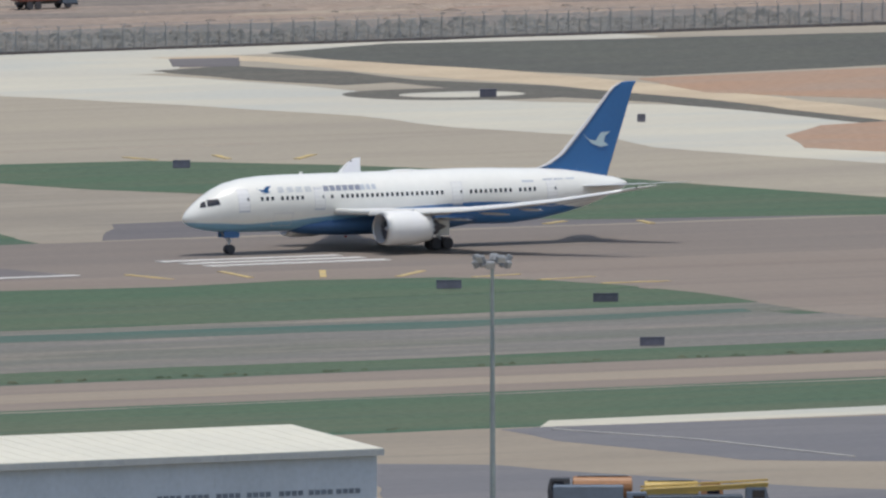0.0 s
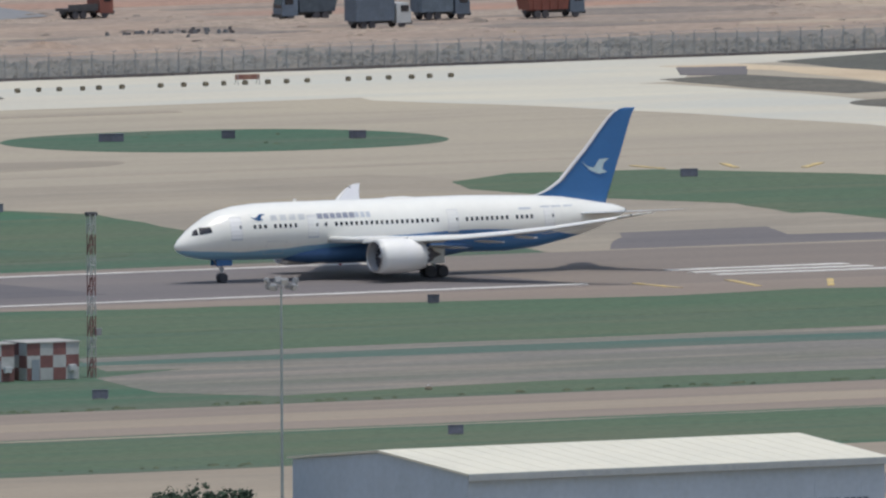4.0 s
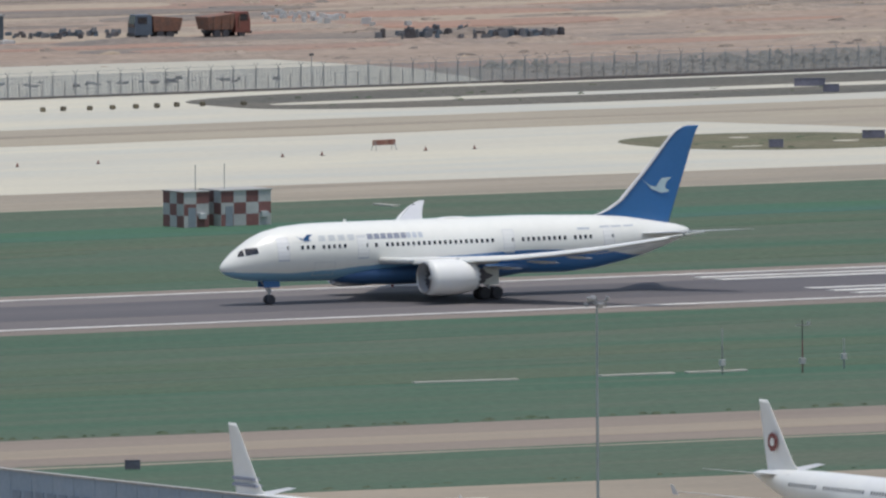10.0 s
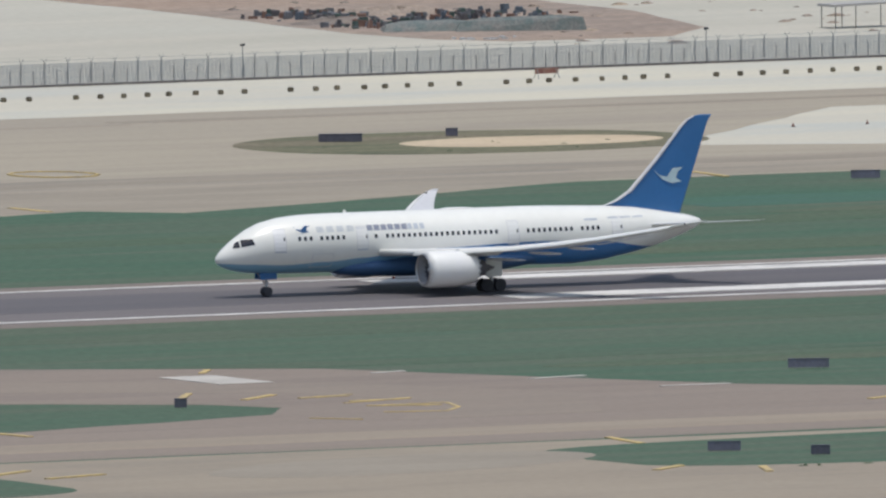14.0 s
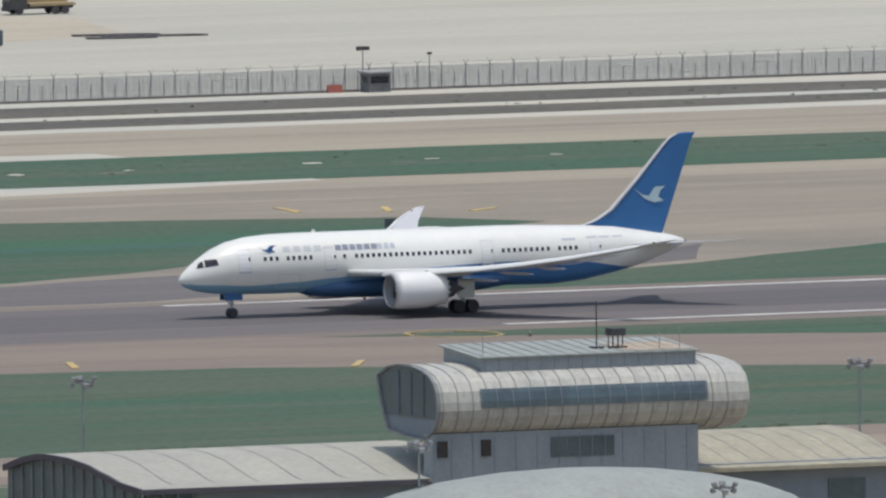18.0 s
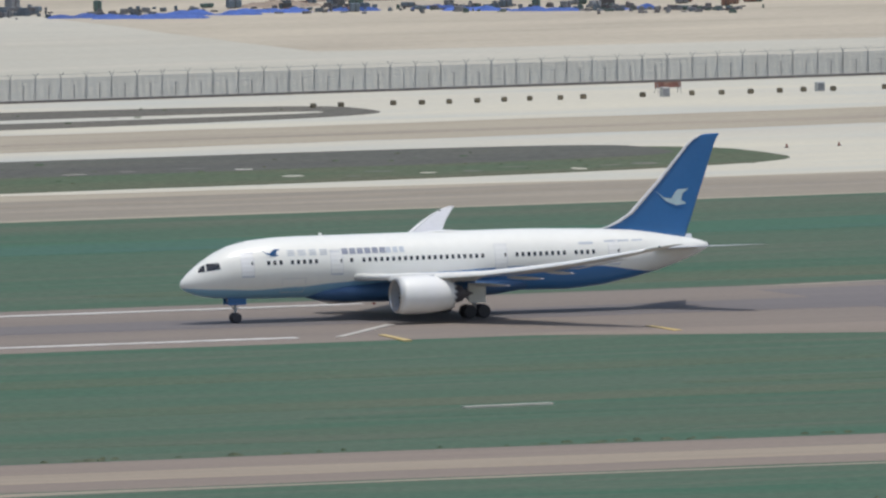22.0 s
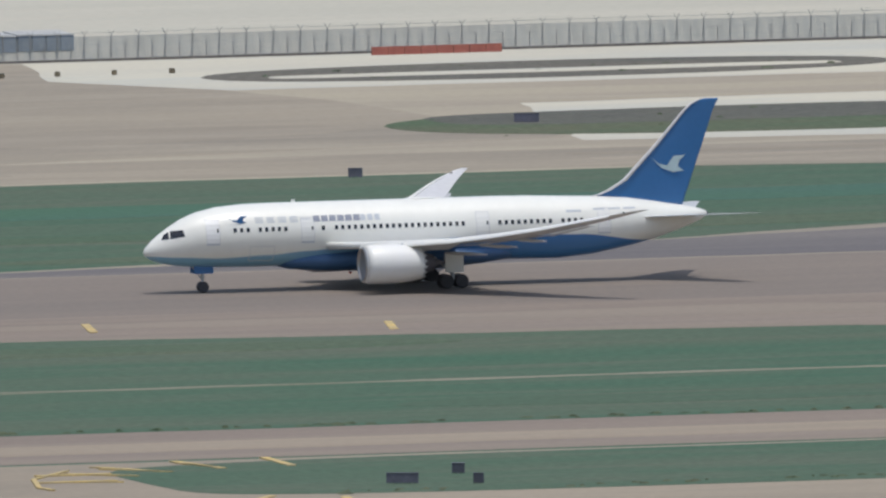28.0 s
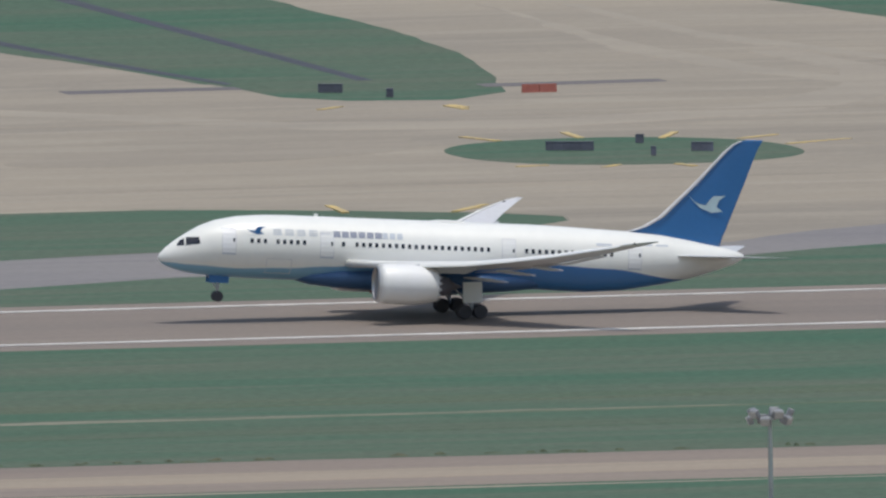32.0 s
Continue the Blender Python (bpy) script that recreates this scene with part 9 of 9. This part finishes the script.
part("shelter_roof", loft([[(-4.2, -2, 2.5), (4.2, -2, 2.7), (4.2, 2, 2.7), (-4.2, 2, 2.5)], [(-4.2, -2, 2.75), (4.2, -2, 2.95), (4.2, 2, 2.95), (-4.2, 2, 2.75)]]), sh, ROOF_GREY)
for x in (-3.8, -1.2, 3.8):
    for y in (-1.7, 1.7):
        part("shelter_post", rod((x, y, 0), (x, y, 2.6), 0.06), sh, CHASSIS)
for x, y, w, d, h in ((2025, 3944, 15, 4, 1.5), (2016, 3950, 10, 6, 1.1), (1934, 3944, 15, 3, 1.2), (1928, 3952, 12, 4, 0.8)):
    t = thing("netting_heap", pose(x, y, 0, 0, 0, -22), "low heap covered with dull green netting", "netting", "green netting")
    part("netting", loft([[(-w / 2, -d / 2, 0), (w / 2, -d / 2, 0), (w / 2, d / 2, 0), (-w / 2, d / 2, 0)], [(-w * 0.46, -d * 0.3, h * 0.7), (w * 0.47, -d * 0.35, h), (w * 0.46, d * 0.3, h * 0.9), (-w * 0.44, d * 0.3, h * 0.6)], [(-w * 0.3, -d * 0.1, h), (w * 0.3, -d * 0.15, h * 1.15), (w * 0.3, d * 0.1, h * 1.1), (-w * 0.25, d * 0.1, h)]]), t, TARP_GREEN)
for x, y, w, turn in ((1797, 3984, 12, -12), (1794, 3988, 10, -10), (1792, 3982, 8, -14), (1645, 3933.5, 30, 0), (1675, 3934, 14, 1), (2098, 3971, 14, -88), (1926, 3919.5, 12, -22), (1656, 3992, 6, 0), (1668, 3994, 5, 0)):
    p = thing("pipe_stack", pose(x, y, 0.02, 0, 0, turn), "dark stack of long pipes lying on the ground", "pipes", "pipe stacks")
    for k in range(3):
        part("pipe", rod((-w / 2, 0.45 * k, 0.12), (w / 2 - 0.6 * k, 0.45 * k, 0.12), 0.11, 7), p, SCRAP_DARK)
for x, y in ((1482.7, 3982), (1278, 3966)):
    g = thing("goal_frame", pose(x, y, 0.02), "low open steel frame lying on the concrete", "frame")
    part("frame_bar", join(rod((-3.2, 0, 0.1), (3.2, 0, 0.1), 0.1), rod((-3.2, 0, 0.1), (-3.2, 0, 1.0), 0.08), rod((3.2, 0, 0.1), (3.2, 0, 1.0), 0.08)), g, CHASSIS)

for p, q in zip(((1422.4, 3990.1), (1432.7, 3965.6), (1436.2, 3933.4), (1433.0, 3906.0)), ((1432.7, 3965.6), (1436.2, 3933.4), (1433.0, 3906.0), (1429.1, 3879.2))):
    hose = thing("drain_hose", Matrix(), "dark hose lying across the concrete yard", "hose", "yard hoses")
    part("hose_body", rod((*p, 0.08), (*q, 0.08), 0.12, 6), hose, POST_GREY)
for x, y, w, h in ((1446.4, 3885.2, 1.0, 0.8), (1425.2, 3866.6, 1.1, 1.5)):
    cb = thing("utility_cabinet", pose(x, y, 0.0), "small grey cabinet beside the fence", "cabinet", "utility cabinets")
    part("cabinet_body", box(-w / 2, w / 2, -0.35, 0.35, 0.0, h, 0.04), cb, POST_GREY)
    part("cabinet_door", box(-w * 0.35, w * 0.35, -0.38, -0.35, 0.15, h - 0.12), cb, CRATE)
# earth mounds, rubble and scrub beyond the fence
def mound(x, y, w, d, h, seed, mat=RUBBLE):
    ob = tagged(new("earth_mound"), "low rough mound of bare earth and rubble", "mound", "earth mounds")
    ob.matrix_basis = pose(x, y, -0.35)
    n = 16
    rings = []
    for k in range(6):
        q = k / 5
        rings.append([((w / 2) * (1 - q * 0.95) * math.cos(2 * math.pi * i / n) * (1 + 0.25 * noise.noise((seed, i * 0.7, q))), (d / 2) * (1 - q * 0.95) * math.sin(2 * math.pi * i / n), h * math.sin(q * 1.57) * (0.8 + 0.5 * noise.noise((i * 0.9, seed * 1.7, q * 3)))) for i in range(n)])
    part("mound_body", loft(rings), ob, mat)


for i in range(64):
    x = rnd.uniform(2125, 2470)
    mound(x, rnd.uniform(3925, 4060), rnd.uniform(8, 40), rnd.uniform(4, 14), rnd.uniform(0.2, 0.8), i, (RUBBLE, DIRT, RUBBLE, DARK_EARTH)[i % 4])
mound(2115, 3941, 7, 5, 1.7, 90), mound(2127, 3977, 5, 3, 1.1, 91), mound(2015, 3970, 16, 10, 1.2, 92, DARK_EARTH), mound(2030, 3985, 20, 12, 1.4, 93), mound(1925, 3985, 20, 10, 0.9, 94), mound(2103, 3978, 3.4, 30, 1.0, 95, DARK_EARTH), mound(2099, 4000, 4, 10, 1.3, 96, DARK_EARTH), mound(2120, 4000, 12, 8, 1.0, 97, DARK_EARTH), mound(2143, 3981, 6, 3, 0.7, 98, SAND_DULL), mound(2202, 3966, 18, 5, 1.1, 99, DARK_EARTH)
for i in range(12):
    mound(1590 + 15 * i, 4032 + (i * 7) % 24, 14 + (i * 5) % 9, 7, 1.2 + 0.25 * (i % 4), 100 + i, (RUBBLE, DARK_EARTH, DIRT)[i % 3])
ground_sheet("spoil_field_1", [(2014, 4110), (2010, 4000), (2006, 3950), (2008, 3932), (2013, 3923), (2033, 3922), (2045, 3937), (2055, 3974), (2060, 4040), (2064, 4110)], 0.03, DIRT, "spread of reddish earth on the yard", "ground")
ground_sheet("spoil_field_2", [(1908, 4080), (1912, 4003), (1917, 3977), (1919, 3956), (1919, 3939), (1923, 3929), (1936, 3925), (1950, 3937), (1957, 3956), (1965, 3995), (1975, 4080)], 0.03, DIRT, "spread of reddish earth on the yard", "ground")
ground_sheet("pale_sheeting", [(1942, 3938), (1955, 3936), (1960, 3956), (1966, 3992), (1961, 3990), (1953, 3958)], 0.05, CHECK_WHITE, "pale plastic sheeting spread along the earth", "sheeting")
ground_sheet("slate_field", [(2262, 4030), (2274, 4012), (2292, 4001), (2308, 3989), (2328, 3986), (2340, 3993), (2350, 3997), (2368, 4060), (2380, 4150), (2270, 4150)], -0.085, SLATE, "slate grey stretch of levelled ground", "ground")
ground_sheet("dark_field_2", [(2150, 3880), (2330, 3876), (2420, 3868), (2430, 3895), (2330, 3900), (2160, 3902)], -0.26, SCRUB, "dull strip of dry scrub along the fence", "scrub")
def clump(vs, fs, x, y, z, w, h):
    """A low bush: five uneven sides round an off-centre top."""
    o = len(vs)
    for k in range(6):
        a = 1.047 * k
        q = w * rnd.uniform(0.6, 1.2)
        vs.append((x + q * math.cos(a), y + 0.7 * q * math.sin(a), z))
    for k in range(6):
        a, q = 1.047 * k + 0.5, w * rnd.uniform(0.25, 0.6)
        vs.append((x + q * math.cos(a), y + 0.7 * q * math.sin(a), z + h * rnd.uniform(0.5, 0.9)))
    vs.append((x + rnd.uniform(-0.2, 0.2) * w, y, z + h))
    for k in range(6):
        n = (k + 1) % 6
        fs.append((o + k, o + n, o + 6 + n, o + 6 + k))
        fs.append((o + 6 + k, o + 6 + n, o + 12))


for i in range(90):
    x, y = (rnd.uniform(2150, 2480), rnd.uniform(3905, 4075)) if i < 62 else (rnd.uniform(2150, 2230), rnd.uniform(3955, 4075))
    w, d = rnd.uniform(12, 60), rnd.uniform(3, 16)
    ground_sheet("earth_patch_%d" % (i + 1), lens(x - w / 2, x + w / 2, y - d / 2, y + d / 2, rnd.uniform(-0.4, 0.6), 26, rnd.uniform(-1.5, 0.5), i), -0.29 + 0.002 * i, (RED_EARTH, DARK_EARTH, SAND_DULL, RUBBLE, RED_EARTH, DARK_EARTH)[i % 6], "streak of another coloured earth", "ground")
vs, fs = [], []
for i in range(3600):
    x = rnd.uniform(2166, 2462)
    y = 3872 + 30 * rnd.random() ** 1.3
    lush = noise.noise((x * 0.04, y * 0.05, 3.3))
    clump(vs, fs, x, y, -0.32, rnd.uniform(0.5, 1.8), rnd.uniform(0.15, 0.5) * (2.2 if lush > 0.15 else 1))
for name, mat, count, label in (("rubble", RUBBLE, 1500, "scattered grey-brown lumps of earth and broken stone"), ("pale_rubble", SAND_DULL, 220, "scattered pale lumps of broken concrete"), ("dark_scrub", DARK_EARTH, 900, "dark low bushes scattered over the bare earth")):
    lv, lf = [], []
    for i in range(count):
        x, y = rnd.uniform(2015, 2480), rnd.uniform(3908, 4085)
        if noise.noise((x * 0.03, y * 0.06, len(name))) < 0.02:
            continue
        k = rnd.random() ** 3
        clump(lv, lf, x, y, -0.3 if x > 2080 else 0.0, 0.3 + 1.5 * k, 0.1 + 0.32 * k)
    tagged(new(name, mesh_of(name, lv, lf, mat)), label, "rubble" if mat is not DARK_EARTH else "scrub", kind="stuff")
def scrap(name, mat, count, spots, label):
    """Strewn bits of building material: uneven low blocks round each spot (x, y, half-width, half-depth, height)."""
    lv, lf = [], []
    for i in range(count):
        cx, cy, hw, hd, top = spots[i % len(spots)]
        x, y = cx + rnd.gauss(0, hw * 0.5), cy + rnd.gauss(0, hd * 0.5)
        w, d, h, a = rnd.uniform(0.2, 1.3), rnd.uniform(0.15, 0.7), top * rnd.uniform(0.15, 1.0), rnd.uniform(-0.7, 0.7)
        o = len(lv)
        for k, z in ((1.0, -0.35), (rnd.uniform(0.5, 1.0), h)):
            for sx, sy in ((-1, -1), (1, -1), (1, 1), (-1, 1)):
                px, py = sx * w * k * rnd.uniform(0.35, 0.65), sy * d * k * rnd.uniform(0.35, 0.65)
                lv.append((x + px * math.cos(a) - py * math.sin(a), y + px * math.sin(a) + py * math.cos(a), z * rnd.uniform(0.8, 1.0)))
        lf += [(o, o + 1, o + 5, o + 4), (o + 1, o + 2, o + 6, o + 5), (o + 2, o + 3, o + 7, o + 6), (o + 3, o, o + 4, o + 7), (o + 4, o + 5, o + 6, o + 7)]
    tagged(new(name, mesh_of(name, lv, lf, mat)), label, "scrap", kind="stuff")


YARD_ROW = ((1558, 4033, 6, 8, 0.9), (1572, 4027, 8, 6, 0.6), (1590, 4022, 8, 6, 0.6), (1606, 4016, 8, 6, 0.6), (1620, 4006, 6, 6, 0.6), (1628, 4000, 5, 5, 0.5))
YARD_HEAP = ((1668, 4014, 6, 6, 2.0), (1678, 4008, 6, 6, 1.8), (1690, 4012, 8, 7, 1.6), (1702, 4012, 7, 7, 1.4), (1683, 4022, 12, 6, 2.4), (1715, 4000, 12, 6, 0.8), (1650, 4022, 8, 8, 1.6))
SPOIL_HEAP = ((2014, 3962, 5, 8, 0.9), (2024, 3966, 7, 8, 0.9), (2036, 3975, 8, 9, 0.8), (2018, 3982, 6, 8, 1.0))
FAR_HEAP = ((2196, 3967, 5, 3, 1.0), (2204, 3962, 6, 3, 0.7), (2160, 3990, 8, 5, 0.6), (2106, 3972, 5, 14, 0.6), (2340, 3950, 8, 5, 0.5), (2123, 3985, 5, 4, 0.8), (2090, 3897, 14, 4, 0.4), (2118, 3892, 16, 4, 0.4))
scrap("dark_scrap", SCRAP_DARK, 420, YARD_ROW + YARD_HEAP + SPOIL_HEAP + FAR_HEAP, "dark scrap and machine parts strewn over the yard")
scrap("grey_scrap", CRATE, 420, YARD_ROW + YARD_HEAP + SPOIL_HEAP + FAR_HEAP, "grey boards and packing strewn over the yard")
scrap("blue_scrap", DULL_BLUE, 300, YARD_ROW + YARD_HEAP + SPOIL_HEAP[1:] + FAR_HEAP[:3], "dull blue wrapped goods strewn over the yard")
scrap("red_scrap", RUST_RED, 180, YARD_HEAP + SPOIL_HEAP, "rusty red steel parts strewn over the yard")
scrap("green_scrap", DULL_TEAL, 130, YARD_HEAP[:4] + YARD_ROW[3:] + SPOIL_HEAP, "dull green covers strewn over the yard")
scrap("pale_scrap", CHECK_WHITE, 90, ((2201, 4002, 5, 12, 0.7), (2204, 4016, 4, 8, 0.6), (2144, 3981, 5, 2, 0.4), (2012, 3930, 4, 3, 0.3), (1752, 3979, 10, 2, 0.4)), "pale broken boards strewn over the ground")
scrub = tagged(new("scrub", mesh_of("scrub", vs, fs, SCRUB)), "dry brownish scrub and tall weeds beyond the fence", "scrub", kind="stuff")
vs, fs = [], []
for i in range(3200):
    if i % 2:
        x, y = rnd.uniform(1000, 2250), rnd.choice(((3722, 3762), (3822, 3856)))
        y = rnd.uniform(*y)
        if not any(a + 6 < x < b - 6 and c + 4 < y < d - 4 for _, a, b, c, d, _ in ISLANDS):
            continue
    else:
        x, y = rnd.uniform(600, 2450), rnd.choice((3234 + 3 * rnd.random(), 3320 + 2 * rnd.random(), 3320 + 2 * rnd.random(), 3234 + 3 * rnd.random()))
        on_grass = ((600, 1120), (1275, 1625), (1785, 2280)) if y > 3300 else ((600, 865), (942, 1178), (1256, 1608), (1690, 2008))
        if not any(a < x < b for a, b in on_grass):
            continue
    clump(vs, fs, x, y, 0.02, rnd.uniform(0.3, 1.0), rnd.uniform(0.08, 0.28))
tagged(new("weed_tufts", mesh_of("weed_tufts", vs, fs, GRASS_DULL)), "low uneven tufts of weeds along the pavement edges", "weeds", kind="stuff")


# ---- a bird crossing high over the airfield ----
bird = thing("bird", pose(329, 1307, 154), "small dark bird gliding over the airfield", "bird")
part("body", turned([(-0.11, 0.004), (-0.09, 0.018), (-0.03, 0.03), (0.04, 0.026), (0.1, 0.01), (0.14, 0.004)], 10), bird, FEATHER, smooth=True)
part("tail", ([(0.09, -0.012, 0.0), (0.19, -0.03, 0.0), (0.17, 0.0, 0.0), (0.19, 0.03, 0.0), (0.09, 0.012, 0.0), (0.13, 0.0, 0.012)], [(0, 1, 2, 5), (5, 2, 3, 4), (4, 3, 2, 1, 0), (0, 5, 4)]), bird, FEATHER)
for side in (-1, 1):
    part("wing", loft([[(x0, side * y, z), ((x0 + x1) / 2, side * y, z + 0.008), (x1, side * y, z), ((x0 + x1) / 2, side * y, z - 0.004)] for y, x0, x1, z in ((0.015, -0.05, 0.05, 0.01), (0.09, -0.06, 0.03, 0.035), (0.16, -0.03, 0.035, 0.03), (0.22, 0.03, 0.05, 0.015))]), bird, FEATHER)

# ---- what moves ----


def motions():
    walk(airliner, [
        (0.0, pose(2166.42, RUNWAY_Y, 0.11, 0, 0.00, 0)),
        (1.0, pose(2154.05, RUNWAY_Y, 0.11, 0, 0.00, 0)),
        (2.0, pose(2139.42, RUNWAY_Y, 0.11, 0, 0.00, 0)),
        (3.0, pose(2122.52, RUNWAY_Y, 0.11, 0, 0.00, 0)),
        (4.0, pose(2103.38, RUNWAY_Y, 0.11, 0, 0.00, 0)),
        (5.0, pose(2081.99, RUNWAY_Y, 0.11, 0, 0.00, 0)),
        (6.0, pose(2058.38, RUNWAY_Y, 0.11, 0, 0.00, 0)),
        (7.0, pose(2032.57, RUNWAY_Y, 0.11, 0, 0.00, 0)),
        (8.0, pose(2004.57, RUNWAY_Y, 0.11, 0, 0.00, 0)),
        (9.0, pose(1974.41, RUNWAY_Y, 0.11, 0, 0.00, 0)),
        (10.0, pose(1942.12, RUNWAY_Y, 0.11, 0, 0.00, 0)),
        (11.0, pose(1907.72, RUNWAY_Y, 0.11, 0, 0.00, 0)),
        (12.0, pose(1871.24, RUNWAY_Y, 0.11, 0, 0.00, 0)),
        (13.0, pose(1832.72, RUNWAY_Y, 0.11, 0, 0.00, 0)),
        (14.0, pose(1792.18, RUNWAY_Y, 0.11, 0, 0.00, 0)),
        (15.0, pose(1749.66, RUNWAY_Y, 0.11, 0, 0.00, 0)),
        (16.0, pose(1705.20, RUNWAY_Y, 0.11, 0, 0.00, 0)),
        (17.0, pose(1658.82, RUNWAY_Y, 0.11, 0, 0.00, 0)),
        (18.0, pose(1610.56, RUNWAY_Y, 0.11, 0, 0.00, 0)),
        (19.0, pose(1560.45, RUNWAY_Y, 0.11, 0, 0.00, 0)),
        (20.0, pose(1508.51, RUNWAY_Y, 0.11, 0, 0.00, 0)),
        (21.0, pose(1454.79, RUNWAY_Y, 0.11, 0, 0.00, 0)),
        (22.0, pose(1399.30, RUNWAY_Y, 0.11, 0, 0.00, 0)),
        (23.0, pose(1342.06, RUNWAY_Y, 0.11, 0, 0.00, 0)),
        (24.0, pose(1283.11, RUNWAY_Y, 0.11, 0, 0.00, 0)),
        (25.0, pose(1222.46, RUNWAY_Y, 0.11, 0, 0.00, 0)),
        (26.0, pose(1160.11, RUNWAY_Y, 0.11, 0, 0.00, 0)),
        (27.0, pose(1096.09, RUNWAY_Y, 0.11, 0, 0.00, 0)),
        (28.0, pose(1030.40, RUNWAY_Y, 0.11, 0, 0.00, 0)),
        (29.0, pose(963.03, RUNWAY_Y, 0.11, 0, 0.00, 0)),
        (29.5, pose(928.54, RUNWAY_Y, 0.20, 0, 0.06, 0)),
        (30.0, pose(893.68, RUNWAY_Y, 0.29, 0, 0.45, 0)),
        (31.0, pose(822.93, RUNWAY_Y, 0.42, 0, 1.9, 0)),
        (32.0, pose(750.47, RUNWAY_Y, 0.52, 0, 3.65, 0)),
    ])

    # the wings bend upwards as the lift grows
    near = ((0, -2.2), (8, -2.1), (12, -1.7), (18, -1.1), (24, -0.8), (29, -0.1), (32, 0.2))
    far = ((0, -1.6), (8, -0.9), (12, -0.5), (18, 0.0), (24, 0.8), (29, 1.4), (32, 1.7))
    for wing, side, bends in zip(wings, (-1, 1), (near, far)):
        walk(wing, [(t, pose(0, 0, ROOT_Z - 0.1 * bend, side * bend, 0, 0)) for t, bend in bends])

    # the legs stretch and the bogies stay level while the nose comes up
    for leg, side in zip(main_legs, (-1, 1)):
        walk(leg, [(t, pose(0, side * 4.9, -down, 0, -nose, 0)) for t, down, nose in ((0, 0, 0), (29, 0, 0), (29.5, 0.09, 0.06), (30, 0.18, 0.45), (31, 0.31, 1.9), (32, 0.41, 3.65))])

    walk(taxiing, [(t, pose(x, 3699, 0.06)) for t, x in ((0, 838), (18, 840), (24, 856), (30, 891.6), (30.5, 895.1), (31, 898.4), (32, 905))])
    # the bird glides across, climbing a little and banked
    walk(bird, [(t, pose(x, y, z, 62, 8, 0)) for t, x, y, z in ((0, 772.0, 1200.0, 140.0), (12, 594.0, 1242.0, 146.0), (24, 414.0, 1286.0, 151.0), (29.6, 329.25, 1306.89, 154.11), (30.0, 323.19, 1308.44, 154.61), (30.2, 320.61, 1309.11, 155.3), (31.0, 309.5, 1311.5, 159.0), (32.0, 296.0, 1314.5, 164.0))])


motions()
